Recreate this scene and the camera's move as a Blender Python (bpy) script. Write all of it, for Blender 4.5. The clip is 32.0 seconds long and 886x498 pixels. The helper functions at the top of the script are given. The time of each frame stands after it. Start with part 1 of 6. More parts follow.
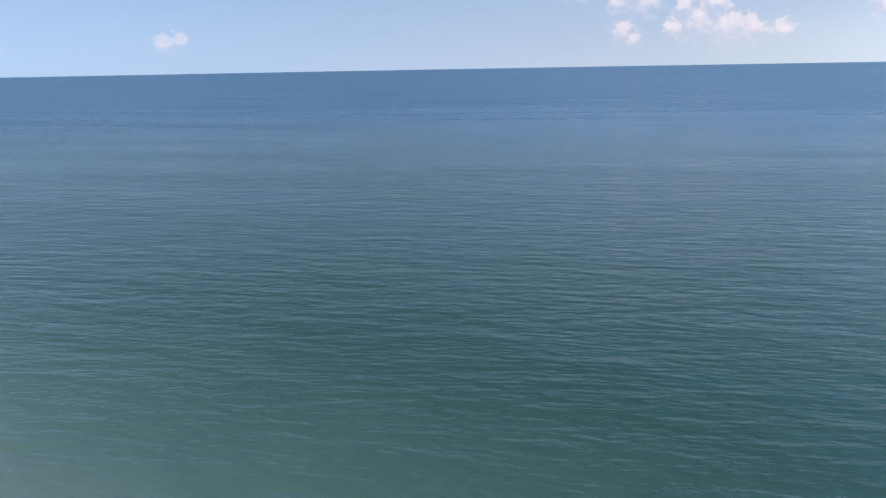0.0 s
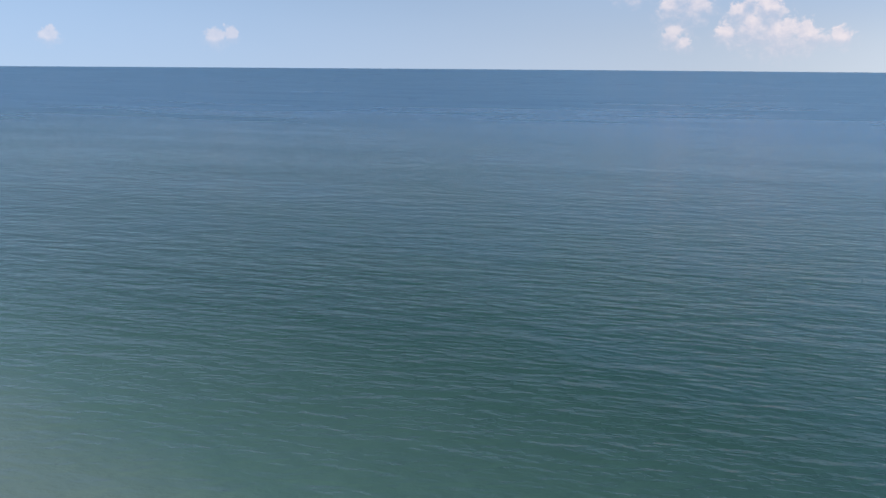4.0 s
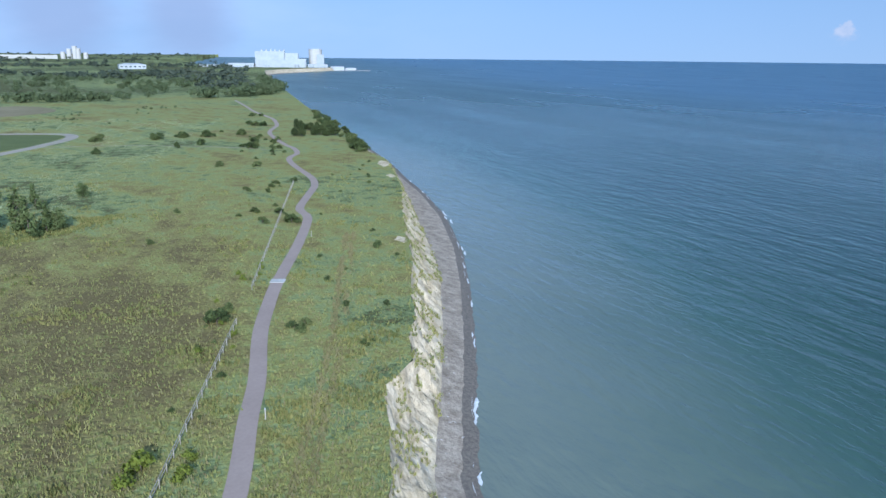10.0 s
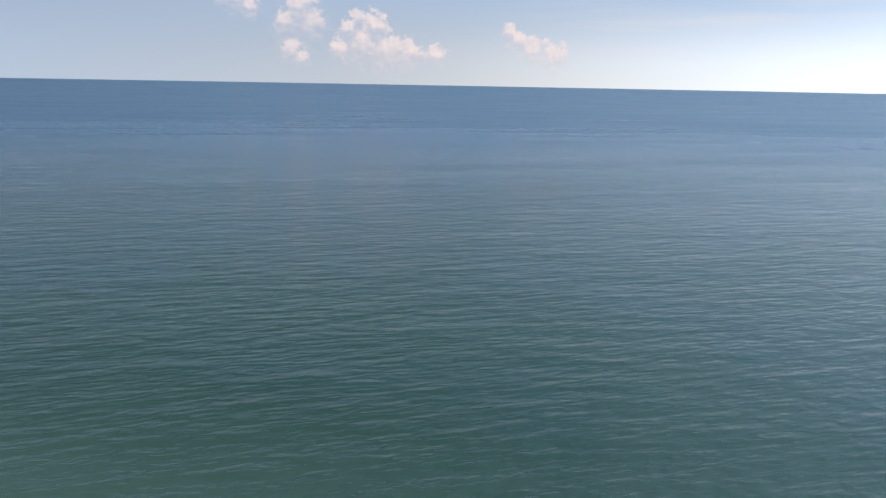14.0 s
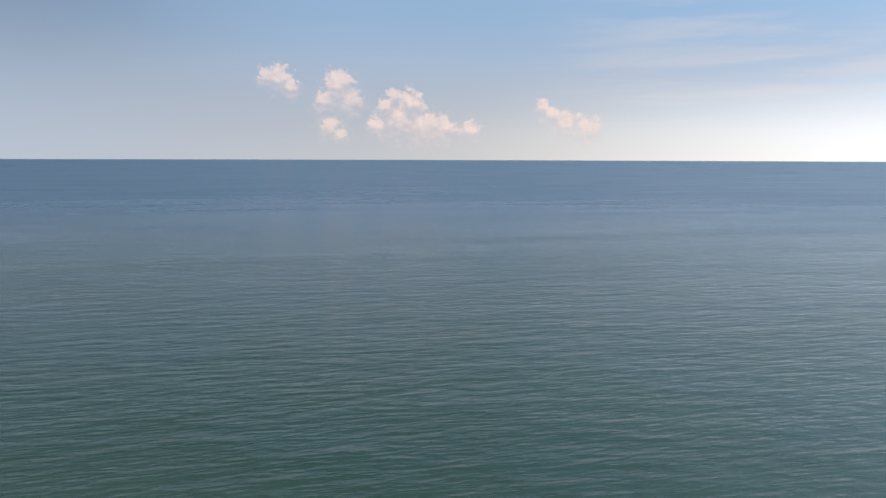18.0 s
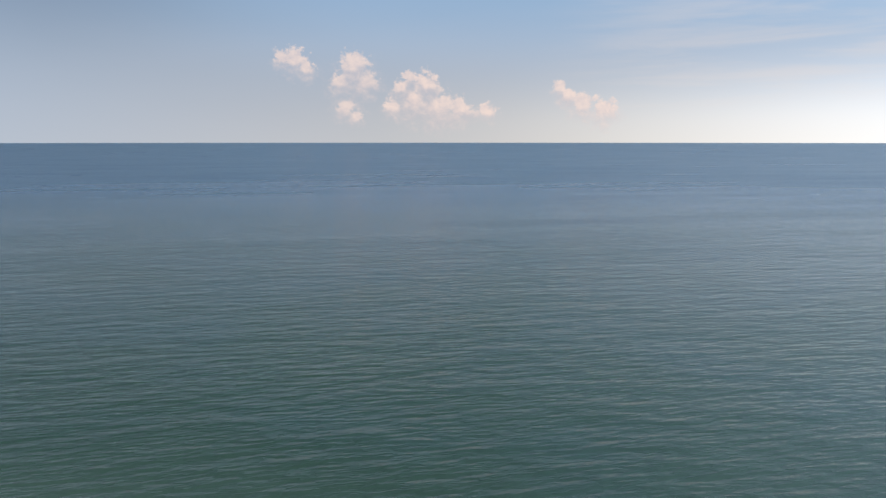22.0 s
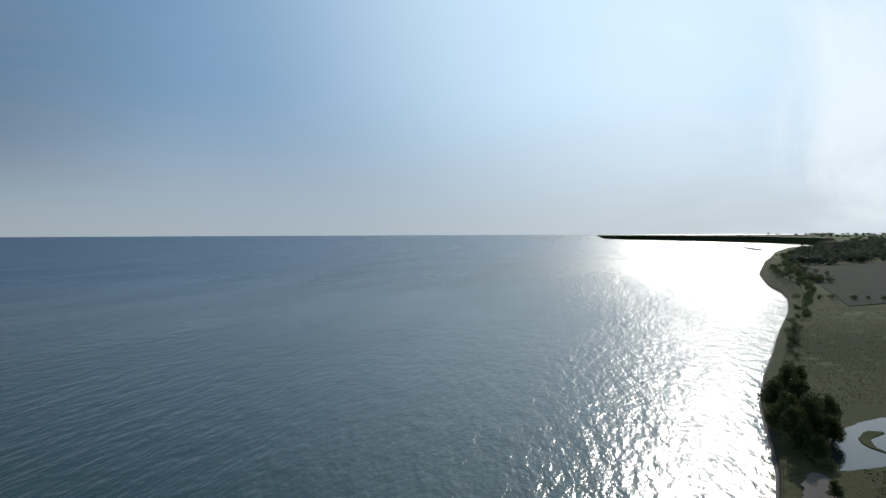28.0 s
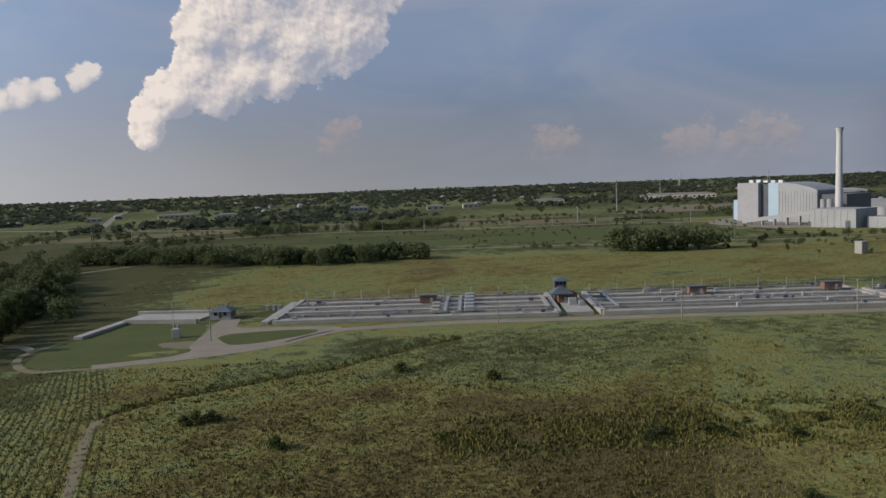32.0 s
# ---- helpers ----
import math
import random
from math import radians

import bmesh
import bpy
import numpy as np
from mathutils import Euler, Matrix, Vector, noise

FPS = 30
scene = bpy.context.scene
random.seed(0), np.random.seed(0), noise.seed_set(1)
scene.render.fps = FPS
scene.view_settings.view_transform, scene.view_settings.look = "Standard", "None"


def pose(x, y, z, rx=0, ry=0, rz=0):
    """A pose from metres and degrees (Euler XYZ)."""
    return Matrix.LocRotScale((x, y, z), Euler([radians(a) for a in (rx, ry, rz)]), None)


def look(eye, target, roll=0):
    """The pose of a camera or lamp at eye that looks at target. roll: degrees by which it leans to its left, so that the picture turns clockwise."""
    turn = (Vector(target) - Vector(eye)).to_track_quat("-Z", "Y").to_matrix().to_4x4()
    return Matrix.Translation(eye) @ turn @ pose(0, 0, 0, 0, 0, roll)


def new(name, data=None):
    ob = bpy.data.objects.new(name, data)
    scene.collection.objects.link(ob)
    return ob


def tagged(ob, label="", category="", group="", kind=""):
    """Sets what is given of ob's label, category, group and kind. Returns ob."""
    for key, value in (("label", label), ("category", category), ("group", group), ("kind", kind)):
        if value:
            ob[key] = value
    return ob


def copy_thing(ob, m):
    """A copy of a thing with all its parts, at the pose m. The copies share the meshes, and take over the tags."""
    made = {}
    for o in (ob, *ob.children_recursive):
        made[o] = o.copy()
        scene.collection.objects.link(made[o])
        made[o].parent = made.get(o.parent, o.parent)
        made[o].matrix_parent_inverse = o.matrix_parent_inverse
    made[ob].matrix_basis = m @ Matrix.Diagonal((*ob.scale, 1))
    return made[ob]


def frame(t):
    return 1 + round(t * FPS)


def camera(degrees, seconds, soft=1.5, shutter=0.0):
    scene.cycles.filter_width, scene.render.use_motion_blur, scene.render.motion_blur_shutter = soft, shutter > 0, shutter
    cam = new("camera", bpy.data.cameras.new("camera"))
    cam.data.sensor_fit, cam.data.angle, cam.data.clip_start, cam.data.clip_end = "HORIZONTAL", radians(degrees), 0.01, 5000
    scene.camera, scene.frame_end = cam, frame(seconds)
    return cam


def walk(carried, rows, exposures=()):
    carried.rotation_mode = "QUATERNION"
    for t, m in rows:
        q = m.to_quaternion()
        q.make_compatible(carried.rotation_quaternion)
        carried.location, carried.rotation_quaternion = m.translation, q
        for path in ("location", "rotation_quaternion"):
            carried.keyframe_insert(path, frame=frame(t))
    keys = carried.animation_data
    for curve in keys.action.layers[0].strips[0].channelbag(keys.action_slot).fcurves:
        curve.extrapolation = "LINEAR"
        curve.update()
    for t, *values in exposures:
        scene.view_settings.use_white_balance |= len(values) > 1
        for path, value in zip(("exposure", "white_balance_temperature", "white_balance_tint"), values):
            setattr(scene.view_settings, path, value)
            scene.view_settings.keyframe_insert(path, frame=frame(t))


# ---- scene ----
cam = camera(61.98, 32.0)
EYE = (0.0, 0.0, 45.0)


def aim(heading, tilt, lean):
    """The hovering camera's pose: heading clockwise from +y, tilt above the horizon, lean to its left, in degrees."""
    h, p = radians(heading), radians(tilt)
    way = Vector((math.sin(h) * math.cos(p), math.cos(h) * math.cos(p), math.sin(p)))
    return look(EYE, Vector(EYE) + way * 100, lean)


TURN = [
    (0, 157.35, -13.87, -1.04), (0.5, 158.2, -12.63, 0.23), (1, 159.05, -11.4, 1.5), (1.5, 160.12, -11.88, 3.24),
    (2, 161.19, -12.37, 4.5), (2.5, 160.28, -12.79, 1.96), (4.5, 150.23, -14.62, 0.99), (5, 143.96, -14.84, 1.39),
    (5.5, 136.76, -14.16, 1.19), (6, 129.1, -13.98, 0.66), (6.5, 112.86, -13.8, 0.5), (6.7, 102.6, -13.6, 0.2),
    (7, 86.01, -13.35, -0.51), (7.3, 70.46, -12.63, -1.13), (7.6, 57.96, -12.83, -1.4), (8, 58.29, -13.4, -1.59),
    (8.5, 66.42, -14.43, -0.03), (9, 75, -15.07, 0.39), (9.5, 85.51, -15.1, 0.47), (10, 99.49, -14.62, 0.57),
    (10.5, 114.88, -14.34, 0.24), (11, 133.12, -14.59, 0.37), (11.5, 152.63, -13.56, 1.32), (12, 170.88, -12.14, 2.29),
    (12.5, 181.87, -11.54, 2.03), (13, 183.75, -12.34, 1.3), (13.5, 183.13, -12.26, 0.81), (14, 182.31, -12.68, 1.05),
    (14.5, 181.7, -13.75, 1.65), (15, 180.59, -8.42, 0.31), (15.5, 180.41, -7.1, -0.09), (17.5, 179.67, -6.07, 0.78),
    (18, 179.43, -7.06, 0.18), (18.5, 179.2, -7.37, -0.22), (19, 178.84, -7.08, -0.09), (19.5, 178.78, -7.26, 0.11),
    (20, 178.6, -6.87, 0.52), (20.5, 178.55, -7.09, 0.34), (21, 178.43, -7.82, -0.26), (21.5, 178.2, -8.12, -0.25),
    (22, 178.19, -8.38, -0), (22.5, 178.02, -8.14, 0.07), (23, 178.01, -7.98, 0.07), (23.5, 178.24, -7.9, 0.1),
    (24, 179, -7.64, -0.27), (24.5, 182.97, -6.53, -0.1), (25, 191.08, -5.92, -0.09), (25.5, 200.26, -4.69, 0.01),
    (27.5, 236.87, -0.45, -0.06), (28, 248.22, -1.25, -0.21), (28.5, 262.36, -1.55, -0.83), (29, 277.57, -2.44, -1.1),
    (29.5, 291.77, -2.69, -1.47), (30, 305.87, -3.12, -2.03), (30.5, 320.5, -3.23, -1.8), (31, 334.69, -3.99, -2.14),
    (31.5, 349.08, -5.08, -2.21), (32, 364.09, -4.73, -2.13),
]
EXPOSURE = [(0.0, 0.62, 5900, 14), (1.0, 0.63, 6150, 15), (2.0, 0.66, 6500, 16), (4.5, 0.52, 5700, 12), (5.0, 0.52, 5350, 11), (6.0, 0.42, 4850, 9), (7.0, 0.4, 5000, 10), (8.0, 0.46, 5600, 14), (9.5, 0.42, 5400, 12), (10.0, 0.4, 5020, 10), (11.0, 0.47, 4580, 9), (11.5, 0.55, 4950, 9), (12.0, 0.57, 5500, 11), (12.5, 0.55, 5800, 13), (13.0, 0.5, 6150, 15), (15.0, 0.55, 6600, 15), (18.0, 0.47, 7050, 17), (25.0, 0.36, 7150, 17), (27.5, -0.75, 6100, 10),
            (28.5, -1.38, 6000, 8), (29.0, -1.6, 5950, 8), (29.5, -1.8, 5900, 8), (30.0, -1.95, 5900, 10), (31.0, -1.25, 6300, 14), (32.0, -0.7, 6700, 16)]
walk(cam, [(t, aim(h, p, r)) for t, h, p, r in TURN], EXPOSURE)

# ---- world, sun ----
SUN_HEADING, SUN_HEIGHT = 268.0, 24.0


def way_to(heading, height):
    h, e = radians(heading), radians(height)
    return Vector((math.sin(h) * math.cos(e), math.cos(h) * math.cos(e), math.sin(e)))


world = bpy.data.worlds.new("world")
world.use_nodes = True
scene.world = world
wn, wl = world.node_tree.nodes, world.node_tree.links


def wmath(op, a, b=None, c=None, clamp=False):
    """A math node of the sky; numbers or outputs go in, the output comes back."""
    nd = wn.new("ShaderNodeMath")
    nd.operation, nd.use_clamp = op, clamp
    for k, v in enumerate((a, b, c)):
        if v is None:
            continue
        if isinstance(v, (int, float)):
            nd.inputs[k].default_value = v
        else:
            wl.new(v, nd.inputs[k])
    return nd.outputs[0]


def wmix(fac, a, b):
    nd = wn.new("ShaderNodeMix")
    nd.data_type = "RGBA"
    for k, v in ((0, fac), (6, a), (7, b)):
        if isinstance(v, tuple):
            nd.inputs[k].default_value = (*v, 1)
        else:
            wl.new(v, nd.inputs[k])
    return nd.outputs[2]


def wnoise(vec, scale, detail=6, stretch=(1, 1, 1), distortion=0.0, rough=0.55):
    mp, nz = wn.new("ShaderNodeMapping"), wn.new("ShaderNodeTexNoise")
    mp.inputs["Scale"].default_value = stretch
    nz.inputs["Scale"].default_value, nz.inputs["Detail"].default_value = scale, detail
    nz.inputs["Distortion"].default_value, nz.inputs["Roughness"].default_value = distortion, rough
    wl.new(vec, mp.inputs[0])
    wl.new(mp.outputs[0], nz.inputs["Vector"])
    return nz.outputs[0]


def wstep(v, lo, hi):
    nd = wn.new("ShaderNodeMapRange")
    nd.interpolation_type = "SMOOTHSTEP"
    nd.inputs[1].default_value, nd.inputs[2].default_value = lo, hi
    wl.new(v, nd.inputs[0])
    return nd.outputs[0]


def lobe_field(vec, lobes):
    """How deep a direction lies within a cloud's lobes (heading, height, radius in degrees)."""
    total = None
    for hd, el, r in lobes:
        d = wn.new("ShaderNodeVectorMath")
        d.operation = "DISTANCE"
        d.inputs[1].default_value = way_to(hd, el)
        wl.new(vec, d.inputs[0])
        f = wmath("MULTIPLY_ADD", d.outputs["Value"], -1 / radians(r), 1.0)
        total = f if total is None else wmath("SMOOTH_MAX", total, f, 0.6)
    return total


w_co = wn.new("ShaderNodeTexCoord")
w_dir = w_co.outputs["Generated"]
w_sep, w_com = wn.new("ShaderNodeSeparateXYZ"), wn.new("ShaderNodeCombineXYZ")
wl.new(w_dir, w_sep.inputs[0])
wl.new(w_sep.outputs[0], w_com.inputs[0])
wl.new(w_sep.outputs[1], w_com.inputs[1])
wl.new(wmath("MULTIPLY_ADD", wmath("MAXIMUM", w_sep.outputs[2], 0.0), 0.87, 0.12), w_com.inputs[2])
w_sky = wn.new("ShaderNodeTexSky")
w_sky.sky_type, w_sky.sun_disc = "NISHITA", False
w_sky.sun_elevation, w_sky.sun_rotation = radians(SUN_HEIGHT), radians(SUN_HEADING)
w_sky.air_density, w_sky.dust_density, w_sky.ozone_density = 1.0, 0.8, 1.2
wl.new(w_com.outputs[0], w_sky.inputs[0])
sky = w_sky.outputs[0]
toward = wn.new("ShaderNodeVectorMath")
toward.operation = "DOT_PRODUCT"
toward.inputs[1].default_value = way_to(SUN_HEADING, SUN_HEIGHT)
wl.new(w_dir, toward.inputs[0])
sunward = toward.outputs["Value"]
# glow of the haze round the sun, wide and near
glow = wmath("MULTIPLY", wmath("POWER", wstep(sunward, 0.0, 1.0), 1.15), 0.6)
sky = wmix(glow, sky, (6.6, 11.4, 16.8))
core = wmath("MULTIPLY", wmath("POWER", wstep(sunward, 0.72, 1.0), 2.3), 0.62)
sky = wmix(core, sky, (22.0, 26.5, 29.0))
# pale haze along the skyline, warmer under the sun
haze = wmath("MULTIPLY", wmath("SUBTRACT", 1.0, wstep(w_sep.outputs[2], -0.03, 0.2)), wmath("MULTIPLY_ADD", wstep(w_sep.outputs[1], -0.5, 0.5), 0.1, 0.6))
sky = wmix(haze, sky, wmix(wstep(sunward, -0.1, 0.75), wmix(wstep(sunward, -0.75, 0.3), (3.6, 4.4, 6.0), (6.0, 5.9, 5.9)), (12.5, 12.2, 11.2)))
# clear blue higher up over the land
clear = wmath("MULTIPLY", wstep(w_sep.outputs[1], -0.2, 0.7), wmath("MULTIPLY", wstep(w_sep.outputs[2], 0.04, 0.2), 0.55))
sky = wmix(clear, sky, wmix(wstep(sunward, 0.2, 0.9), (4.4, 6.9, 10.9), (8.2, 12.2, 16.8)))
# pale clear blue over the open lake, away from the skyline
lakeward = wn.new("ShaderNodeVectorMath")
lakeward.operation = "DOT_PRODUCT"
lakeward.inputs[1].default_value = way_to(190, 12)
wl.new(w_dir, lakeward.inputs[0])
over_lake = wmath("MULTIPLY", wstep(lakeward.outputs["Value"], 0.76, 0.97), wmath("MULTIPLY", wstep(w_sep.outputs[2], 0.02, 0.13), wmath("MULTIPLY_ADD", wstep(w_sep.outputs[2], 0.2, 0.4), -0.8, 0.8)))
sky = wmix(over_lake, sky, wmix(wstep(w_sep.outputs[2], 0.06, 0.2), (3.6, 4.6, 5.8), (2.4, 4.2, 6.4)))
# thin high veil, brightest towards the sun
veil = wmath("MULTIPLY", wstep(wnoise(w_dir, 2.4, 7, (1, 1, 3.0), 0.7), 0.30, 0.78), wmath("MULTIPLY_ADD", wstep(w_sep.outputs[1], -0.35, 0.4), 0.5, 0.03))
veil = wmath("MULTIPLY_ADD", wstep(w_sep.outputs[1], 0.0, 0.7), 0.04, veil)
sky = wmix(veil, sky, wmix(wstep(sunward, 0.3, 0.97), (6.4, 6.9, 8.1), (25.0, 26.0, 26.5)))


def shifted(step):
    """The direction moved a little towards the sun."""
    nd = wn.new("ShaderNodeVectorMath")
    nd.operation = "ADD"
    nd.inputs[1].default_value = way_to(SUN_HEADING, SUN_HEIGHT + 30) * step
    wl.new(w_dir, nd.inputs[0])
    return nd.outputs[0]


def billow(vec, scale):
    """Rounded heads of heaped cloud."""
    warp, vo = wn.new("ShaderNodeVectorMath"), wn.new("ShaderNodeTexVoronoi")
    nz = wn.new("ShaderNodeTexNoise")
    nz.inputs["Scale"].default_value, nz.inputs["Detail"].default_value = scale * 0.8, 5
    wl.new(vec, nz.inputs["Vector"])
    warp.operation = "MULTIPLY_ADD"
    wl.new(nz.outputs["Color"], warp.inputs[0])
    warp.inputs[1].default_value = (0.9 / scale,) * 3
    wl.new(vec, warp.inputs[2])
    vo.inputs["Scale"].default_value = scale
    wl.new(warp.outputs[0], vo.inputs["Vector"])
    return wmath("SUBTRACT", 0.75, vo.outputs["Distance"])


w_sunward, w_near = shifted(0.026), shifted(0.007)


def heads(vec):
    return wmath("ADD", wmath("MULTIPLY", billow(vec, 26), 0.55), wmath("MULTIPLY_ADD", billow(vec, 70), 0.45, wmath("MULTIPLY_ADD", billow(vec, 170), 0.22, wnoise(vec, 60, 9, rough=0.66))))


puff, puff_sun = heads(w_dir), heads(w_near)
# a bright thin sheet of high cloud beside the sun
sheet_depth = lobe_field(w_dir, [(279, 9, 9), (284, 14, 10), (289, 10, 9), (293, 16, 8), (296, 8, 6)])
sheet_body = wmath("MULTIPLY_ADD", wmath("SUBTRACT", wnoise(w_dir, 8, 9, (1.6, 0.7, 0.5), 0.9, 0.62), 0.5), 2.6, sheet_depth)
sky = wmix(wmath("MULTIPLY", wstep(sheet_body, -0.2, 1.0), 0.68), sky, (24.0, 24.5, 24.0))
# heaped clouds over the land: rim-lit towards the sun, melting into the veil on the shaded side
HEAPS = [
    ([(342.72, 5.80, 1.3), (344.38, 7.33, 1.9), (346.44, 9.26, 2.2), (347.83, 7.82, 2.2), (349.89, 8.96, 2.1), (346.68, 11.65, 1.9), (347.92, 13.0, 2.3), (350.16, 12.2, 3.0), (352.11, 8.6, 1.8),
      (353.82, 11.3, 3.4), (342.8, 4.6, 1.3), (357.1, 12.0, 3.4), (352, 16, 4.0), (357, 16, 5.0), (349, 14, 2.6)], 0.46, 0.96, 0.5),
    ([(307.6, 12.7, 1.3), (309.2, 13.2, 1.9), (308.3, 10.6, 1.7), (307.0, 8.5, 1.5), (308.5, 8.0, 2.0), (302.4, 7.4, 1.2), (301.1, 6.1, 1.4), (305.2, 6.7, 1.6), (304.4, 5.2, 1.6), (311.4, 12.0, 1.8), (309.8, 10.9, 2.4), (309.6, 9.2, 2.2), (303.2, 6.3, 1.5)], -0.05, 0.8, 0.28),
    ([(322.1, 11.6, 1.1), (320.2, 10.3, 1.3), (323.4, 10.1, 1.9), (325.5, 10.2, 1.3), (321.8, 9.4, 1.6), (315.2, 9.5, 0.9), (316.3, 9.7, 0.8), (338.7, 8.4, 1.0), (339.4, 8.9, 0.8), (335.1, 7.0, 1.5), (333.7, 6.7, 1.2), (336.6, 7.4, 1.1),
      (332, 13.5, 1.6), (335, 14.2, 1.8), (338, 14.9, 1.6)], 0.1, 0.75, 0.2),
]
for lobes, base, thick, shade in HEAPS:
    depth, depth_sun = lobe_field(w_dir, lobes), lobe_field(w_sunward, lobes)
    big = base > 0.3
    body = wmath("MULTIPLY_ADD", depth, 1.7 if big else 1.15, wmath("MULTIPLY", wmath("SUBTRACT", puff, 0.86), 0.8 if big else 1.15))
    facing = wmath("SUBTRACT", depth, depth_sun)
    rim = wmath("MULTIPLY_ADD", facing, 1.2, base)
    edge = wmath("MULTIPLY", wmath("SUBTRACT", 1.0, wstep(body, 0.03, 0.3)), wmath("MULTIPLY", wstep(facing, 0.05, 0.5), wstep(wmath("SUBTRACT", puff, puff_sun), -0.05, 0.12)))
    lit = wmath("MULTIPLY_ADD", edge, 0.85, wmath("MULTIPLY_ADD", wmath("SUBTRACT", puff, puff_sun), 1.1 if big else 0.45, wmath("MULTIPLY", rim, 0.8)), True)
    cover = wmath("MULTIPLY", wstep(body, -0.03, 0.16 if base != 0.1 else 0.36), wmath("MULTIPLY_ADD", wstep(rim, -0.1, 0.42), thick * (1 - shade), thick * shade))
    sky = wmix(cover, sky, wmix(lit, (7.6, 7.9, 8.8) if big else (4.9, 5.9, 7.6), (15.6, 14.6, 13.2)))
    sky = wmix(wmath("MULTIPLY", wmath("MULTIPLY", edge, cover), 0.8 if base < 0 else 0.1), sky, (38.0, 37.0, 35.0))
# soft rosy clouds low over the lake and in the haze inland
SOFT = [
    [(167.1, 5.84, 0.9), (167.8, 5.3, 0.7), (166.1, 6.0, 0.6), (171.5, 5.34, 1.2), (170.5, 4.33, 0.9), (172.2, 4.3, 1.0), (171.8, 5.9, 0.7), (170.8, 2.4, 0.8), (171.6, 1.8, 0.6)],
    [(177.0, 4.2, 1.0), (175.1, 4.0, 0.7), (176.0, 2.9, 1.3), (177.9, 2.4, 1.4), (174.4, 2.5, 0.8), (179.5, 2.3, 1.0), (181.6, 2.2, 0.7), (175.6, 4.7, 0.5), (187.0, 4.0, 0.5), (187.6, 3.3, 0.7), (188.7, 2.6, 0.9), (190.3, 2.2, 1.0)],
    [(356.5, 4.4, 1.1), (355.8, 3.5, 0.9), (357.3, 4.9, 0.8), (12.6, 3.0, 1.5), (13.9, 3.2, 1.1), (23.4, 2.7, 1.5), (21.8, 2.6, 1.1), (27.0, 2.8, 1.7), (28.8, 2.9, 1.3), (25.4, 2.5, 1.1), (126.9, 1.9, 0.6), (137.6, 2.0, 0.7), (138.7, 2.2, 0.5)],
]
w_up = wn.new("ShaderNodeVectorMath")
w_up.operation, w_up.inputs[1].default_value = "ADD", (0, 0, 0.013)
wl.new(w_dir, w_up.inputs[0])
fine, fine_sun = wnoise(w_dir, 75, 8, (1, 1, 1.25), 0.4, 0.66), wnoise(w_near, 75, 8, (1, 1, 1.25), 0.4, 0.66)
curd = wmath("MULTIPLY_ADD", billow(w_dir, 90), 0.5, wmath("MULTIPLY", billow(w_dir, 210), 0.3))
for lobes, strength in zip(SOFT, (0.7, 0.75, 0.45)):
    depth, above = lobe_field(w_dir, lobes), lobe_field(w_up.outputs[0], lobes)
    body = wmath("MULTIPLY_ADD", wmath("SUBTRACT", fine, 0.44), 2.2, wmath("MULTIPLY_ADD", wmath("SUBTRACT", curd, 0.26), 1.0, depth))
    # heads stand crisp, the undersides melt into the haze
    top = wstep(wmath("SUBTRACT", depth, above), -0.25, 0.55)
    crisp, melt = wstep(body, -0.1, 0.42), wmath("MULTIPLY", wstep(body, -0.8, 1.1), 0.8)
    cover = wmath("MULTIPLY_ADD", wmath("SUBTRACT", crisp, melt), top, melt)
    lit = wmath("MULTIPLY_ADD", wmath("SUBTRACT", fine, fine_sun), 1.8, wmath("MULTIPLY_ADD", top, 0.5, 0.22), True)
    sky = wmix(wmath("MULTIPLY", cover, strength), sky, wmix(lit, (5.1, 5.0, 5.5), (7.9, 6.8, 6.3)))
# thin level streaks low in the south-west
westing = wn.new("ShaderNodeVectorMath")
westing.operation, westing.inputs[1].default_value = "DOT_PRODUCT", way_to(206, 4.5)
wl.new(w_dir, westing.inputs[0])
streak = wmath("MULTIPLY", wstep(wnoise(w_dir, 3.6, 6, (1, 1, 11), 0.3), 0.42, 0.68), wmath("MULTIPLY", wstep(westing.outputs["Value"], 0.93, 0.99), 0.24))
sky = wmix(wmath("MULTIPLY", streak, wstep(w_sep.outputs[2], 0.025, 0.06)), sky, (7.2, 6.7, 6.3))
# a low grey-violet bank over the eastern land
bank_depth = lobe_field(w_dir, [(38, 2.6, 5), (47, 3.2, 5), (56, 3.6, 5), (64, 3.4, 5), (73, 3.0, 4.5), (81, 2.4, 4)])
bank_body = wmath("MULTIPLY_ADD", wmath("SUBTRACT", wnoise(w_dir, 16, 6, (1, 1, 2.5)), 0.5), 0.45, bank_depth)
sky = wmix(wmath("MULTIPLY", wstep(bank_body, -0.15, 0.7), 0.62), sky, (3.5, 3.9, 5.0))
wl.new(sky, wn["Background"].inputs[0])
wn["Background"].inputs[1].default_value = 0.085

sun = new("sun", bpy.data.lights.new("sun", "SUN"))
sun.data.energy, sun.data.angle, sun.data.color = 4.8, radians(0.55), (1.0, 0.9, 0.76)
sun_way = way_to(SUN_HEADING, SUN_HEIGHT)
sun.matrix_world = look(sun_way * 100, (0, 0, 0))


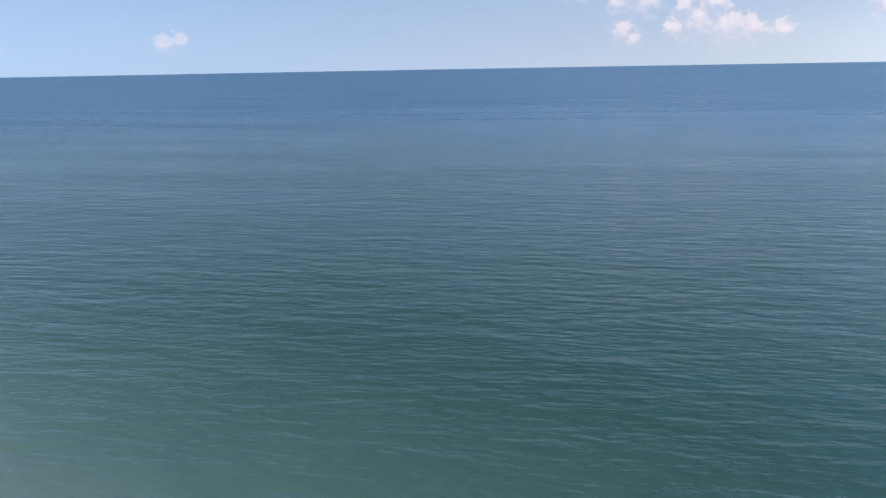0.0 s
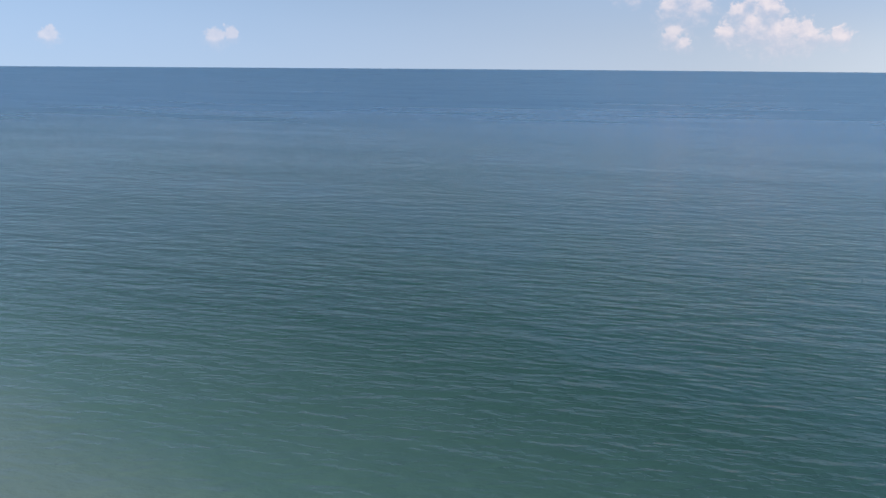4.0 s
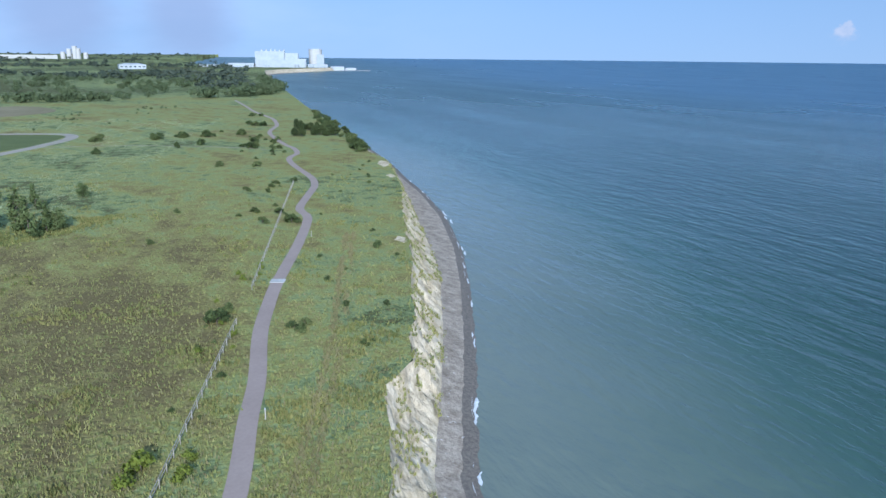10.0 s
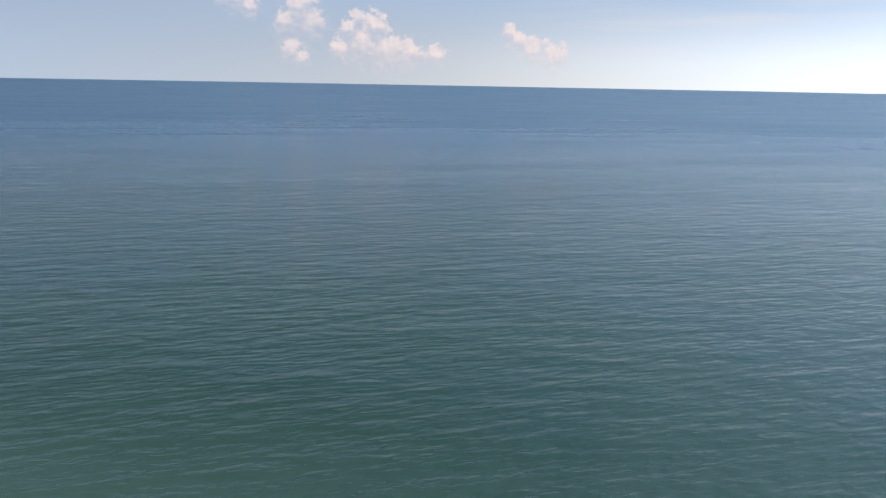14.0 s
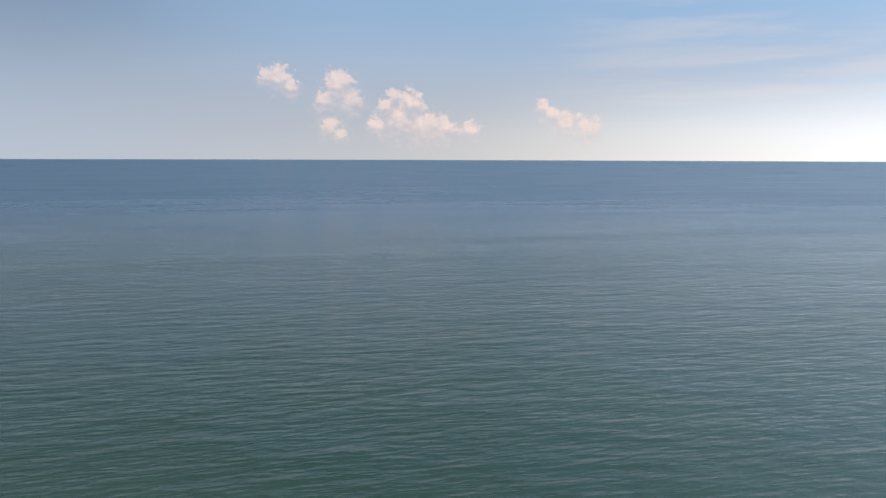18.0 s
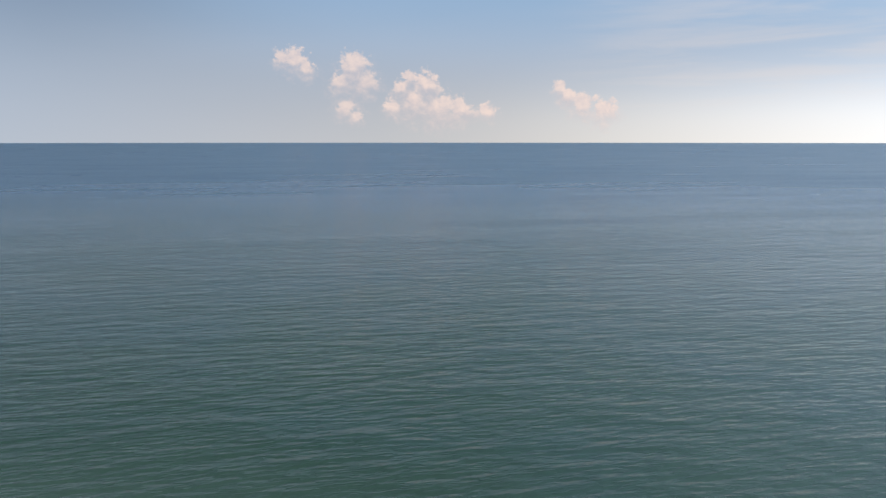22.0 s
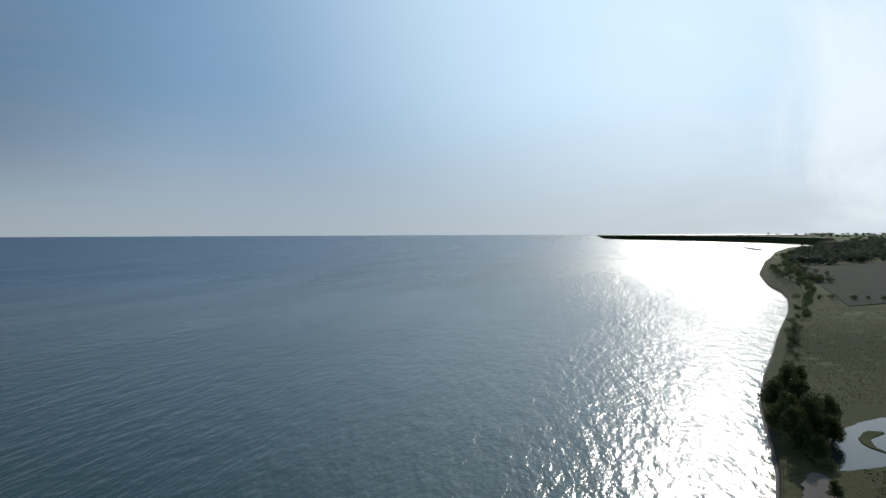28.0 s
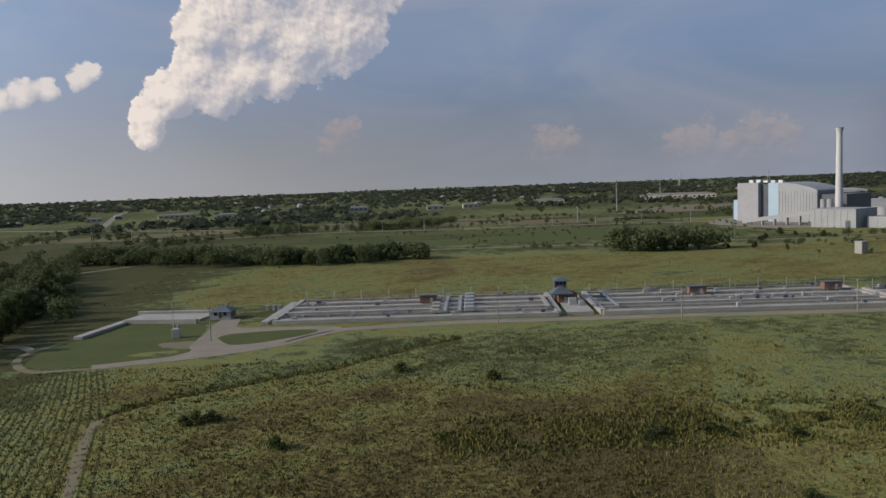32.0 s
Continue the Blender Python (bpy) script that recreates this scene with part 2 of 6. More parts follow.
# ---- materials ----
def material(name, colours, scale=1.0, rough=0.85, bump=0.0, bump_scale=0.0, metallic=0.0, stretch=(1, 1, 1), coarse=0.0,
             per_object=0.0, per_island=0.0, specular=0.4, through_light=0.0):
    """A surface whose colour runs through the given ones by noise at two scales (metres), with relief."""
    m = bpy.data.materials.new(name)
    m.use_nodes = True
    n, l = m.node_tree.nodes, m.node_tree.links
    b = n["Principled BSDF"]
    b.inputs["Roughness"].default_value, b.inputs["Metallic"].default_value = rough, metallic
    b.inputs["Specular IOR Level"].default_value = specular
    co, mp = n.new("ShaderNodeTexCoord"), n.new("ShaderNodeMapping")
    mp.inputs["Scale"].default_value = stretch
    l.new(co.outputs["Object"], mp.inputs["Vector"])
    fine = n.new("ShaderNodeTexNoise")
    fine.inputs["Scale"].default_value, fine.inputs["Detail"].default_value = 1 / scale, 7
    fine.inputs["Roughness"].default_value = 0.62
    l.new(mp.outputs[0], fine.inputs["Vector"])
    value = fine.outputs[0]
    if coarse:
        wide = n.new("ShaderNodeTexNoise")
        wide.inputs["Scale"].default_value, wide.inputs["Detail"].default_value = 1 / coarse, 4
        l.new(mp.outputs[0], wide.inputs["Vector"])
        mix = n.new("ShaderNodeMath")
        mix.operation, mix.inputs[1].default_value = "MULTIPLY_ADD", 0.5
        half = n.new("ShaderNodeMath")
        half.operation, half.inputs[1].default_value = "MULTIPLY", 0.5
        l.new(wide.outputs[0], half.inputs[0])
        l.new(value, mix.inputs[0])
        l.new(half.outputs[0], mix.inputs[2])
        value = mix.outputs[0]
    for amount, source in ((per_object, "ShaderNodeObjectInfo"), (per_island, "ShaderNodeNewGeometry")):
        if amount:
            info, add = n.new(source), n.new("ShaderNodeMath")
            add.operation, add.inputs[1].default_value = "MULTIPLY_ADD", amount
            l.new(info.outputs["Random" if per_object == amount and source == "ShaderNodeObjectInfo" else "Random Per Island"], add.inputs[0])
            l.new(value, add.inputs[2])
            off = n.new("ShaderNodeMath")
            off.operation, off.inputs[1].default_value = "SUBTRACT", amount / 2
            l.new(add.outputs[0], off.inputs[0])
            value = off.outputs[0]
    ramp = n.new("ShaderNodeValToRGB")
    e = ramp.color_ramp.elements
    while len(e) < len(colours):
        e.new(0.5)
    for i, c in enumerate(colours):
        e[i].position = 0.34 + 0.32 * i / max(1, len(colours) - 1)
        e[i].color = (*c, 1)
    l.new(value, ramp.inputs[0])
    l.new(ramp.outputs[0], b.inputs["Base Color"])
    if bump:
        rough_n = n.new("ShaderNodeTexNoise")
        rough_n.inputs["Scale"].default_value, rough_n.inputs["Detail"].default_value = 1 / (bump_scale or scale), 6
        l.new(mp.outputs[0], rough_n.inputs["Vector"])
        bm_n = n.new("ShaderNodeBump")
        bm_n.inputs["Strength"].default_value, bm_n.inputs["Distance"].default_value = 1.0, bump
        l.new(rough_n.outputs[0], bm_n.inputs["Height"])
        l.new(bm_n.outputs[0], b.inputs["Normal"])
    if through_light:
        thin, blend = n.new("ShaderNodeBsdfTranslucent"), n.new("ShaderNodeMixShader")
        l.new(ramp.outputs[0], thin.inputs["Color"])
        blend.inputs[0].default_value = through_light
        l.new(b.outputs[0], blend.inputs[1])
        l.new(thin.outputs[0], blend.inputs[2])
        l.new(blend.outputs[0], n["Material Output"].inputs["Surface"])
    return m


def water_material(name, far, deep, shoal, silt, wave=1.12, rough=0.12):
    """Open water: reflecting skin with wind waves over water whose colour turns silty where the attribute 'shoal' rises
    and bluer where it falls.
    """
    m = bpy.data.materials.new(name)
    m.use_nodes = True
    n, l = m.node_tree.nodes, m.node_tree.links
    b = n["Principled BSDF"]
    b.inputs["Roughness"].default_value, b.inputs["IOR"].default_value = rough, 1.333
    if wave > 0.5:
        chop_at = n.new("ShaderNodeAttribute")
        chop_at.attribute_name = "chop"
        gust_map, gust, gust_mix = n.new("ShaderNodeMapping"), n.new("ShaderNodeTexNoise"), n.new("ShaderNodeMath")
        gust_co = n.new("ShaderNodeTexCoord")
        gust_map.vector_type = "TEXTURE"
        gust_map.inputs["Scale"].default_value, gust_map.inputs["Rotation"].default_value = (5, 1, 1), (0, 0, radians(10))
        gust.inputs["Scale"].default_value, gust.inputs["Detail"].default_value = 1 / 60.0, 6
        l.new(gust_co.outputs["Object"], gust_map.inputs["Vector"])
        l.new(gust_map.outputs[0], gust.inputs["Vector"])
        gust_mix.operation, gust_mix.inputs[1].default_value = "MULTIPLY_ADD", 0.16
        l.new(gust.outputs[0], gust_mix.inputs[0])
        l.new(chop_at.outputs["Fac"], gust_mix.inputs[2])
        l.new(gust_mix.outputs[0], b.inputs["Roughness"])
    co = n.new("ShaderNodeTexCoord")
    height = None
    for size, stretch, turn, weight in ((13.0, (3.6, 1, 1), 10, 0.1), (4.6, (3.4, 1, 1), 15, 0.32), (2.5, (3.2, 1, 1), 11, 0.44), (1.2, (2.6, 1, 1), 22, 0.4), (0.45, (1.5, 1, 1), 4, 0.38)):
        mp, nz = n.new("ShaderNodeMapping"), n.new("ShaderNodeTexNoise")
        mp.vector_type = "TEXTURE"
        mp.inputs["Scale"].default_value, mp.inputs["Rotation"].default_value = stretch, (0, 0, radians(turn))
        nz.inputs["Scale"].default_value, nz.inputs["Detail"].default_value = 1 / size, 2
        l.new(co.outputs["Object"], mp.inputs["Vector"])
        l.new(mp.outputs[0], nz.inputs["Vector"])
        add = n.new("ShaderNodeMath")
        add.operation, add.inputs[1].default_value = "MULTIPLY_ADD", weight * size / 3.0
        l.new(nz.outputs[0], add.inputs[0])
        if height:
            l.new(height, add.inputs[2])
        else:
            add.inputs[2].default_value = 0
        height = add.outputs[0]
    bump = n.new("ShaderNodeBump")
    bump.inputs["Strength"].default_value, bump.inputs["Distance"].default_value = 1.0, wave
    l.new(height, bump.inputs["Height"])
    l.new(bump.outputs[0], b.inputs["Normal"])
    at = n.new("ShaderNodeAttribute")
    at.attribute_name = "shoal"
    cloud = n.new("ShaderNodeTexNoise")
    cloud.inputs["Scale"].default_value, cloud.inputs["Detail"].default_value = 1 / 45.0, 5
    l.new(co.outputs["Object"], cloud.inputs["Vector"])
    mixv = n.new("ShaderNodeMath")
    mixv.operation, mixv.inputs[1].default_value = "MULTIPLY_ADD", 0.16
    sub = n.new("ShaderNodeMath")
    sub.operation, sub.inputs[1].default_value = "SUBTRACT", 0.08
    l.new(cloud.outputs[0], mixv.inputs[0])
    l.new(at.outputs["Fac"], mixv.inputs[2])
    l.new(mixv.outputs[0], sub.inputs[0])
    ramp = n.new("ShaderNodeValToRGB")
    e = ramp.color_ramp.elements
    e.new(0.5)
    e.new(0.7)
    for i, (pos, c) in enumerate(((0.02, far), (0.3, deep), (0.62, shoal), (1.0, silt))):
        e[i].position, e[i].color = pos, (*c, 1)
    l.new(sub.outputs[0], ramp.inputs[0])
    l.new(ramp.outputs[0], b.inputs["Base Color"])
    return m


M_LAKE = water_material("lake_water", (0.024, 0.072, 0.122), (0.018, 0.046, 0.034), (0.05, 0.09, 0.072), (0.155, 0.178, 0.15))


def meadow_material():
    """Rough grassland: lush, plain or brown with weeds by a vertex attribute, its darkest end used for the backlit
    west, mottled at three scales.
    """
    m = bpy.data.materials.new("meadow")
    m.use_nodes = True
    n, l = m.node_tree.nodes, m.node_tree.links
    b = n["Principled BSDF"]
    b.inputs["Roughness"].default_value, b.inputs["Specular IOR Level"].default_value = 0.95, 0.08
    co, at = n.new("ShaderNodeTexCoord"), n.new("ShaderNodeAttribute")
    at.attribute_name = "weed_shade"
    total = at.outputs["Fac"]
    fields = []
    for size, detail, gain in ((26.0, 5, 0.8), (5.0, 7, 1.4), (0.9, 4, 0.9)):
        nz = n.new("ShaderNodeTexNoise")
        nz.inputs["Scale"].default_value, nz.inputs["Detail"].default_value = 1 / size, detail
        l.new(co.outputs["Object"], nz.inputs["Vector"])
        fields.append(nz)
        add = n.new("ShaderNodeMath")
        add.operation, add.inputs[1].default_value = "MULTIPLY_ADD", gain
        l.new(nz.outputs[0], add.inputs[0])
        l.new(total, add.inputs[2])
        sub = n.new("ShaderNodeMath")
        sub.operation, sub.inputs[1].default_value = "SUBTRACT", gain / 2
        l.new(add.outputs[0], sub.inputs[0])
        total = sub.outputs[0]
    ramp = n.new("ShaderNodeValToRGB")
    e = ramp.color_ramp.elements
    for _ in range(4):
        e.new(0.5)
    tones = ((0.0, (0.076, 0.077, 0.031)), (0.17, (0.118, 0.142, 0.06)), (0.32, (0.186, 0.214, 0.092)), (0.5, (0.204, 0.206, 0.068)), (0.72, (0.182, 0.16, 0.058)), (1.0, (0.122, 0.098, 0.042)))
    for i, (p, c) in enumerate(tones):
        e[i].position, e[i].color = p, (*c, 1)
    l.new(total, ramp.inputs[0])
    l.new(ramp.outputs[0], b.inputs["Base Color"])
    bump = n.new("ShaderNodeBump")
    bump.inputs["Strength"].default_value, bump.inputs["Distance"].default_value = 1.0, 0.5
    l.new(fields[2].outputs[0], bump.inputs["Height"])
    l.new(bump.outputs[0], b.inputs["Normal"])
    return m


M_MEADOW = meadow_material()
M_LAWN = material("lawn", [(0.075, 0.095, 0.034), (0.105, 0.12, 0.044)], 1.5, 0.95, 0.05, 0.3, coarse=14, specular=0.1)
M_CLAY = material("bluff_clay", [(0.19, 0.155, 0.085), (0.40, 0.325, 0.215), (0.53, 0.44, 0.31), (0.60, 0.52, 0.39)], 1.6, 0.95, 0.5, 1.2, coarse=7, specular=0.1)
M_SHINGLE = material("shingle", [(0.15, 0.122, 0.095), (0.27, 0.225, 0.175), (0.4, 0.345, 0.275)], 0.5, 0.95, 0.18, 0.35, coarse=2.2, specular=0.15)
M_DARKSHORE = material("dark_shingle", [(0.04, 0.036, 0.03), (0.07, 0.064, 0.055)], 0.8, 0.95, 0.08, 0.3, coarse=5, specular=0.04)
M_BANK = material("grassy_bank", [(0.045, 0.05, 0.022), (0.075, 0.08, 0.03), (0.11, 0.105, 0.05)], 1.4, 0.95, 0.3, 0.8, coarse=8, specular=0.08)
M_DECK = material("stained_concrete", [(0.21, 0.18, 0.15), (0.30, 0.262, 0.22), (0.40, 0.36, 0.305)], 1.2, 0.9, 0.01, 0.2, coarse=6)
M_WET = material("wet_shingle", [(0.1, 0.087, 0.073), (0.18, 0.155, 0.128)], 0.5, 0.8, 0.05, 0.25, specular=0.15)
M_PATH = material("path_asphalt", [(0.225, 0.172, 0.142), (0.28, 0.218, 0.182)], 0.6, 0.9, 0.01, 0.05, coarse=6)
M_GRAVEL = material("gravel", [(0.205, 0.178, 0.14), (0.30, 0.265, 0.212)], 0.8, 0.95, 0.02, 0.1, coarse=8)
M_CONCRETE = material("concrete", [(0.30, 0.29, 0.27), (0.42, 0.41, 0.38)], 0.7, 0.85, 0.01, 0.2, coarse=5)
M_BRICK = material("red_brick", [(0.185, 0.098, 0.066), (0.25, 0.143, 0.1)], 0.5, 0.9, 0.01, 0.1, coarse=3)
M_BLUEROOF = material("blue_metal_roof", [(0.05, 0.118, 0.17), (0.078, 0.155, 0.21)], 1.0, 0.45, 0.01, 0.4, coarse=6)
M_SLATE = material("slate_blue_roof", [(0.085, 0.115, 0.145), (0.12, 0.15, 0.18)], 1.0, 0.6, 0.01, 0.4, coarse=6)
M_WHITE = material("white_cladding", [(0.29, 0.315, 0.33), (0.37, 0.385, 0.39)], 2.0, 0.6, coarse=15)
M_GREYCLAD = material("grey_cladding", [(0.30, 0.31, 0.33), (0.36, 0.37, 0.39)], 2.0, 0.5, coarse=12)
M_DARKCLAD = material("dark_cladding", [(0.08, 0.09, 0.11), (0.11, 0.12, 0.14)], 2.0, 0.45, coarse=12)
M_BLUECLAD = material("pale_blue_cladding", [(0.33, 0.47, 0.58), (0.40, 0.54, 0.64)], 2.0, 0.5, coarse=12)
M_LEAF = material("leaves", [(0.042, 0.056, 0.02), (0.068, 0.088, 0.03), (0.1, 0.12, 0.042)], 1.2, 0.85, per_object=0.25, specular=0.2, through_light=0.4)
M_BARK = material("bark", [(0.07, 0.055, 0.04), (0.13, 0.105, 0.08)], 0.3, 0.95, 0.02, 0.1)


# ---- land form ----
SHORE = [(-4900, -900), (-4000, -690), (-3800, -500), (-3500, 0), (-3000, 300), (-2300, 250), (-1942, 98), (-1573, 51), (-1049, 26),
         (-822, 29), (-704, 40), (-573, 34), (-443, 21), (-378, 16), (-303, 9), (-253, 7), (-188, 9), (-151, 7), (-110, 2), (-60, -5),
         (0, -12), (87, -18), (108, -22), (132, -27), (173, -34), (210, -39), (256, -42), (305, -41), (342, -38), (400, -35), (440, -31),
         (542, -18), (703, 0), (993, 30), (1394, 78), (2300, 140), (2550, 60), (2750, -40), (2900, -140), (3000, -100), (3100, 100), (4900, 300)]
EDGE = [(-4900, -880), (-4000, -670), (-3800, -480), (-3500, 20), (-3000, 320), (-2300, 270), (-1942, 116), (-1573, 66), (-1049, 38),
        (-822, 40), (-704, 50), (-573, 44), (-443, 30), (-378, 24), (-303, 15), (-253, 12), (-188, 16), (-151, 15), (-110, 12), (-60, 4),
        (0, -3), (72, -6.5), (88, -7.4), (96, -8), (104, -12.9), (116, -13.7), (123, -15.7), (136, -16.6), (167, -20.4), (209, -23),
        (252, -27.6), (273, -28.6), (329, -29.3), (360, -23.3), (440, -17.9), (542, -5.2), (703, 12.4), (993, 41), (1394, 89), (2300, 160),
        (2550, 80), (2750, -20), (2900, -110), (3000, -70), (3100, 120), (4900, 320)]
LAKE = -11.0


def along(pts, x):
    """The polyline's y at x."""
    return float(np.interp(x, [p[0] for p in pts], [p[1] for p in pts]))


def ease(a, b, v):
    v = min(1.0, max(0.0, (v - a) / (b - a)))
    return v * v * (3 - 2 * v)


GULLY = [(40, 128), (77, 130), (96, 127), (114, 126), (133, 111), (180, 92), (206, 70), (245, 60)]


DITCH = [(-64, 156), (-60, 164), (-51, 172), (-39, 178), (-24, 187), (-16, 191), (-8, 201), (1, 207), (10, 215), (24, 223)]


def ground_z(x, y):
    """The height of the land: level bluff top, a low creek mouth to the west, a shallow gully, and a slow rise inland."""
    r = math.hypot(x, y)
    z = -8.0 * (1 - ease(85, 190, math.hypot(x + 215, (y - 50) * 0.9))) if x < 0 else 0.0
    if r > 1100:
        z += 42 * min(1.0, (r - 1100) / 3700.0) ** 1.15 + 5 * ease(1100, 2200, r) * noise.noise((x / 900, y / 900, 0))
    if 30 < x < 260 and 50 < y < 150:
        z -= 1.6 * math.exp(-((y - along(GULLY, x)) / 7.0) ** 2) * ease(30, 60, x) * (1 - ease(215, 255, x))
    if 30 < y < 224 and -260 < x < 235:
        z += 0.55 * noise.noise((x / 24, y / 24, 11)) * ease(30, 55, y) * (1 - ease(205, 222, y)) * ease(-260, -200, x)
    if -72 < x < 30 and 140 < y < 226:
        z -= 1.7 * math.exp(-((y - along(DITCH, x)) / 3.4) ** 2) * ease(-68, -56, x) * (1 - ease(12, 24, x))
    if x < -2200 and y < 1500:
        z = min(z, 27.0)
    if r > 2200 and x > 2200 and y < 600:
        z *= 0.1
    return z


def edge_y(x):
    """The bluff's brink, with its bites and noses."""
    y = along(EDGE, x)
    if 40 < x < 420:
        y += 0.9 * noise.noise((x / 5.0, 3.1, 0)) + 0.5 * noise.noise((x / 1.7, 8.1, 0))
    return y


def spread(lo, hi, fine_lo, fine_hi, step, grow):
    """Numbers from lo to hi, step apart in the fine stretch and ever wider outside it."""
    out, v, s = [], fine_lo, step
    while v < fine_hi:
        out.append(v)
        v += step
    s = step
    while v < hi:
        out.append(v)
        s *= grow
        v += s
    out.append(hi)
    v, s = fine_lo, step
    while True:
        s *= grow
        v -= s
        if v <= lo:
            break
        out.insert(0, v)
    out.insert(0, lo)
    return out


def sheet(name, verts, nx, ny, mat, smooth=True):
    """A grid of nx by ny points as one mesh."""
    faces = [(i * ny + j, (i + 1) * ny + j, (i + 1) * ny + j + 1, i * ny + j + 1) for i in range(nx - 1) for j in range(ny - 1)]
    me = bpy.data.meshes.new(name)
    me.from_pydata(verts, [], faces)
    me.materials.append(mat)
    if smooth:
        me.polygons.foreach_set("use_smooth", [True] * len(faces))
    return new(name, me)


COLS = spread(-4850, 4850, -420, 520, 3.0, 1.06)
OFFS = spread(0, 4900, 0, 330, 3.5, 1.06)[1:]
OFFS = [0, 1.2] + [o for o in OFFS if o > 1.5]
verts = []
for x in COLS:
    e = edge_y(x)
    for o in OFFS:
        verts.append((x, e + o, ground_z(x, e + o)))
ground = tagged(sheet("ground", verts, len(COLS), len(OFFS), M_MEADOW), "rough meadow of green and brown weeds on the bluff top", "meadow", kind="structure")

weed_shade = []
for vx, vy, vz in verts:
    w = 0.5 + 0.42 * noise.noise((vx / 60, vy / 60, 3)) + 0.22 * noise.noise((vx / 17, vy / 17, 6))
    w += 0.3 * noise.noise(((vx * 0.6 - vy * 0.8) / 9, (vx * 0.8 + vy * 0.6) / 70, 4))
    if 20 < vx < 260 and 14 < vy < 140:
        w += 0.34 * ease(14, 30, vy) * (1 - ease(-14, -2, vy - along(GULLY, vx))) * (1 - ease(170, 250, vx))
    if -30 < vx < 420 and vy > 60:
        w -= 0.24 * ease(4, 14, vy - along(GULLY, max(40, vx))) * (1 - ease(215, 232, vy)) * ease(-30, 30, vx)
    if -80 < vx < 60 and 90 < vy < 190:
        w += 0.3 * ease(-60, -20, vx) * (1 - ease(150, 180, vy))
    # western land darkened in colour, painting the shade of fields seen against the sun
    if vx < -60:
        w -= 0.72 * (1 - ease(-110, -66, vx)) * (1 - 0.6 * ease(450, 900, vy))
    # darker tone inland of the service road
    if vx < 330 and vy > 225:
        w -= 0.44 * ease(225, 300, vy)
    if vx > 20 and vy < 222:
        w = max(w, 0.22)
    if -170 < vx < 520 and 296 < vy < 520:
        w += 0.55 * ease(296, 312, vy) * (1 - ease(450, 520, vy)) * ease(-170, -125, vx) * (1 - ease(420, 520, vx))
    rr = math.hypot(vx, vy)
    if rr > 750:
        k = ease(750, 1100, rr)
        w = w * (1 - k) + k * (0.1 + 0.5 * noise.noise((vx / 260, vy / 260, 3)))
    weed_shade.append(w)
att = ground.data.attributes.new("weed_shade", "FLOAT", "POINT")
att.data.foreach_set("value", weed_shade)

def strand(x):
    """How wide the beach is: broad under the clay bluff, a thin strip to the west."""
    return 4.2 - 3.4 * (1 - ease(-130, -50, x))


BX = spread(-4850, 4850, 40, 400, 0.8, 1.09)
FALL = 16
verts = []
for x in BX:
    top, bottom = edge_y(x), along(SHORE, x) + strand(x)
    if 60 < x < 340:
        bottom = max(along(SHORE, x) + 4.2, along([(85, -13.8), (116, -19.4), (141, -23.9), (179, -29.4), (206, -31.1), (243, -32.3), (299, -33.7), (340, -34.5)], x))
    zt = ground_z(x, top)
    for j in range(FALL + 1):
        t = j / FALL
        rib = abs(noise.noise((x / 7.5, t * 0.9, 2.0))) * 1.25 + 0.5 * abs(noise.noise((x / 2.2, t * 2.2, 5.0))) + 0.3 * noise.noise((x / 1.1, t * 6, 6.0))
        prof = t ** 1.25
        y = top + (bottom - top) * prof + (rib - 0.4) * 2.5 * math.sin(math.pi * t) ** 0.8
        z = zt + 0.05 * (1 - t) + (LAKE + 1.5 - zt) * (0.10 * t + 0.90 * t ** 0.85) + 0.5 * noise.noise((x / 3.0, t * 5, 9.0)) * math.sin(math.pi * t)
        verts.append((x, y, z))
west_i = next(i for i, x in enumerate(BX) if x > -60)
bank = tagged(sheet("bank", verts[:(west_i + 1) * (FALL + 1)], west_i + 1, FALL + 1, M_BANK), "low grassy bank above the western shore", "bank", kind="structure")
verts = verts[west_i * (FALL + 1):]
bluff = tagged(sheet("bluff", verts, len(BX) - west_i, FALL + 1, M_CLAY), "eroded cream clay bluff face with tufts of weeds", "cliff", kind="structure")


def strip_of(name, outer, inner, zo, zi, mat, steps=4):
    vs = []
    for x in BX:
        for j in range(steps + 1):
            t = j / steps
            vs.append((x, inner(x) + (outer(x) - inner(x)) * t, zi + (zo - zi) * t + 0.06 * noise.noise((x / 2.0, t * 4, 1.0))))
    return sheet(name, vs, len(BX), steps + 1, mat)


def toe_y(x):
    b = along(SHORE, x) + strand(x)
    if 60 < x < 340:
        b = max(b, along([(85, -13.8), (116, -19.4), (141, -23.9), (179, -29.4), (206, -31.1), (243, -32.3), (299, -33.7), (340, -34.5)], x))
    return b + 0.4


def wash_y(x):
    return along(SHORE, x) + 0.35 * noise.noise((x / 6.0, 0, 4.0)) + 0.25 * noise.noise((x / 1.9, 0, 7.0))


shingle = tagged(strip_of("beach", lambda x: wash_y(x) + min(0.5, strand(x) * 0.35), toe_y, LAKE + 0.45, LAKE + 1.7, M_SHINGLE), "grey shingle beach below the bluff", "beach", kind="structure")
shingle.data.materials.append(M_DARKSHORE)
for f in shingle.data.polygons:
    f.material_index = 1 if f.center.x < -75 else 0
tagged(strip_of("wet_beach", lambda x: wash_y(x) - strand(x) - 0.3, lambda x: wash_y(x) + min(0.5, strand(x) * 0.35), LAKE - 0.45, LAKE + 0.45, M_WET, 3), "dark wet shingle at the water's edge", "beach", kind="structure")

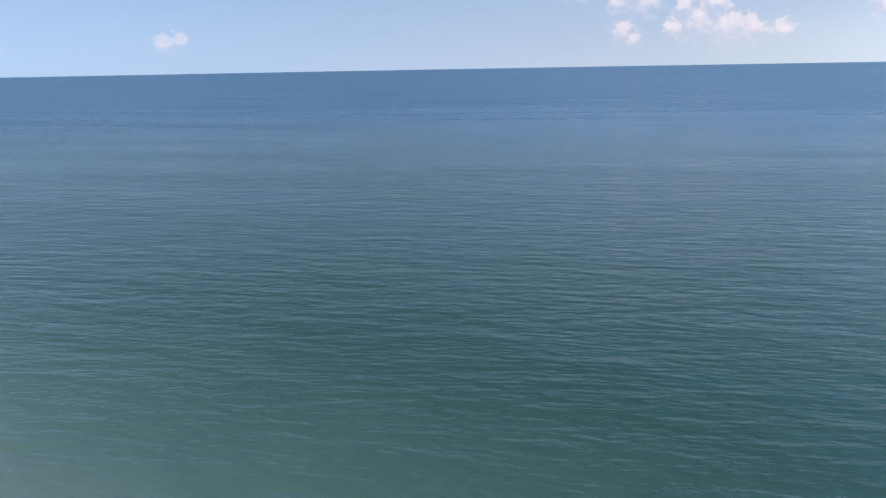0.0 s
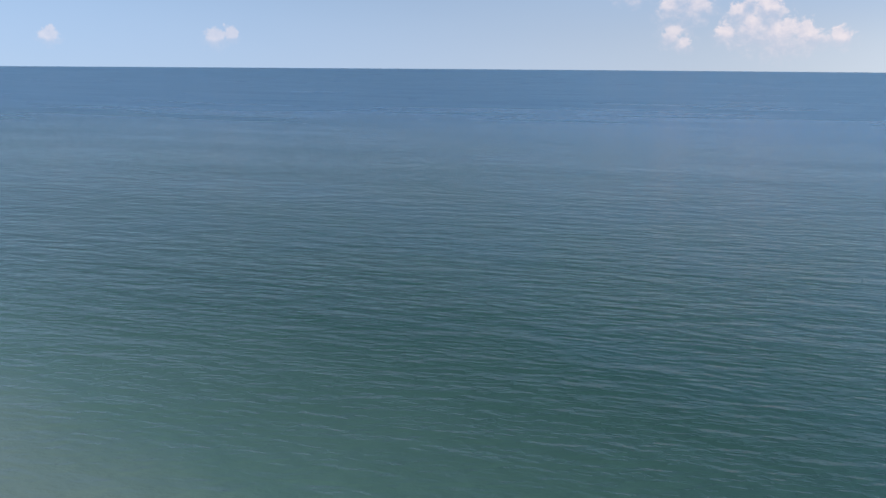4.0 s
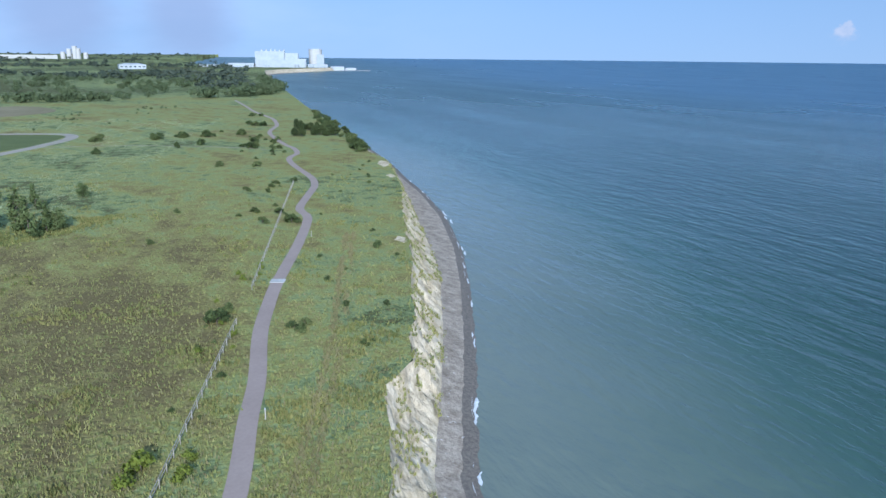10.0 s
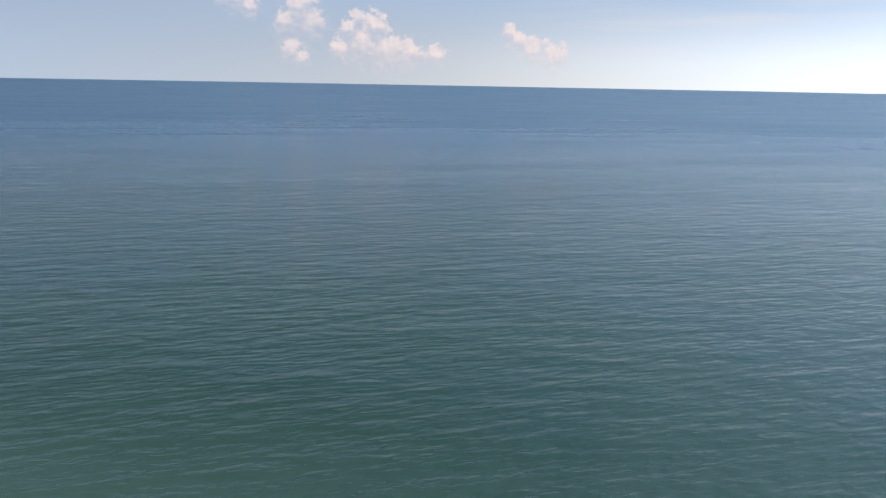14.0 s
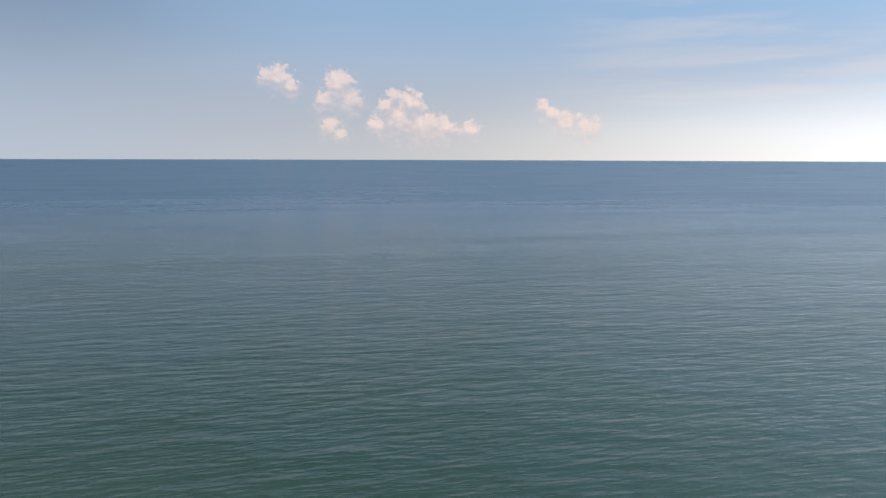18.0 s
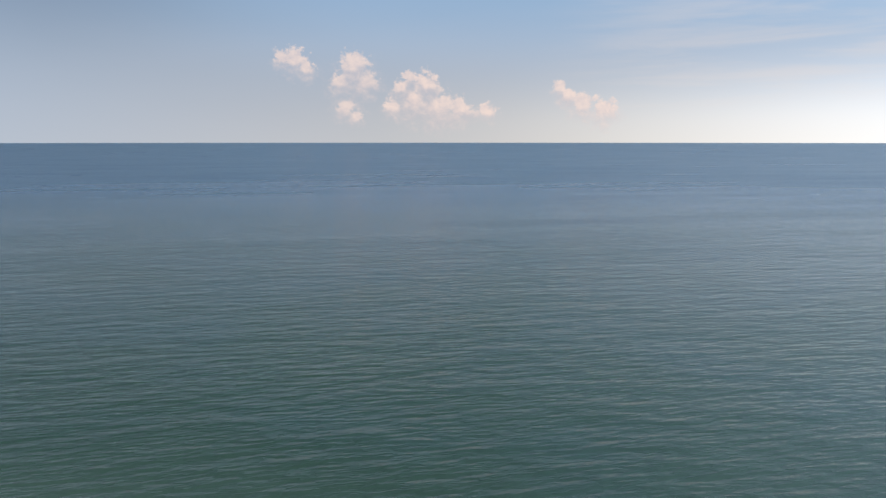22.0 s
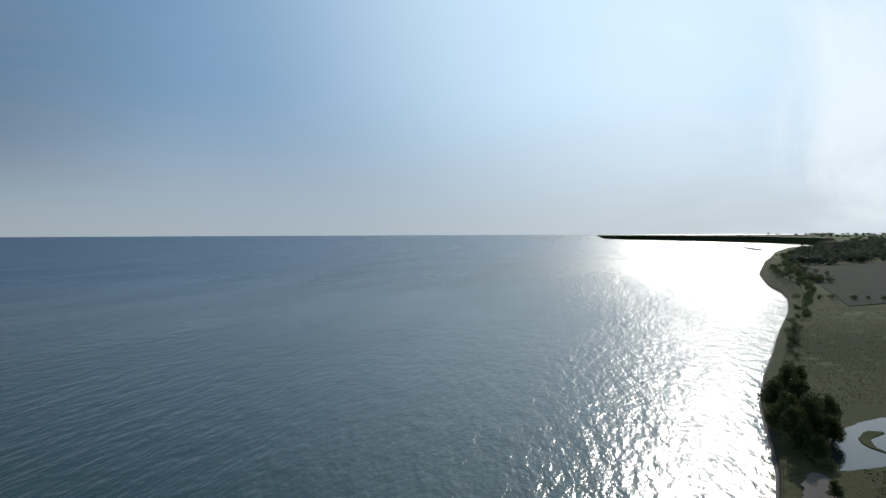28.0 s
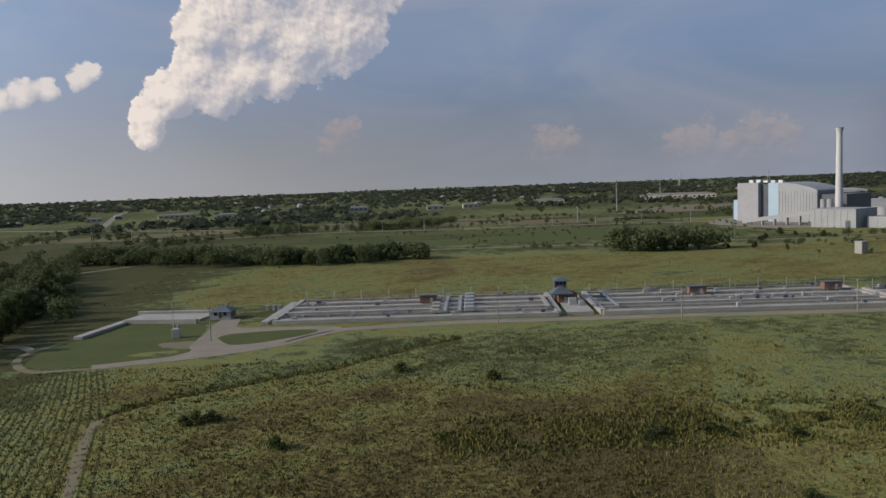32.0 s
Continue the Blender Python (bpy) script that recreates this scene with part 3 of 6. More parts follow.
# the lake: one disc to the horizon
rings = [0, 15, 30, 45, 60, 75, 90, 110, 130, 150, 180, 220, 270, 330, 400, 470, 560, 650, 750, 850, 970, 1100, 1300, 1500, 1750, 2000, 2300, 2600, 3100, 3600, 4100, 4500, 4900]
SECT = 360
verts, shoal, chop = [], [], []
for i in range(SECT + 1):
    a = 2 * math.pi * i / SECT
    for r in rings:
        x, y = r * math.cos(a), r * math.sin(a) - 20
        z = LAKE + 30 * ease(2300, 6500, r) * 2.0
        verts.append((x, y, z))
        # colour attribute: lower offshore for bluer water, higher near the shore for silt
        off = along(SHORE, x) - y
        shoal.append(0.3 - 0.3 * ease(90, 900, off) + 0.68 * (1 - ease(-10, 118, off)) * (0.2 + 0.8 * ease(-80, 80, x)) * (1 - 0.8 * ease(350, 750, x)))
        chop.append(0.08 + 0.14 * ease(130, 1300, math.hypot(x, y)))
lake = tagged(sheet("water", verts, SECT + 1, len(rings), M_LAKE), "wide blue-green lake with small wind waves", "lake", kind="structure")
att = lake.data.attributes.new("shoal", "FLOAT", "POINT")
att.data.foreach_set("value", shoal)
att = lake.data.attributes.new("chop", "FLOAT", "POINT")
att.data.foreach_set("value", chop)


# ---- builders ----
def part(name, bm, mat, parent=None, label="", at=None):
    """Links a bmesh as one mesh object, under a thing or a part."""
    me = bpy.data.meshes.new(name)
    bm.to_mesh(me)
    bm.free()
    me.materials.append(mat)
    ob = new(name, me)
    if parent:
        ob.parent = parent
    if at is not None:
        ob.matrix_basis = at
    if label:
        ob["label"] = label
    return ob


def thing(name, m, label, category, group="", kind=""):
    ob = new(name)
    ob.matrix_basis = m
    return tagged(ob, label, category, group, kind)


def block(sx, sy, sz, x=0, y=0, z=0, bevel=0.0, turn=0, taper=1.0):
    """A block that stands on z, centred at x, y."""
    bm = bmesh.new()
    bmesh.ops.create_cube(bm, size=1.0)
    for v in bm.verts:
        k = taper if v.co.z > 0 else 1.0
        v.co = Vector((v.co.x * sx * k, v.co.y * sy * k, (v.co.z + 0.5) * sz))
    if bevel:
        bmesh.ops.bevel(bm, geom=bm.edges[:], offset=bevel, segments=1, affect="EDGES")
    bm.transform(pose(x, y, z, 0, 0, turn))
    return bm


def rod(radius, height, x=0, y=0, z=0, seg=10, top=None, m=None):
    """An upright round bar."""
    bm = bmesh.new()
    bmesh.ops.create_cone(bm, cap_ends=True, segments=seg, radius1=radius, radius2=radius if top is None else top, depth=height)
    bm.transform(Matrix.Translation((x, y, z + height / 2)))
    if m is not None:
        bm.transform(m)
    return bm


def hip_roof(sx, sy, rise, over=0.6, z=0, thick=0.25):
    """A hipped roof with eaves."""
    bm = bmesh.new()
    a, b = sx / 2 + over, sy / 2 + over
    ridge = max(0.1, a - b)
    low = [bm.verts.new((px, py, z)) for px, py in ((-a, -b), (a, -b), (a, b), (-a, b))]
    mid = [bm.verts.new((px, py, z + thick)) for px, py in ((-a, -b), (a, -b), (a, b), (-a, b))]
    r0, r1 = bm.verts.new((-ridge, 0, z + rise)), bm.verts.new((ridge, 0, z + rise))
    bm.faces.new(low[::-1])
    for i in range(4):
        bm.faces.new((low[i], low[(i + 1) % 4], mid[(i + 1) % 4], mid[i]))
    bm.faces.new((mid[0], mid[1], r1, r0))
    bm.faces.new((mid[1], mid[2], r1))
    bm.faces.new((mid[2], mid[3], r0, r1))
    bm.faces.new((mid[3], mid[0], r0))
    return bm


def curve(pts, step=3.0):
    """Points along a smooth line through pts."""
    p = [Vector((*q, 0)) for q in pts]
    p = [p[0] * 2 - p[1]] + p + [p[-1] * 2 - p[-2]]
    out = []
    for i in range(1, len(p) - 2):
        n = max(2, int((p[i + 1] - p[i]).length / step))
        for k in range(n):
            t = k / n
            out.append(0.5 * (2 * p[i] + (p[i + 1] - p[i - 1]) * t + (2 * p[i - 1] - 5 * p[i] + 4 * p[i + 1] - p[i + 2]) * t * t
                              + (3 * p[i] - p[i - 1] - 3 * p[i + 1] + p[i + 2]) * t ** 3))
    out.append(p[-2])
    return out


def ribbon(name, pts, width, mat, lift=0.06, label="", category="road", step=3.0, ragged=0.0, kind="structure"):
    """A way laid on the land: a slab with edges, following the ground."""
    line = curve(pts, step)
    vs = []
    for i, p in enumerate(line):
        d = (line[min(i + 1, len(line) - 1)] - line[max(i - 1, 0)]).normalized()
        s = Vector((-d.y, d.x, 0))
        for side, dz in ((-1, -0.4), (-1, 0), (-0.33, 0.02), (0.33, 0.02), (1, 0), (1, -0.4)):
            q = p + s * side * (width / 2 + ragged * noise.noise((p.x / 2, p.y / 2, side)))
            vs.append((q.x, q.y, ground_z(q.x, q.y) + lift + dz))
    ob = sheet(name, vs, len(line), 6, mat, False)
    return tagged(ob, label, category, kind=kind)


def patch(name, pts, mat, lift, label, category="lawn", kind="structure", step=4.0, ragged=0.0):
    """A smooth closed patch laid on level land, with an edge."""
    ring = curve(pts + pts[:1], step)[:-1]
    for p in ring:
        p.x += ragged * (noise.noise((p.x / 3, p.y / 3, 1)) + 0.6 * noise.noise((p.x, p.y, 5)))
        p.y += ragged * (noise.noise((p.x / 3, p.y / 3, 9)) + 0.6 * noise.noise((p.x, p.y, 7)))
    bm = bmesh.new()
    top = [bm.verts.new((p.x, p.y, ground_z(p.x, p.y) + lift)) for p in ring]
    low = [bm.verts.new((p.x, p.y, ground_z(p.x, p.y) - 0.3)) for p in ring]
    bm.faces.new(top)
    for i in range(len(ring)):
        bm.faces.new((low[i], low[(i + 1) % len(ring)], top[(i + 1) % len(ring)], top[i]))
    bmesh.ops.recalc_face_normals(bm, faces=bm.faces[:])
    bmesh.ops.triangulate(bm, faces=bm.faces[:])
    return tagged(part(name, bm, mat), label, category, kind=kind)


# ---- ways ----
M_LANE = material("lane_gravel", [(0.13, 0.115, 0.095), (0.19, 0.17, 0.145)], 0.9, 0.95, 0.03, 0.15, coarse=6)
PATH = [(30, 13), (55, 11), (73, 10), (88, 10.2), (100, 10), (119, 10.9), (133, 10.5), (148.5, 9.5), (178, 6.3), (203, 4.4), (213, 4.6), (224, 6.8),
        (245, 4.6), (262, 2.6), (275, 2.8), (287, 4.6), (320, 12), (340, 14), (356, 11), (375, 13), (392, 18), (424, 25), (461, 30), (500, 28), (528, 30), (562, 35),
        (632, 53), (700, 66), (787, 84)]
ribbon("path", PATH, 2.6, M_PATH, 0.06, "winding grey asphalt footpath through the meadow", "footpath", 1.5)
ribbon("road", [(-82, 203), (-71, 207), (-58, 211), (-46, 215.5), (-35, 222), (-24, 235), (-13, 241), (19, 243), (55, 239.5), (101, 234.5), (165, 227), (209, 227)], 6.0, M_GRAVEL, 0.05, "grey service road beside the settling tanks", "road")
ribbon("road", [(209, 227), (239, 229), (244, 200), (248, 174), (261, 155), (291, 146.5), (350, 146), (390, 138), (430, 134), (452, 143), (456, 165), (455, 190), (454, 228)], 6.5, M_GRAVEL, 0.055, "pale service road curving round the round tanks", "road")
ribbon("road", [(350, 146), (361, 182), (366, 219), (345, 262), (300, 318), (271, 334), (257, 327), (250, 306), (258, 270), (240, 231)], 5.5, M_GRAVEL, 0.06, "pale service road among the brick buildings", "road")
ribbon("lane", [(-70, 70), (-88, 95), (-97, 110), (-104, 132), (-118, 174), (-127, 208), (-131, 236), (-148, 303), (-172, 375), (-196, 452)], 4.2, M_LANE, 0.05, "straight pale gravel lane between field and trees", "lane")
M_STEEL = material("galvanised_steel", [(0.42, 0.43, 0.44), (0.55, 0.56, 0.56)], 0.5, 0.45, metallic=0.6)


# ---- the treatment plant ----
M_TANKROOF = material("tan_roof_gravel", [(0.20, 0.175, 0.155), (0.28, 0.25, 0.225)], 1.2, 0.95, 0.02, 0.2, coarse=6)
def round_tank(x, y, label):
    t = thing("storage_tank", pose(x, y, 0), label, "tank", "round brick tanks")
    part("wall", rod(14.3, 8.0, seg=64), M_BRICK, t)
    part("footing", rod(14.7, 0.5, seg=64), M_CONCRETE, t, "pale concrete footing")
    part("roof", rod(14.6, 0.55, z=8.0, seg=64, top=14.5), M_TANKROOF, t, "flat tan concrete roof")
    part("coping", rod(14.5, 0.35, z=7.7, seg=64), M_CONCRETE, t, "pale concrete coping")
    for i in range(16):
        a = 2 * math.pi * i / 16
        part("pilaster", block(0.5, 1.2, 7.4, turn=math.degrees(a), x=14.25 * math.cos(a), y=14.25 * math.sin(a), z=0.4), M_BRICK, t)
    for i in range(6):
        part("roof_seam", block(28, 0.25, 0.1, 0, 0, 8.53, turn=i * 30), M_CONCRETE, t)
    for i, (a, d) in enumerate(((0.3, 5), (1.7, 8), (3.0, 3), (4.2, 9))):
        part("vent", rod(0.5, 1.6, d * math.cos(a), d * math.sin(a), 8.55, top=0.35), M_WHITE, t, "white roof vent")
    part("hatch_house", block(3.2, 2.6, 2.4, -2, 1.5, 8.55, 0.1), M_WHITE, t, "white equipment box on the roof")
    for i in range(24):
        a = 2 * math.pi * i / 24
        part("rail_post", rod(0.06, 1.1, 14.1 * math.cos(a), 14.1 * math.sin(a), 8.5, seg=5), M_STEEL, t)
    bm = bmesh.new()
    ring = [[bm.verts.new((r * math.cos(2 * math.pi * i / 48), r * math.sin(2 * math.pi * i / 48), z)) for i in range(48)] for r, z in ((14.05, 9.55), (14.15, 9.55), (14.15, 9.65), (14.05, 9.65))]
    for k in range(4):
        for i in range(48):
            bm.faces.new((ring[k][i], ring[k][(i + 1) % 48], ring[(k + 1) % 4][(i + 1) % 48], ring[(k + 1) % 4][i]))
    bmesh.ops.recalc_face_normals(bm, faces=bm.faces[:])
    part("handrail", bm, M_STEEL, t, "thin steel roof railing")
    return t


round_tank(271.8, 177.8, "large round red-brick tank with a flat concrete roof")
round_tank(275.3, 216.2, "round red-brick tank standing beside its twin")


M_GLASS = material("window_glass", [(0.02, 0.025, 0.03), (0.04, 0.05, 0.06)], 0.5, 0.08)
M_DOOR = material("steel_door", [(0.30, 0.32, 0.33), (0.36, 0.38, 0.39)], 0.5, 0.5)


def brick_house(x, y, turn, sx, sy, h, label, rise=3.0, windows=5, roof=M_BLUEROOF, wall=M_BRICK, over=0.8):
    t = thing("plant_building", pose(x, y, 0, 0, 0, turn), label, "building", "brick plant buildings")
    part("wall", block(sx, sy, h), wall, t)
    part("plinth", block(sx + 0.2, sy + 0.2, 0.6), M_CONCRETE, t, "pale concrete plinth")
    part("roof", hip_roof(sx, sy, rise, over, h), roof, t, "hipped roof of ribbed metal")
    for side in (-1, 1):
        for i in range(windows):
            px = (i + 0.5) / windows * sx - sx / 2
            w = part("window", block(1.5, 0.16, 1.4, px, side * (sy / 2 + 0.03), h * 0.5), M_WHITE, t)
            part("pane", block(1.3, 0.06, 1.2, px, side * (sy / 2 + 0.12), h * 0.5 + 0.1), M_GLASS, w)
        d = part("door", block(3.2, 0.18, 3.4, side * sx * 0.32, -(sy / 2 + 0.05)), M_DOOR, t, "pale roll-up steel door")
    part("ridge_cap", block(max(0.6, sx - sy), 0.4, 0.15, 0, 0, h + rise - 0.02), roof, t)
    part("gutter", block(sx + 2 * over, 0.18, 0.18, 0, -(sy / 2 + over), h + 0.05), M_WHITE, t, "pale gutter")
    part("vent_pipe", rod(0.25, 1.6, sx * 0.2, sy * 0.15, h + rise * 0.6, 8), M_STEEL, t)
    part("side_door", block(0.18, 2.8, 3.2, -(sx / 2 + 0.05), 0), M_DOOR, t)
    return t


brick_house(288, 304, -18, 30, 17, 5.0, "brick plant building with a long blue hipped metal roof")
brick_house(303, 279, -18, 36, 15, 5.4, "brick building with a blue hipped roof behind the gatehouse")
brick_house(268, 258, -18, 8, 7, 4.5, "small brick and white annexe with a blue roof", 2.2, 2)
brick_house(386, 281, -22, 34, 17, 4.6, "long brick building with a blue metal roof", 3.0, 7)
brick_house(229, 272, -8, 7.5, 6, 3.2, "small brick kiosk with a blue roof by the settling tanks", 1.6, 1)
brick_house(-62.5, 275, -8, 7, 6, 2.9, "small brick hut with a dark blue hipped roof beside a drive", 2.1, 2, M_SLATE)
gate = thing("gatehouse", pose(257, 243, 0, 0, 0, -18), "small blue gatehouse cabin on a pale base", "hut")
part("base", block(9, 4, 0.5), M_CONCRETE, gate)
part("cabin", block(3.2, 3, 2.8, 0, 0, 0.5, 0.1), M_BLUEROOF, gate)
part("roof", hip_roof(3.2, 3, 0.9, 0.4, 3.3), M_BLUEROOF, gate)
part("window", block(2.0, 0.1, 1.1, 0, -1.52, 1.7), M_GLASS, gate)

hall = thing("pump_hall", pose(379, 206, 0, 0, 0, 80), "long low brick pump hall with a raised middle block", "building")
part("wall", block(38, 20, 3.8), M_BRICK, hall)
part("roof", block(38.6, 20.6, 0.45, 0, 0, 3.8), M_CONCRETE, hall, "flat pale roof with a rim")
part("tower_block", block(11, 10, 7.0, 2, 6), M_BRICK, hall)
part("tower_roof", block(11.6, 10.6, 0.5, 2, 6, 7.0), M_BLUEROOF, hall, "blue cap on the raised block")
part("door", block(3, 0.2, 3, -12, 10.05), M_DOOR, hall)
for i in range(6):
    part("window", block(1.8, 0.14, 1.3, -16 + i * 6.3, 10.03, 1.6), M_GLASS, hall)
part("chimney", rod(0.35, 4.5, 6, 4, 7.4), M_GREYCLAD, hall)
for i in range(5):
    part("roof_unit", block(2.2, 1.8, 1.2, -14 + i * 6, -4, 4.25, 0.08), M_STEEL, hall, "grey roof ventilator")

# settling tanks: long concrete channels
AXIS = -6.5
TANKS = pose(-41, 257, 0, 0, 0, AXIS)
M_SLUDGE = water_material("tank_water", (0.04, 0.036, 0.03), (0.04, 0.036, 0.03), (0.06, 0.05, 0.04), (0.08, 0.07, 0.06), 0.05, 0.3)


def settling_tank(x0, x1, label, rows=7, deep=43.0, stub=0.0):
    L = x1 - x0
    t = thing("settling_tank", TANKS @ pose(x0, 0, 0), label, "tank", "long settling tanks")
    part("basin", block(L, deep, 0.5, L / 2, deep / 2, 0.05), M_DECK, t)
    gap = deep / rows
    for i in range(rows + 1):
        wide = (3.4, 1.0, 2.6, 1.2)[i % 4]
        a = stub if i == 1 else 0.0
        part("wall", block(L - a, wide, 1.5 + 0.25 * (i % 3), a + (L - a) / 2, i * gap, 0.0, 0.05), M_DECK if i % 2 else M_CONCRETE, t)
    for i in range(rows):
        part("water", block(L - 1, gap - 1.6, 0.1, L / 2, (i + 0.5) * gap, 0.75), M_SLUDGE, t, "murky grey-brown water")
        part("weir", block(L - 2, 0.35, 1.35, L / 2, (i + 0.68) * gap, 0.0), M_CONCRETE, t, "thin pale weir wall")
        for k in range(int(L / 9)):
            part("baffle", block(0.5, gap - 1.5, 1.2, 4 + k * 9 + (i % 2) * 4, (i + 0.5) * gap, 0.0), M_DECK, t)
    for s in (0, L):
        part("end_wall", block(1.8, deep + 1.5, 1.9, s, deep / 2, 0.0), M_CONCRETE, t)
    for row in (0.4, gap * 2, gap * 4, deep - 0.3):
        part("handrail", block(L, 0.07, 0.07, L / 2, row, 2.95), M_STEEL, t)
        part("handrail", block(L, 0.05, 0.05, L / 2, row, 2.5), M_STEEL, t)
    for i in range(int(L / 4.5)):
        for row in (0.4, gap * 4, deep - 0.3):
            part("rail_post", rod(0.11, 1.35, 1 + i * 4.5, row, 1.75, 5), M_WHITE, t)
    gear = np.random.default_rng(int(L))
    for i in range(int(L / 2.4)):
        u, row = gear.uniform(1, L - 1), int(gear.integers(0, rows + 1)) * gap
        size = gear.uniform(0.5, 1.3)
        part("gear_box", block(size * gear.uniform(0.8, 1.8), size, size * gear.uniform(0.7, 1.3), u, row, 1.5 + 0.25 * (round(row / gap) % 3), 0.06), (M_WHITE, M_STEEL, M_DARKCLAD)[i % 3], t)
    for i in range(int(L / 5.5)):
        part("valve_post", rod(0.1, 1.7, 2 + i * 5.5 + gear.normal(0, 0.6), gap * (2 + 3 * (i % 2)), 1.5, 5), M_WHITE, t, "slim white valve post")
    for i in range(int(L / 11) + 1):
        part("lamp_post", rod(0.12, 3.8, 2 + i * 11, deep - 1.2, 1.6, 6), M_STEEL, t, "slim pale post")
    return t


def crosswalk(t, u, v0, v1):
    """A railed steel bridge over the channels."""
    part("walkway", block(1.3, v1 - v0, 0.15, u, (v0 + v1) / 2, 2.1), M_STEEL, t, "pale steel crosswalk")
    for s in (-0.6, 0.6):
        part("handrail", block(0.07, v1 - v0, 0.07, u + s, (v0 + v1) / 2, 3.2), M_WHITE, t)
        for k in range(int((v1 - v0) / 3) + 1):
            part("rail_post", rod(0.06, 1.1, u + s, v0 + k * 3, 2.15, 5), M_WHITE, t)


first_tank = settling_tank(0, 98, "long concrete settling tank with parallel water channels", stub=28)
crosswalk(first_tank, 59, 4, 40)
crosswalk(first_tank, 64, 4, 40)
for v in (6, 14, 22, 30, 38):
    part("pump_frame", block(3.6, 2.4, 1.8, 67.5, v, 1.6, 0.2), M_STEEL, first_tank, "pale steel pump frame")
    part("pump_frame", block(3.0, 2.0, 1.4, 55.5, v - 2, 1.6, 0.2), M_CONCRETE, first_tank)
part("ramp_wall", block(2.6, 44, 1.2, -3.4, 21, 0.0, 0.1), M_CONCRETE, first_tank, "sloping pale end wall")
second_tank = settling_tank(113, 212, "concrete settling tank with railed channels beside the tower")
crosswalk(second_tank, 6, 4, 40)
third_tank = settling_tank(216, 262, "short concrete tank with steel crosswalks by the kiosk", 5, 30)
for u in (10, 24, 38):
    crosswalk(third_tank, u, 2, 28)
for u in (-6.5, -4.0, -2.0):
    b = thing("vent_box", TANKS @ pose(u - 4.5, 30, 0), "small white vent box in the grass by the tanks", "box", "white vent boxes")
    part("body", block(1.1, 1.1, 1.9, bevel=0.05), M_WHITE, b)
    part("cap", block(1.4, 1.4, 0.2, 0, 0, 1.9), M_GREYCLAD, b)


def brick_box(u, v, label):
    t = thing("blower_house", TANKS @ pose(u, v, 2.0), label, "hut", "brick huts on the tanks")
    part("wall", block(6.4, 3.4, 2.7), M_BRICK, t)
    part("roof", block(7.0, 4.0, 0.3, 0, 0, 2.7, 0.05), M_DARKCLAD, t, "dark flat roof")
    part("door", block(1.0, 0.1, 2.0, 1.2, -1.74), M_DOOR, t)
    part("louvre", block(1.6, 0.1, 0.9, -1.4, -1.74, 1.2), M_DARKCLAD, t)


brick_box(52, 26, "small brick hut with a dark roof on the tank deck")
brick_box(153, 28, "small brick hut with a dark roof on the tank deck")
brick_box(203, 29, "small brick hut with a dark roof on the tank deck")

tower = thing("stair_tower", TANKS @ pose(101.5, 22, 0), "two-storey tower house with blue-grey roofs between the tanks", "building")
part("apron", block(9, 44, 1.2, 4, 0), M_CONCRETE, tower)
part("lower_wall", block(6.8, 6.6, 4.6, 1.2, 1), M_BRICK, tower)
part("lower_roof", hip_roof(6.8, 6.6, 2.8, 0.7, 4.6), M_SLATE, tower, "blue-grey hipped roof")
tower.children[-1].location = (1.2, 1, 0)
part("upper_wall", block(4.4, 4.4, 9.2, 0.2, 3.4), M_DARKCLAD, tower, "dark glazed upper storey")
part("upper_roof", hip_roof(4.4, 4.4, 1.5, 0.7, 9.2), M_SLATE, tower)
tower.children[-1].location = (0.2, 3.4, 0)
for k in range(3):
    part("window", block(1.1, 0.1, 1.3, -1.2 + k * 1.4, 1.17, 7.4), M_GLASS, tower, "dark upper window")
part("annexe", block(2.8, 2.2, 2.4, 3.4, -6, 1.2, 0.1), M_WHITE, tower, "white equipment cabinet")
part("annexe", block(1.8, 1.6, 1.8, 6.2, -8.5, 1.2, 0.1), M_WHITE, tower, "white equipment cabinet")
for s in (-6.5, 9.5):
    part("stair", block(1.6, 26, 0.3, s, -4, 2.4), M_CONCRETE, tower, "pale concrete gangway")
part("door", block(1.2, 0.12, 2.2, 1.5, -3.05, 1.2), M_DOOR, tower)

slab = thing("outfall_channel", pose(0, 0, 0), "low pale concrete channel walls beside a lawn", "channel")
def wall_along(a, b, h, w, name="wall"):
    d = Vector(b) - Vector(a)
    part(name, block(d.length, w, h, 0, 0, 0, 0.05), M_CONCRETE, slab, at=pose((a[0] + b[0]) / 2, (a[1] + b[1]) / 2, 0, 0, 0, math.degrees(math.atan2(d.y, d.x))))
wall_along((-103, 246), (-97, 276), 1.0, 3.2)
wall_along((-97.5, 273), (-70, 267), 1.6, 1.5)
wall_along((-98.5, 292), (-68, 286), 1.6, 1.5)
wall_along((-98, 284), (-69, 278), 0.7, 13, "floor_slab")

# ---- the energy plant with its stack ----
INC = pose(360, 606, 0, 0, 0, -60)
inc = thing("incinerator", INC, "large white and grey energy plant with a curved roof", "factory")


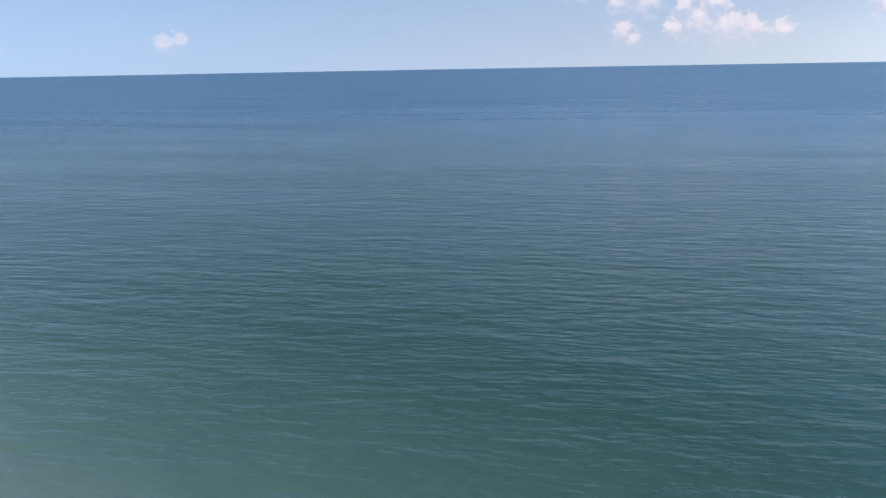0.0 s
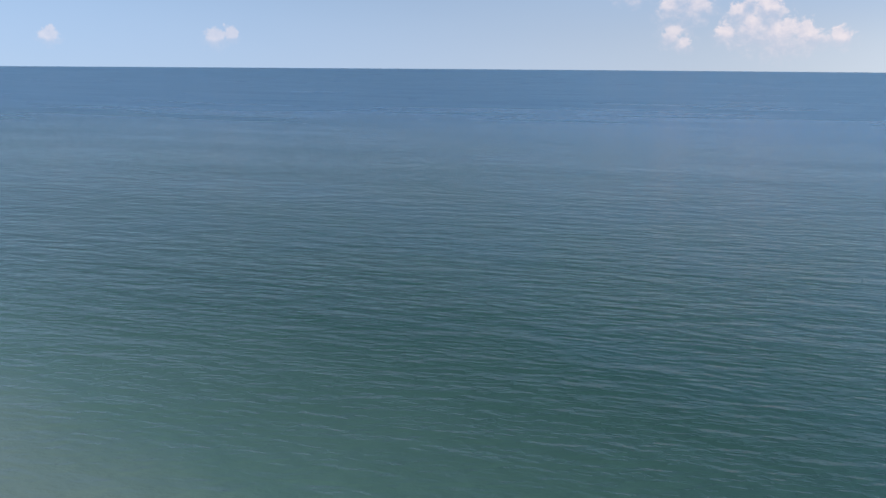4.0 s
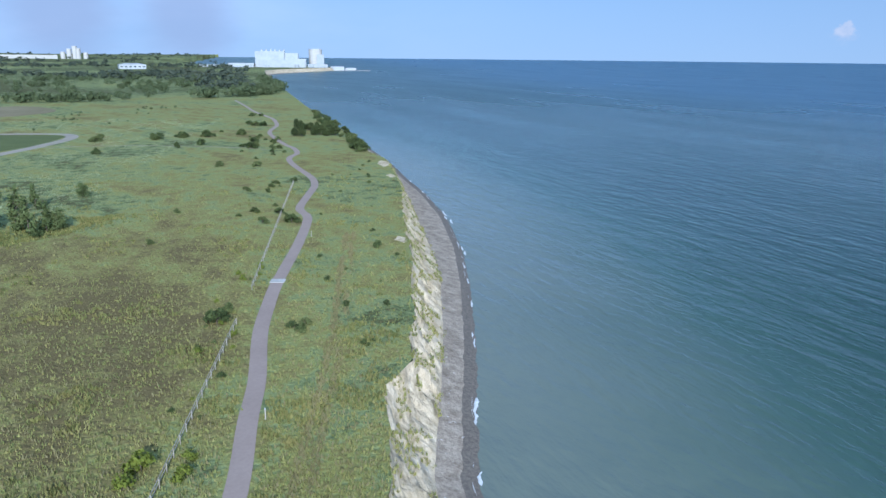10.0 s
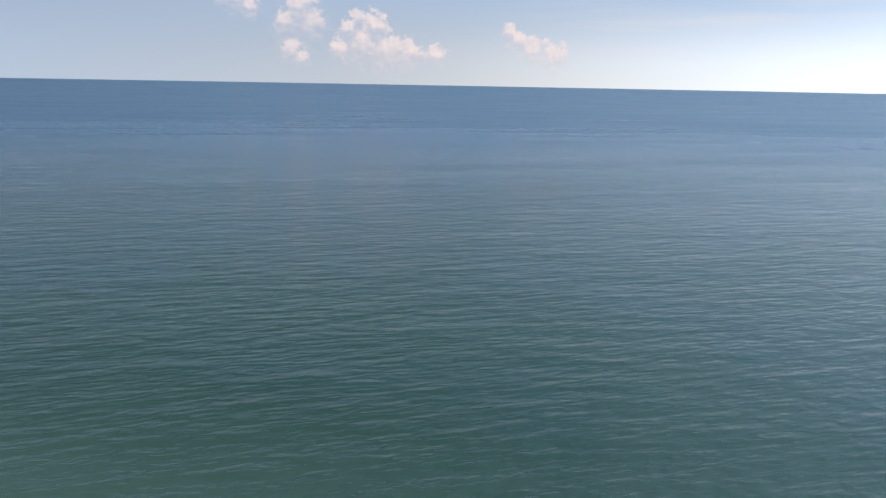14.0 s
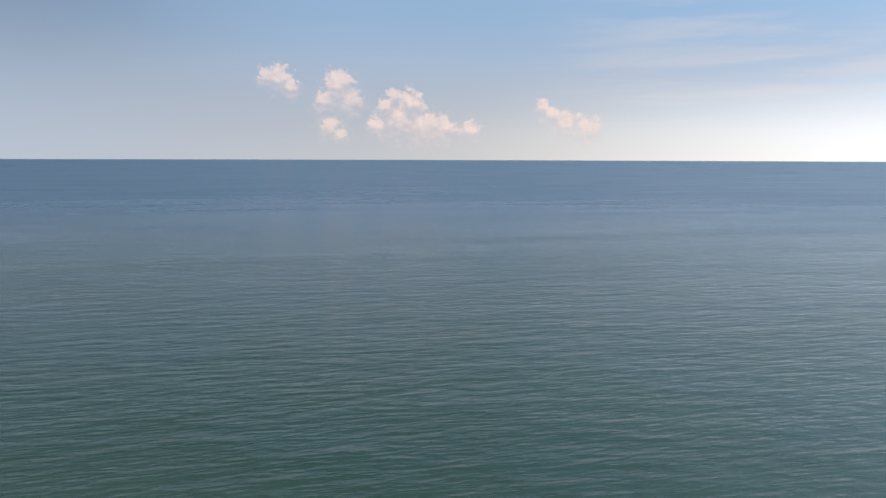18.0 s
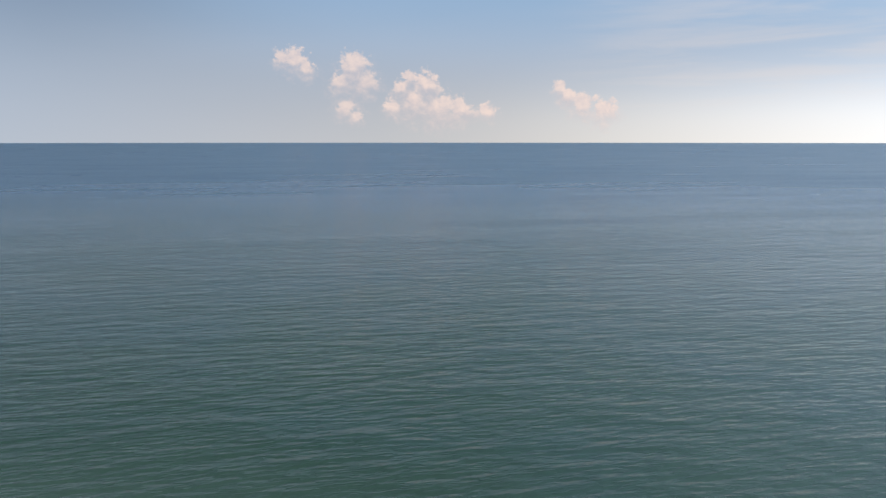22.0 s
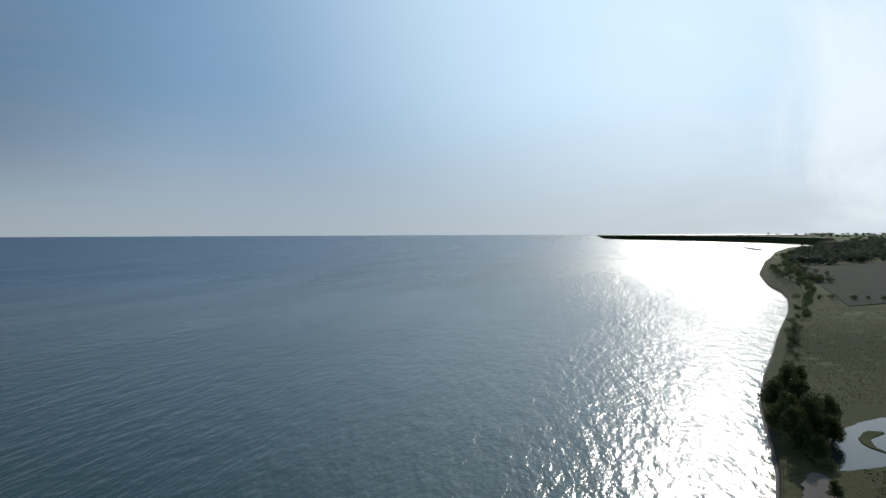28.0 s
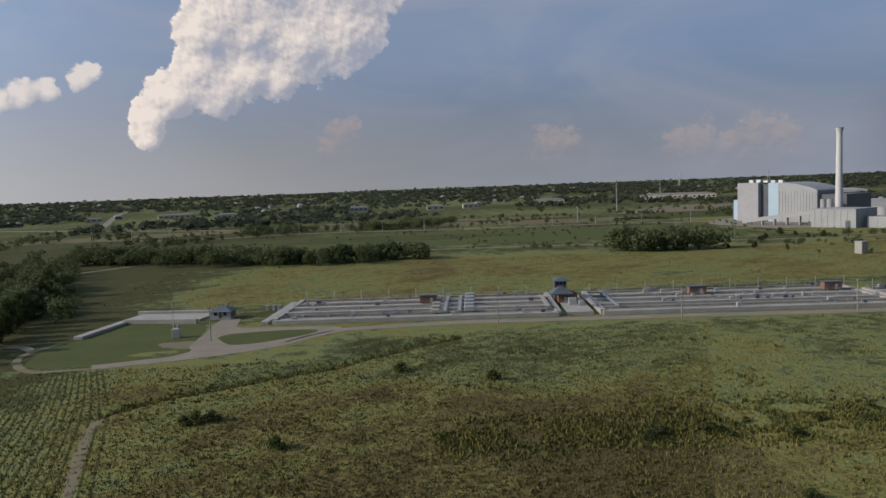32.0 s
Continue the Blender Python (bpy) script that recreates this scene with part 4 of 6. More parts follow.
def curved_hall(x0, x1, y0, y1, h0, h1, n=14):
    """A hall whose roof bows down from h1 at x0 to h0 at x1."""
    bm = bmesh.new()
    ring = [(x0, 0)] + [(x0 + (x1 - x0) * i / n, h0 + (h1 - h0) * math.cos((i / n) * math.pi / 2) ** 0.8 if i < n else h0) for i in range(n + 1)] + [(x1, 0)]
    a = [bm.verts.new((px, y0, pz)) for px, pz in ring]
    b = [bm.verts.new((px, y1, pz)) for px, pz in ring]
    bm.faces.new(a)
    bm.faces.new(b[::-1])
    for i in range(len(ring)):
        bm.faces.new((a[i], b[i], b[(i + 1) % len(ring)], a[(i + 1) % len(ring)]))
    bmesh.ops.recalc_face_normals(bm, faces=bm.faces[:])
    return bm


part("main_hall", curved_hall(-67, -28, 60, 105, 30, 38), M_WHITE, inc, "white ribbed cladding under a curved roof")
for i in range(13):
    part("cladding_rib", block(0.25, 0.3, 29.5, -65.5 + i * 3.0, 59.9), M_WHITE, inc)
part("boiler_house", block(11.4, 44, 38, -72.7, 84), M_BLUECLAD, inc, "pale blue cladding strip")
part("dark_bay", block(9, 42, 37, -83, 85), M_DARKCLAD, inc, "dark recessed bay")
part("tipping_hall", block(23, 46, 38.5, -99, 82), M_GREYCLAD, inc, "grey cladding end block")
part("silo_block", block(14, 14, 21, -117.6, 80), M_BLUECLAD, inc)
part("turbine_hall", block(24, 44, 26, -15, 86), M_DARKCLAD, inc, "dark grey rear hall")
part("door", block(5, 0.3, 6, -58, 59.8), M_GREYCLAD, inc)
part("ash_house", block(37, 34.8, 15, 18.5, 17.4), M_WHITE, inc, "pale low block")
part("ash_house_side", block(0.4, 34.8, 14.9, 37.1, 17.4), M_GREYCLAD, inc, "grey flank of the low block")
part("door", block(4, 0.3, 6, 31, -0.1), M_DARKCLAD, inc)
part("roof_edge", block(37.6, 35.4, 0.6, 18.5, 17.4, 15), M_GREYCLAD, inc)
for i in range(7):
    part("cladding_seam", block(0.2, 44.4, 0.3, -67.1, 84, 4 + i * 4.8), M_GREYCLAD, inc)
for i in range(5):
    part("roof_unit", block(5, 4, 3, -105 + i * 8, 76, 38.5 if i < 2 else 37.5, 0.2), M_STEEL, inc, "steel roof unit")
for i in range(6):
    part("panel_joint", block(0.25, 0.3, 14.8, 3 + i * 5.5, -0.1), M_GREYCLAD, inc)
part("low_wing", block(30, 16, 9, 56, 18), M_WHITE, inc, "pale low wing")
part("conveyor", block(74, 4, 3.6), M_WHITE, inc, "sloping white conveyor gallery", at=pose(-37, 14, 6.0, 0, -7.5, 0))
for k in range(6):
    part("conveyor_leg", block(1.0, 3, 2.2 + k * 1.6, -66 + k * 12, 14), M_GREYCLAD, inc)
part("silo", rod(2.6, 22, -12, 52, seg=16), M_WHITE, inc)
part("silo", rod(2.6, 22, -18, 52, seg=16), M_WHITE, inc)
M_STACK = material("white_stack_paint", [(0.52, 0.53, 0.54), (0.6, 0.61, 0.61)], 3.0, 0.6, coarse=12)
stack = thing("chimney_stack", INC @ pose(-2.7, 50, 0), "tall slim white chimney stack with a dark rim", "chimney")
part("shaft", rod(3.3, 81, seg=24, top=2.4), M_STACK, stack)
part("flare", rod(2.4, 3.6, z=81, seg=24, top=3.4), M_STACK, stack)
part("rim", rod(3.5, 0.8, z=84.6, seg=24), M_GREYCLAD, stack)
part("plinth", block(10, 10, 3), M_CONCRETE, stack)
works = thing("warehouse", pose(570.5, 721.6, 0, 0, 0, -35), "long low white industrial works with a dark end", "factory")
part("hall", block(98, 40, 15, -20, 20), M_WHITE, works)
part("roof_line", block(98.8, 40.8, 0.8, -20, 20, 15), M_GREYCLAD, works)
part("upper_hall", block(34, 26, 22, 10, 24), M_WHITE, works)
part("dark_end", block(40, 44, 16, 49.2, 22), M_DARKCLAD, works, "dark grey end hall")
part("front_house", block(30, 16, 8, -34, -9), M_WHITE, works)
for i in range(8):
    part("door", block(4, 0.3, 5, -62 + i * 11, -0.1), M_GREYCLAD, works)
for i in range(3):
    part("tank", rod(5, 9, -58 + i * 3, -16 - i * 6, seg=20), M_WHITE, works)
for i in range(5):
    part("roof_unit", block(4, 3, 2.2, -56 + i * 14, 16, 15.8, 0.1), M_STEEL, works)

# ---- the far power station on its point ----
M_RUBBLE = material("shore_rubble", [(0.20, 0.19, 0.18), (0.34, 0.33, 0.31)], 6.0, 0.95, 0.5, 4.0, coarse=30)
M_STATION = material("station_cladding", [(0.24, 0.265, 0.285), (0.32, 0.34, 0.35)], 8.0, 0.7, coarse=40)
npp = thing("power_station", pose(2850, 130, LAKE, 0, 0, 0), "distant white power station with a domed block on a low point", "power station")
part("quay", block(260, 460, 3.5, 60, -90), M_RUBBLE, npp, "low rubble shore")
part("main_block", block(60, 105, 66, 0, 40, 3), M_STATION, npp)
part("stepped_block", block(60, 50, 60, 0, -36, 3), M_STATION, npp)
part("low_block", block(50, 150, 34, -40, -10, 3), M_STATION, npp)
part("annexe", block(60, 30, 40, -10, -74, 3), M_STATION, npp)
part("vacuum_building", rod(24, 72, 10, -122, 3, 32), M_CONCRETE, npp, "tall round pale concrete building")
part("front_block", block(26, 26, 56, -25, -140, 3), M_STATION, npp)
part("shed", block(50, 70, 22, -40, -130, 3), M_STATION, npp)
part("shed", block(40, 50, 14, -20, -200, 3), M_STATION, npp)
part("shed", block(30, 40, 9, 0, -250, 3), M_STATION, npp)
part("office", block(60, 90, 24, -30, 140, 3), M_STATION, npp)
part("office", block(50, 80, 18, -60, 240, 3), M_STATION, npp)
for k in range(7):
    part("tank", rod(7, 14 + 3 * (k % 3), -70 + 4 * (k % 2), -160 + k * 52, 3, 14), M_STATION, npp)
part("cap", rod(25, 4, 10, -122, 75, 32), M_GREYCLAD, npp, "grey cap of the round building")
for i in range(6):
    part("roof_vent", rod(3, 6, 0, -10 + i * 16, 69, 10), M_GREYCLAD, npp)


spit = part("spit", block(700, 22, 3.5, bevel=0.6), M_RUBBLE, at=pose(-2780, 20, LAKE - 0.5, 0, 0, 6))
tagged(spit, "low stony spit before the far lagoon", "spit", kind="structure")


# ---- trees, shrubs ----
rng = np.random.default_rng(7)
M_LEAFP = material("poplar_leaves", [(0.078, 0.105, 0.036), (0.115, 0.145, 0.05), (0.15, 0.178, 0.07)], 1.2, 0.8, per_object=0.2, specular=0.2, through_light=0.4)
M_SHRUB = material("shrub_leaves", [(0.045, 0.062, 0.022), (0.078, 0.1, 0.032), (0.115, 0.132, 0.048)], 0.8, 0.85, per_object=0.3, specular=0.15, through_light=0.3)
M_SILVER = material("silvery_leaves", [(0.07, 0.085, 0.05), (0.12, 0.14, 0.09), (0.17, 0.19, 0.13)], 0.8, 0.8, specular=0.2, through_light=0.3)
M_YELLOW = material("yellow_shrub_leaves", [(0.10, 0.13, 0.02), (0.17, 0.19, 0.03)], 0.6, 0.85, specular=0.15, through_light=0.3)


def leaf_cloud(lobes, count, size, seed):
    """Leaf sprays as single bent quads, gathered on the lobes (x, y, z, rx, rz)."""
    g = np.random.default_rng(seed)
    vs, fs = [], []
    weights = np.array([l[3] ** 2 for l in lobes])
    for li in g.choice(len(lobes), count, p=weights / weights.sum()):
        x, y, z, rx, rz = lobes[li]
        d = g.normal(size=3)
        d /= np.linalg.norm(d)
        k = g.uniform(0.55, 1.08)
        c = np.array([x + d[0] * rx * k, y + d[1] * rx * k, z + d[2] * rz * k])
        u = np.cross(d, g.normal(size=3))
        u /= np.linalg.norm(u) + 1e-9
        v = np.cross(d + g.normal(size=3) * 0.45, u)
        v /= np.linalg.norm(v) + 1e-9
        s = size * g.uniform(0.6, 1.3)
        b = len(vs)
        vs += [tuple(c - u * s * 0.5), tuple(c + v * s * 0.55), tuple(c + u * s * 0.5), tuple(c - v * s * 0.5)]
        fs.append((b, b + 1, b + 2, b + 3))
    me = bpy.data.meshes.new("crown")
    me.from_pydata(vs, [], fs)
    return me


def wood_of(height, radius, limbs, seed):
    """A tapered trunk with limbs."""
    g = np.random.default_rng(seed)
    bm = rod(radius, height, seg=7, top=radius * 0.35)
    for i in range(limbs):
        a, up, ln = g.uniform(0, 6.28), g.uniform(0.35, 0.85) * height, height * g.uniform(0.25, 0.42)
        m = Matrix.Translation((0, 0, up)) @ Euler((0, g.uniform(0.6, 1.0), a)).to_matrix().to_4x4()
        b = rod(radius * 0.45, ln, seg=5, top=radius * 0.12, m=m)
        me = bpy.data.meshes.new("limb")
        b.to_mesh(me)
        b.free()
        bm.from_mesh(me)
        bpy.data.meshes.remove(me)
    return bm


def tree_proto(name, height, spread_r, count, leaf, mat, seed, slim=1.0, label="", category="tree", stem=0.22, lobes=9, low=0.28):
    g = np.random.default_rng(seed)
    t = thing(name, pose(0, 0, -60), label, category)
    part("trunk", wood_of(height * 0.8, stem, 6, seed), M_BARK, t)
    ls = []
    for i in range(lobes):
        f = i / max(1, lobes - 1)
        z = height * (low + (0.9 - low) * f)
        reach = spread_r * (1 - 0.55 * f) * g.uniform(0.35, 0.8)
        a = g.uniform(0, 6.28)
        r = spread_r * g.uniform(0.38, 0.6) * (1.1 - 0.5 * f)
        ls.append((reach * math.cos(a), reach * math.sin(a), z, r, r * g.uniform(0.7, 1.1) * slim))
    me = leaf_cloud(ls, count, leaf, seed)
    me.materials.append(mat)
    c = new("crown", me)
    c.parent = t
    return t


PROTO = {
    "broad": [tree_proto("tree", 9.0, 4.2, 2300, 0.5, M_LEAF, 11, lobes=15, label="broad dark-green leafy tree with an uneven crown"),
              tree_proto("tree", 7.5, 3.8, 2000, 0.48, M_LEAF, 12, lobes=15, label="rounded dark-green leafy tree"),
              tree_proto("tree", 11.0, 4.0, 2400, 0.5, M_LEAF, 13, 1.2, lobes=17, label="tall leafy tree with a ragged crown")],
    "poplar": [tree_proto("poplar", 9.5, 1.9, 900, 0.46, M_LEAFP, 21, 1.5, "slim airy young poplar in the meadow", "tree", 0.13, 12, 0.12),
               tree_proto("poplar", 7.6, 3.5, 1700, 0.46, M_LEAFP, 22, 1.0, "bushy young poplar with low branches", "tree", 0.14, 17, 0.14)],
    "shrub": [tree_proto("shrub", 2.6, 2.4, 620, 0.4, M_SHRUB, 31, 0.7, "low spreading green shrub in the grass", "shrub", 0.07),
              tree_proto("shrub", 1.8, 1.6, 380, 0.34, M_SHRUB, 32, 0.7, "small dense green shrub in the grass", "shrub", 0.06),
              tree_proto("shrub", 2.2, 1.5, 330, 0.36, M_YELLOW, 33, 0.9, "small yellow-green shrub beside the fence", "shrub", 0.06),
              tree_proto("bush", 4.6, 3.4, 1700, 0.42, M_SILVER, 34, 0.75, "large round grey-green bush in the meadow", "bush", 0.1, 14)],
}


def plant(kind, which, x, y, size=1.0, group=""):
    src = PROTO[kind][which]
    ob = copy_thing(src, pose(x, y, ground_z(x, y) - 0.05, 0, 0, rng.uniform(0, 360)))
    ob.scale = (size * rng.uniform(0.9, 1.12), size * rng.uniform(0.9, 1.12), size * rng.uniform(0.88, 1.15))
    if group:
        ob["group"] = group
    return ob


# young trees along the gully
for kind, w, x, y, s in (("poplar", 0, 176, 115, 0.85), ("poplar", 0, 168, 98, 0.9), ("poplar", 1, 166, 104, 0.8), ("poplar", 1, 192, 101, 1.25), ("poplar", 1, 196, 98, 1.2),
                         ("poplar", 1, 189, 104, 1.0), ("poplar", 1, 200, 90, 1.05), ("poplar", 1, 204, 88, 1.0), ("poplar", 0, 203, 76, 1.0), ("poplar", 0, 207, 73, 0.8),
                         ("poplar", 1, 209, 71, 0.6), ("poplar", 0, 243, 99, 0.6), ("poplar", 0, 228, 88, 0.7), ("poplar", 0, 232, 84, 0.75), ("poplar", 1, 250, 76, 0.5), ("poplar", 0, 160, 112, 0.7), ("poplar", 1, 150, 108, 0.6), ("poplar", 0, 184, 108, 0.95), ("poplar", 1, 172, 107, 0.7), ("poplar", 0, 206, 80, 0.9), ("poplar", 1, 142, 116, 0.5)):
    plant(kind, w, x, y, s * 1.25, "young trees in the gully")
for i in range(44):
    x = rng.uniform(38, 210)
    plant("shrub", int(rng.integers(0, 2)), x, along(GULLY, x) + rng.normal(1, 6.0), rng.uniform(0.3, 0.75), "gully shrubs")
HEDGE = ((413, 118, 6, 2.0), (426, 89, 5, 2.5), (431, 76, 6, 2.5), (435, 62, 6, 2.0), (444, 45, 4, 1.6), (410, 30, 7, 4.0), (382, 38, 5, 3.0), (503, 41, 6, 3.0), (585, 46, 5, 3.0))
# meadow shrubs
for w, x, y, s in ((3, 39.5, 83.5, 1.15), (1, 360, 102, 1.6), (1, 382, 70, 1.5), (1, 394, 60, 1.8), (0, 203, 8.5, 1.0), (1, 205, 9.5, 1.1), (1, 119, 4.2, 0.9), (1, 120.5, 5.4, 0.8),
                   (1, 122, 3.6, 0.7), (1, 174, -13, 0.9), (2, 77.5, 20.8, 1.2), (2, 75, 15.8, 0.8), (2, 74, 22, 0.9), (0, 124, 18.5, 1.0), (1, 127, 20, 0.9), (1, 131, 17.5, 0.9), (1, -40, 148, 1.5), (1, -37, 149, 1.2),
                   (1, -42, 146, 1.0), (1, -21.5, 129, 1.3), (1, 1.3, 181, 1.4), (1, 23, 168, 1.2), (1, 54, 92, 1.0), (1, 57, 95, 0.9), (1, 82, 105, 0.8)):
    plant("shrub", w, x, y, s, "meadow shrubs")
for i in range(34):
    x = rng.uniform(180, 470)
    plant("shrub", int(rng.integers(0, 2)), x, along(PATH, x) + 4 + abs(rng.normal(0, 16)), rng.uniform(0.4, 0.95), "shrubs beside the path")
for i in range(22):
    x = rng.uniform(62, 160)
    plant("shrub", 2 if rng.uniform() < 0.5 else 1, x, 19 - 0.035 * (x - 52) + rng.uniform(0.6, 6) * rng.choice([-0.4, 1]), rng.uniform(0.25, 0.6), "shrubs along the fence")
for i in range(22):
    x = rng.uniform(110, 330)
    plant("shrub", 1, x, rng.uniform(along(EDGE, x) + 3, 1), rng.uniform(0.25, 0.6), "shrubs by the brink")
for x, y, n, r in HEDGE:
    for i in range(n):
        plant("shrub", int(rng.integers(0, 2)), x + rng.normal(0, r), y + rng.normal(0, r), rng.uniform(0.7, 1.4), "hedge in the meadow")
# dark clump by the bend of the path and along the brink
for i in range(30):
    x = rng.uniform(425, 478)
    y = rng.uniform(-9, 15)
    plant("broad", int(rng.integers(0, 2)), x, max(y, along(EDGE, x) + 2), rng.uniform(0.5, 0.78), "trees by the brink")
for i in range(22):
    x = rng.uniform(338, 425)
    plant("shrub", 0, x, along(EDGE, x) + rng.uniform(1, 6), rng.uniform(0.7, 1.3), "bushes along the brink")
for i in range(26):
    x = rng.uniform(360, 620)
    plant("shrub", 0, x, along(EDGE, x) + rng.uniform(0.5, 8), rng.uniform(0.8, 1.5), "bushes along the brink")
# trees beside the lane
LANE = [(-70, 70), (-88, 95), (-97, 110), (-104, 132), (-118, 174), (-127, 208), (-131, 236), (-148, 303), (-172, 375), (-196, 452)]
for p, s in ((0.02, 0.9), (0.035, 0.8), (0.05, 0.95), (0.065, 0.75), (0.08, 0.7), (0.10, 0.55), (0.125, 0.6), (0.135, 0.65), (0.15, 0.6), (0.165, 0.45), (0.19, 0.4), (0.23, 0.5), (0.25, 0.7), (0.265, 0.75), (0.28, 0.8), (0.295, 0.75),
             (0.31, 0.7), (0.33, 0.65), (0.355, 0.6), (0.385, 0.8), (0.41, 0.9), (0.43, 0.95), (0.45, 1.0), (0.47, 1.0), (0.49, 1.1), (0.515, 1.0), (0.54, 1.1), (0.565, 1.15), (0.59, 1.1), (0.62, 1.2), (0.65, 1.1), (0.68, 1.2), (0.72, 1.1), (0.76, 1.2), (0.8, 1.1), (0.85, 1.2), (0.9, 1.1)):
    y = 62 + p * 390
    x = float(np.interp(y, [q[1] for q in LANE], [q[0] for q in LANE]))
    plant("broad", int(rng.integers(0, 3)), x + 4.8 + rng.normal(0, 0.8), y, s * 1.08, "trees along the lane")
for i in range(60):
    y = rng.uniform(64, 330)
    plant("shrub", int(rng.integers(0, 2)), float(np.interp(y, [q[1] for q in LANE], [q[0] for q in LANE])) + 4.5 + rng.normal(0, 1.2), y, rng.uniform(0.6, 1.1), "bushes along the lane")
# clump on the shore by the creek mouth
for x, y, s in ((-196, 13, 1.0), (-204, 17, 1.15), (-214, 12, 1.2), (-224, 16, 1.25), (-232, 10, 1.1), (-243, 14, 1.2), (-252, 15, 1.1), (-262, 18, 1.0), (-205, 22, 0.9), (-218, 22, 1.0), (-190, 18, 0.6), (-246, 52, 0.9), (-249, 56, 0.7), (-168, 31, 0.55), (-163, 18, 0.45), (-145, 19, 0.5)):
    plant("broad", int(rng.integers(0, 3)), x, y, s, "trees at the creek mouth")


def inside(poly, x, y):
    c = False
    for (x0, y0), (x1, y1) in zip(poly, poly[1:] + poly[:1]):
        if (y0 > y) != (y1 > y) and x < (x1 - x0) * (y - y0) / (y1 - y0) + x0:
            c = not c
    return c


# ---- woods as mass ----
def grove_mesh(name, spots, quads, leaf, mat, label):
    """Many trees in one mesh: each an uneven heap of leaf sprays over a stem; spots are (x, y, height, width)."""
    bases = []
    for k in range(5):
        g = np.random.default_rng(100 + k)
        ls = [(0.28 * math.cos(a), 0.28 * math.sin(a), z, r, r * 0.9) for a, z, r in
              [(g.uniform(0, 6.28), g.uniform(0.35, 0.6), g.uniform(0.28, 0.4)) for _ in range(5)] + [(g.uniform(0, 6.28), 0.76, 0.22), (1.0, 0.28, 0.3)]]
        me = leaf_cloud(ls, quads, leaf, 200 + k)
        v = np.empty(len(me.vertices) * 3)
        me.vertices.foreach_get("co", v)
        bpy.data.meshes.remove(me)
        bases.append(v.reshape(-1, 3))
    out = []
    for i, (x, y, h, w) in enumerate(spots):
        b = bases[i % 5]
        a = rng.uniform(0, 6.28)
        ca, sa = math.cos(a), math.sin(a)
        q = np.stack([(b[:, 0] * ca - b[:, 1] * sa) * w + x, (b[:, 0] * sa + b[:, 1] * ca) * w + y, b[:, 2] * h + ground_z(x, y) - 0.2], 1)
        out.append(q)
    v = np.concatenate(out)
    n = len(v) // 4
    me = bpy.data.meshes.new(name)
    me.vertices.add(len(v))
    me.vertices.foreach_set("co", v.ravel())
    me.loops.add(n * 4)
    me.loops.foreach_set("vertex_index", np.arange(n * 4, dtype=np.int32))
    me.polygons.add(n)
    me.polygons.foreach_set("loop_start", np.arange(0, n * 4, 4, dtype=np.int32))
    me.polygons.foreach_set("loop_total", np.full(n, 4, dtype=np.int32))
    me.update()
    me.materials.append(mat)
    return tagged(new(name, me), label, "trees", kind="stuff")


M_WOOD = material("wood_leaves", [(0.066, 0.086, 0.038), (0.096, 0.12, 0.054), (0.13, 0.152, 0.074)], 14.0, 0.85, coarse=60, specular=0.15, through_light=0.4)
# far leaves lightened and greyed in base colour, standing for air haze
M_HAZED_WOOD = material("hazed_far_wood_leaves", [(0.062, 0.078, 0.056), (0.082, 0.1, 0.07), (0.105, 0.12, 0.086)], 30.0, 0.9, coarse=150, specular=0.1, through_light=0.4)


def scatter_poly(poly, n, h, patchy=0.0, size=40.0):
    xs, ys = [p[0] for p in poly], [p[1] for p in poly]
    out, tries = [], 0
    while len(out) < n and tries < n * 30:
        tries += 1
        x, y = rng.uniform(min(xs), max(xs)), rng.uniform(min(ys), max(ys))
        if inside(poly, x, y) and noise.noise((x / size, y / size, 5)) > patchy - 0.5:
            hh = h * rng.uniform(0.65, 1.25)
            out.append((x, y, hh, hh * rng.uniform(0.8, 1.15)))
    return out


def scatter_line(pts, n, h, wide):
    line = curve(pts, 4.0)
    out = []
    for i in range(n):
        p = line[int(rng.integers(0, len(line)))]
        hh = h * rng.uniform(0.6, 1.25)
        out.append((p.x + rng.normal(0, wide), p.y + rng.normal(0, wide), hh, hh * rng.uniform(0.8, 1.2)))
    return out


near = scatter_poly([(-205, 165), (-150, 172), (-160, 262), (-215, 470), (-300, 580), (-480, 560), (-400, 400), (-330, 260), (-290, 175), (-230, 150)], 560, 9.5, 0.42, 35.0)
near += scatter_poly([(-205, 128), (-130, 165), (-150, 205), (-240, 160)], 110, 3.8)
near += scatter_poly([(-420, 180), (-230, 165), (-330, 330), (-560, 420), (-640, 330)], 170, 6.0, 0.62, 30.0)
near += scatter_line([(-222, 545), (-162, 520), (-118, 502), (-64, 480), (-22, 470), (20, 488)], 190, 11.5, 8.0)
near += scatter_line([(-140, 276), (-165, 350), (-200, 440), (-222, 503)], 110, 10.0, 7.0)
near += scatter_line([(150, 470), (165, 462), (196, 466)], 30, 14.5, 5.0) + scatter_line([(100, 520), (230, 486), (300, 458), (360, 470)], 60, 3.5, 8.0)
near += scatter_line([(-408, 89), (-331, 98), (-291, 109), (-244, 116), (-218, 122)], 70, 4.5, 3.0)
near += scatter_line([(-540, 36), (-560, 110), (-600, 200), (-640, 342), (-592, 487)], 60, 4.5, 3.0)
near += scatter_line([(-172, 867), (-127, 866), (-100, 860)], 26, 11.0, 9.0) + scatter_line([(-69, 850), (10, 850), (60, 930)], 46, 10.0, 12.0)
near += scatter_poly([(240, 380), (520, 420), (470, 560), (260, 500)], 50, 3.0, 0.5) + scatter_line([(320, 520), (380, 500), (430, 470)], 26, 4.5, 5.0)
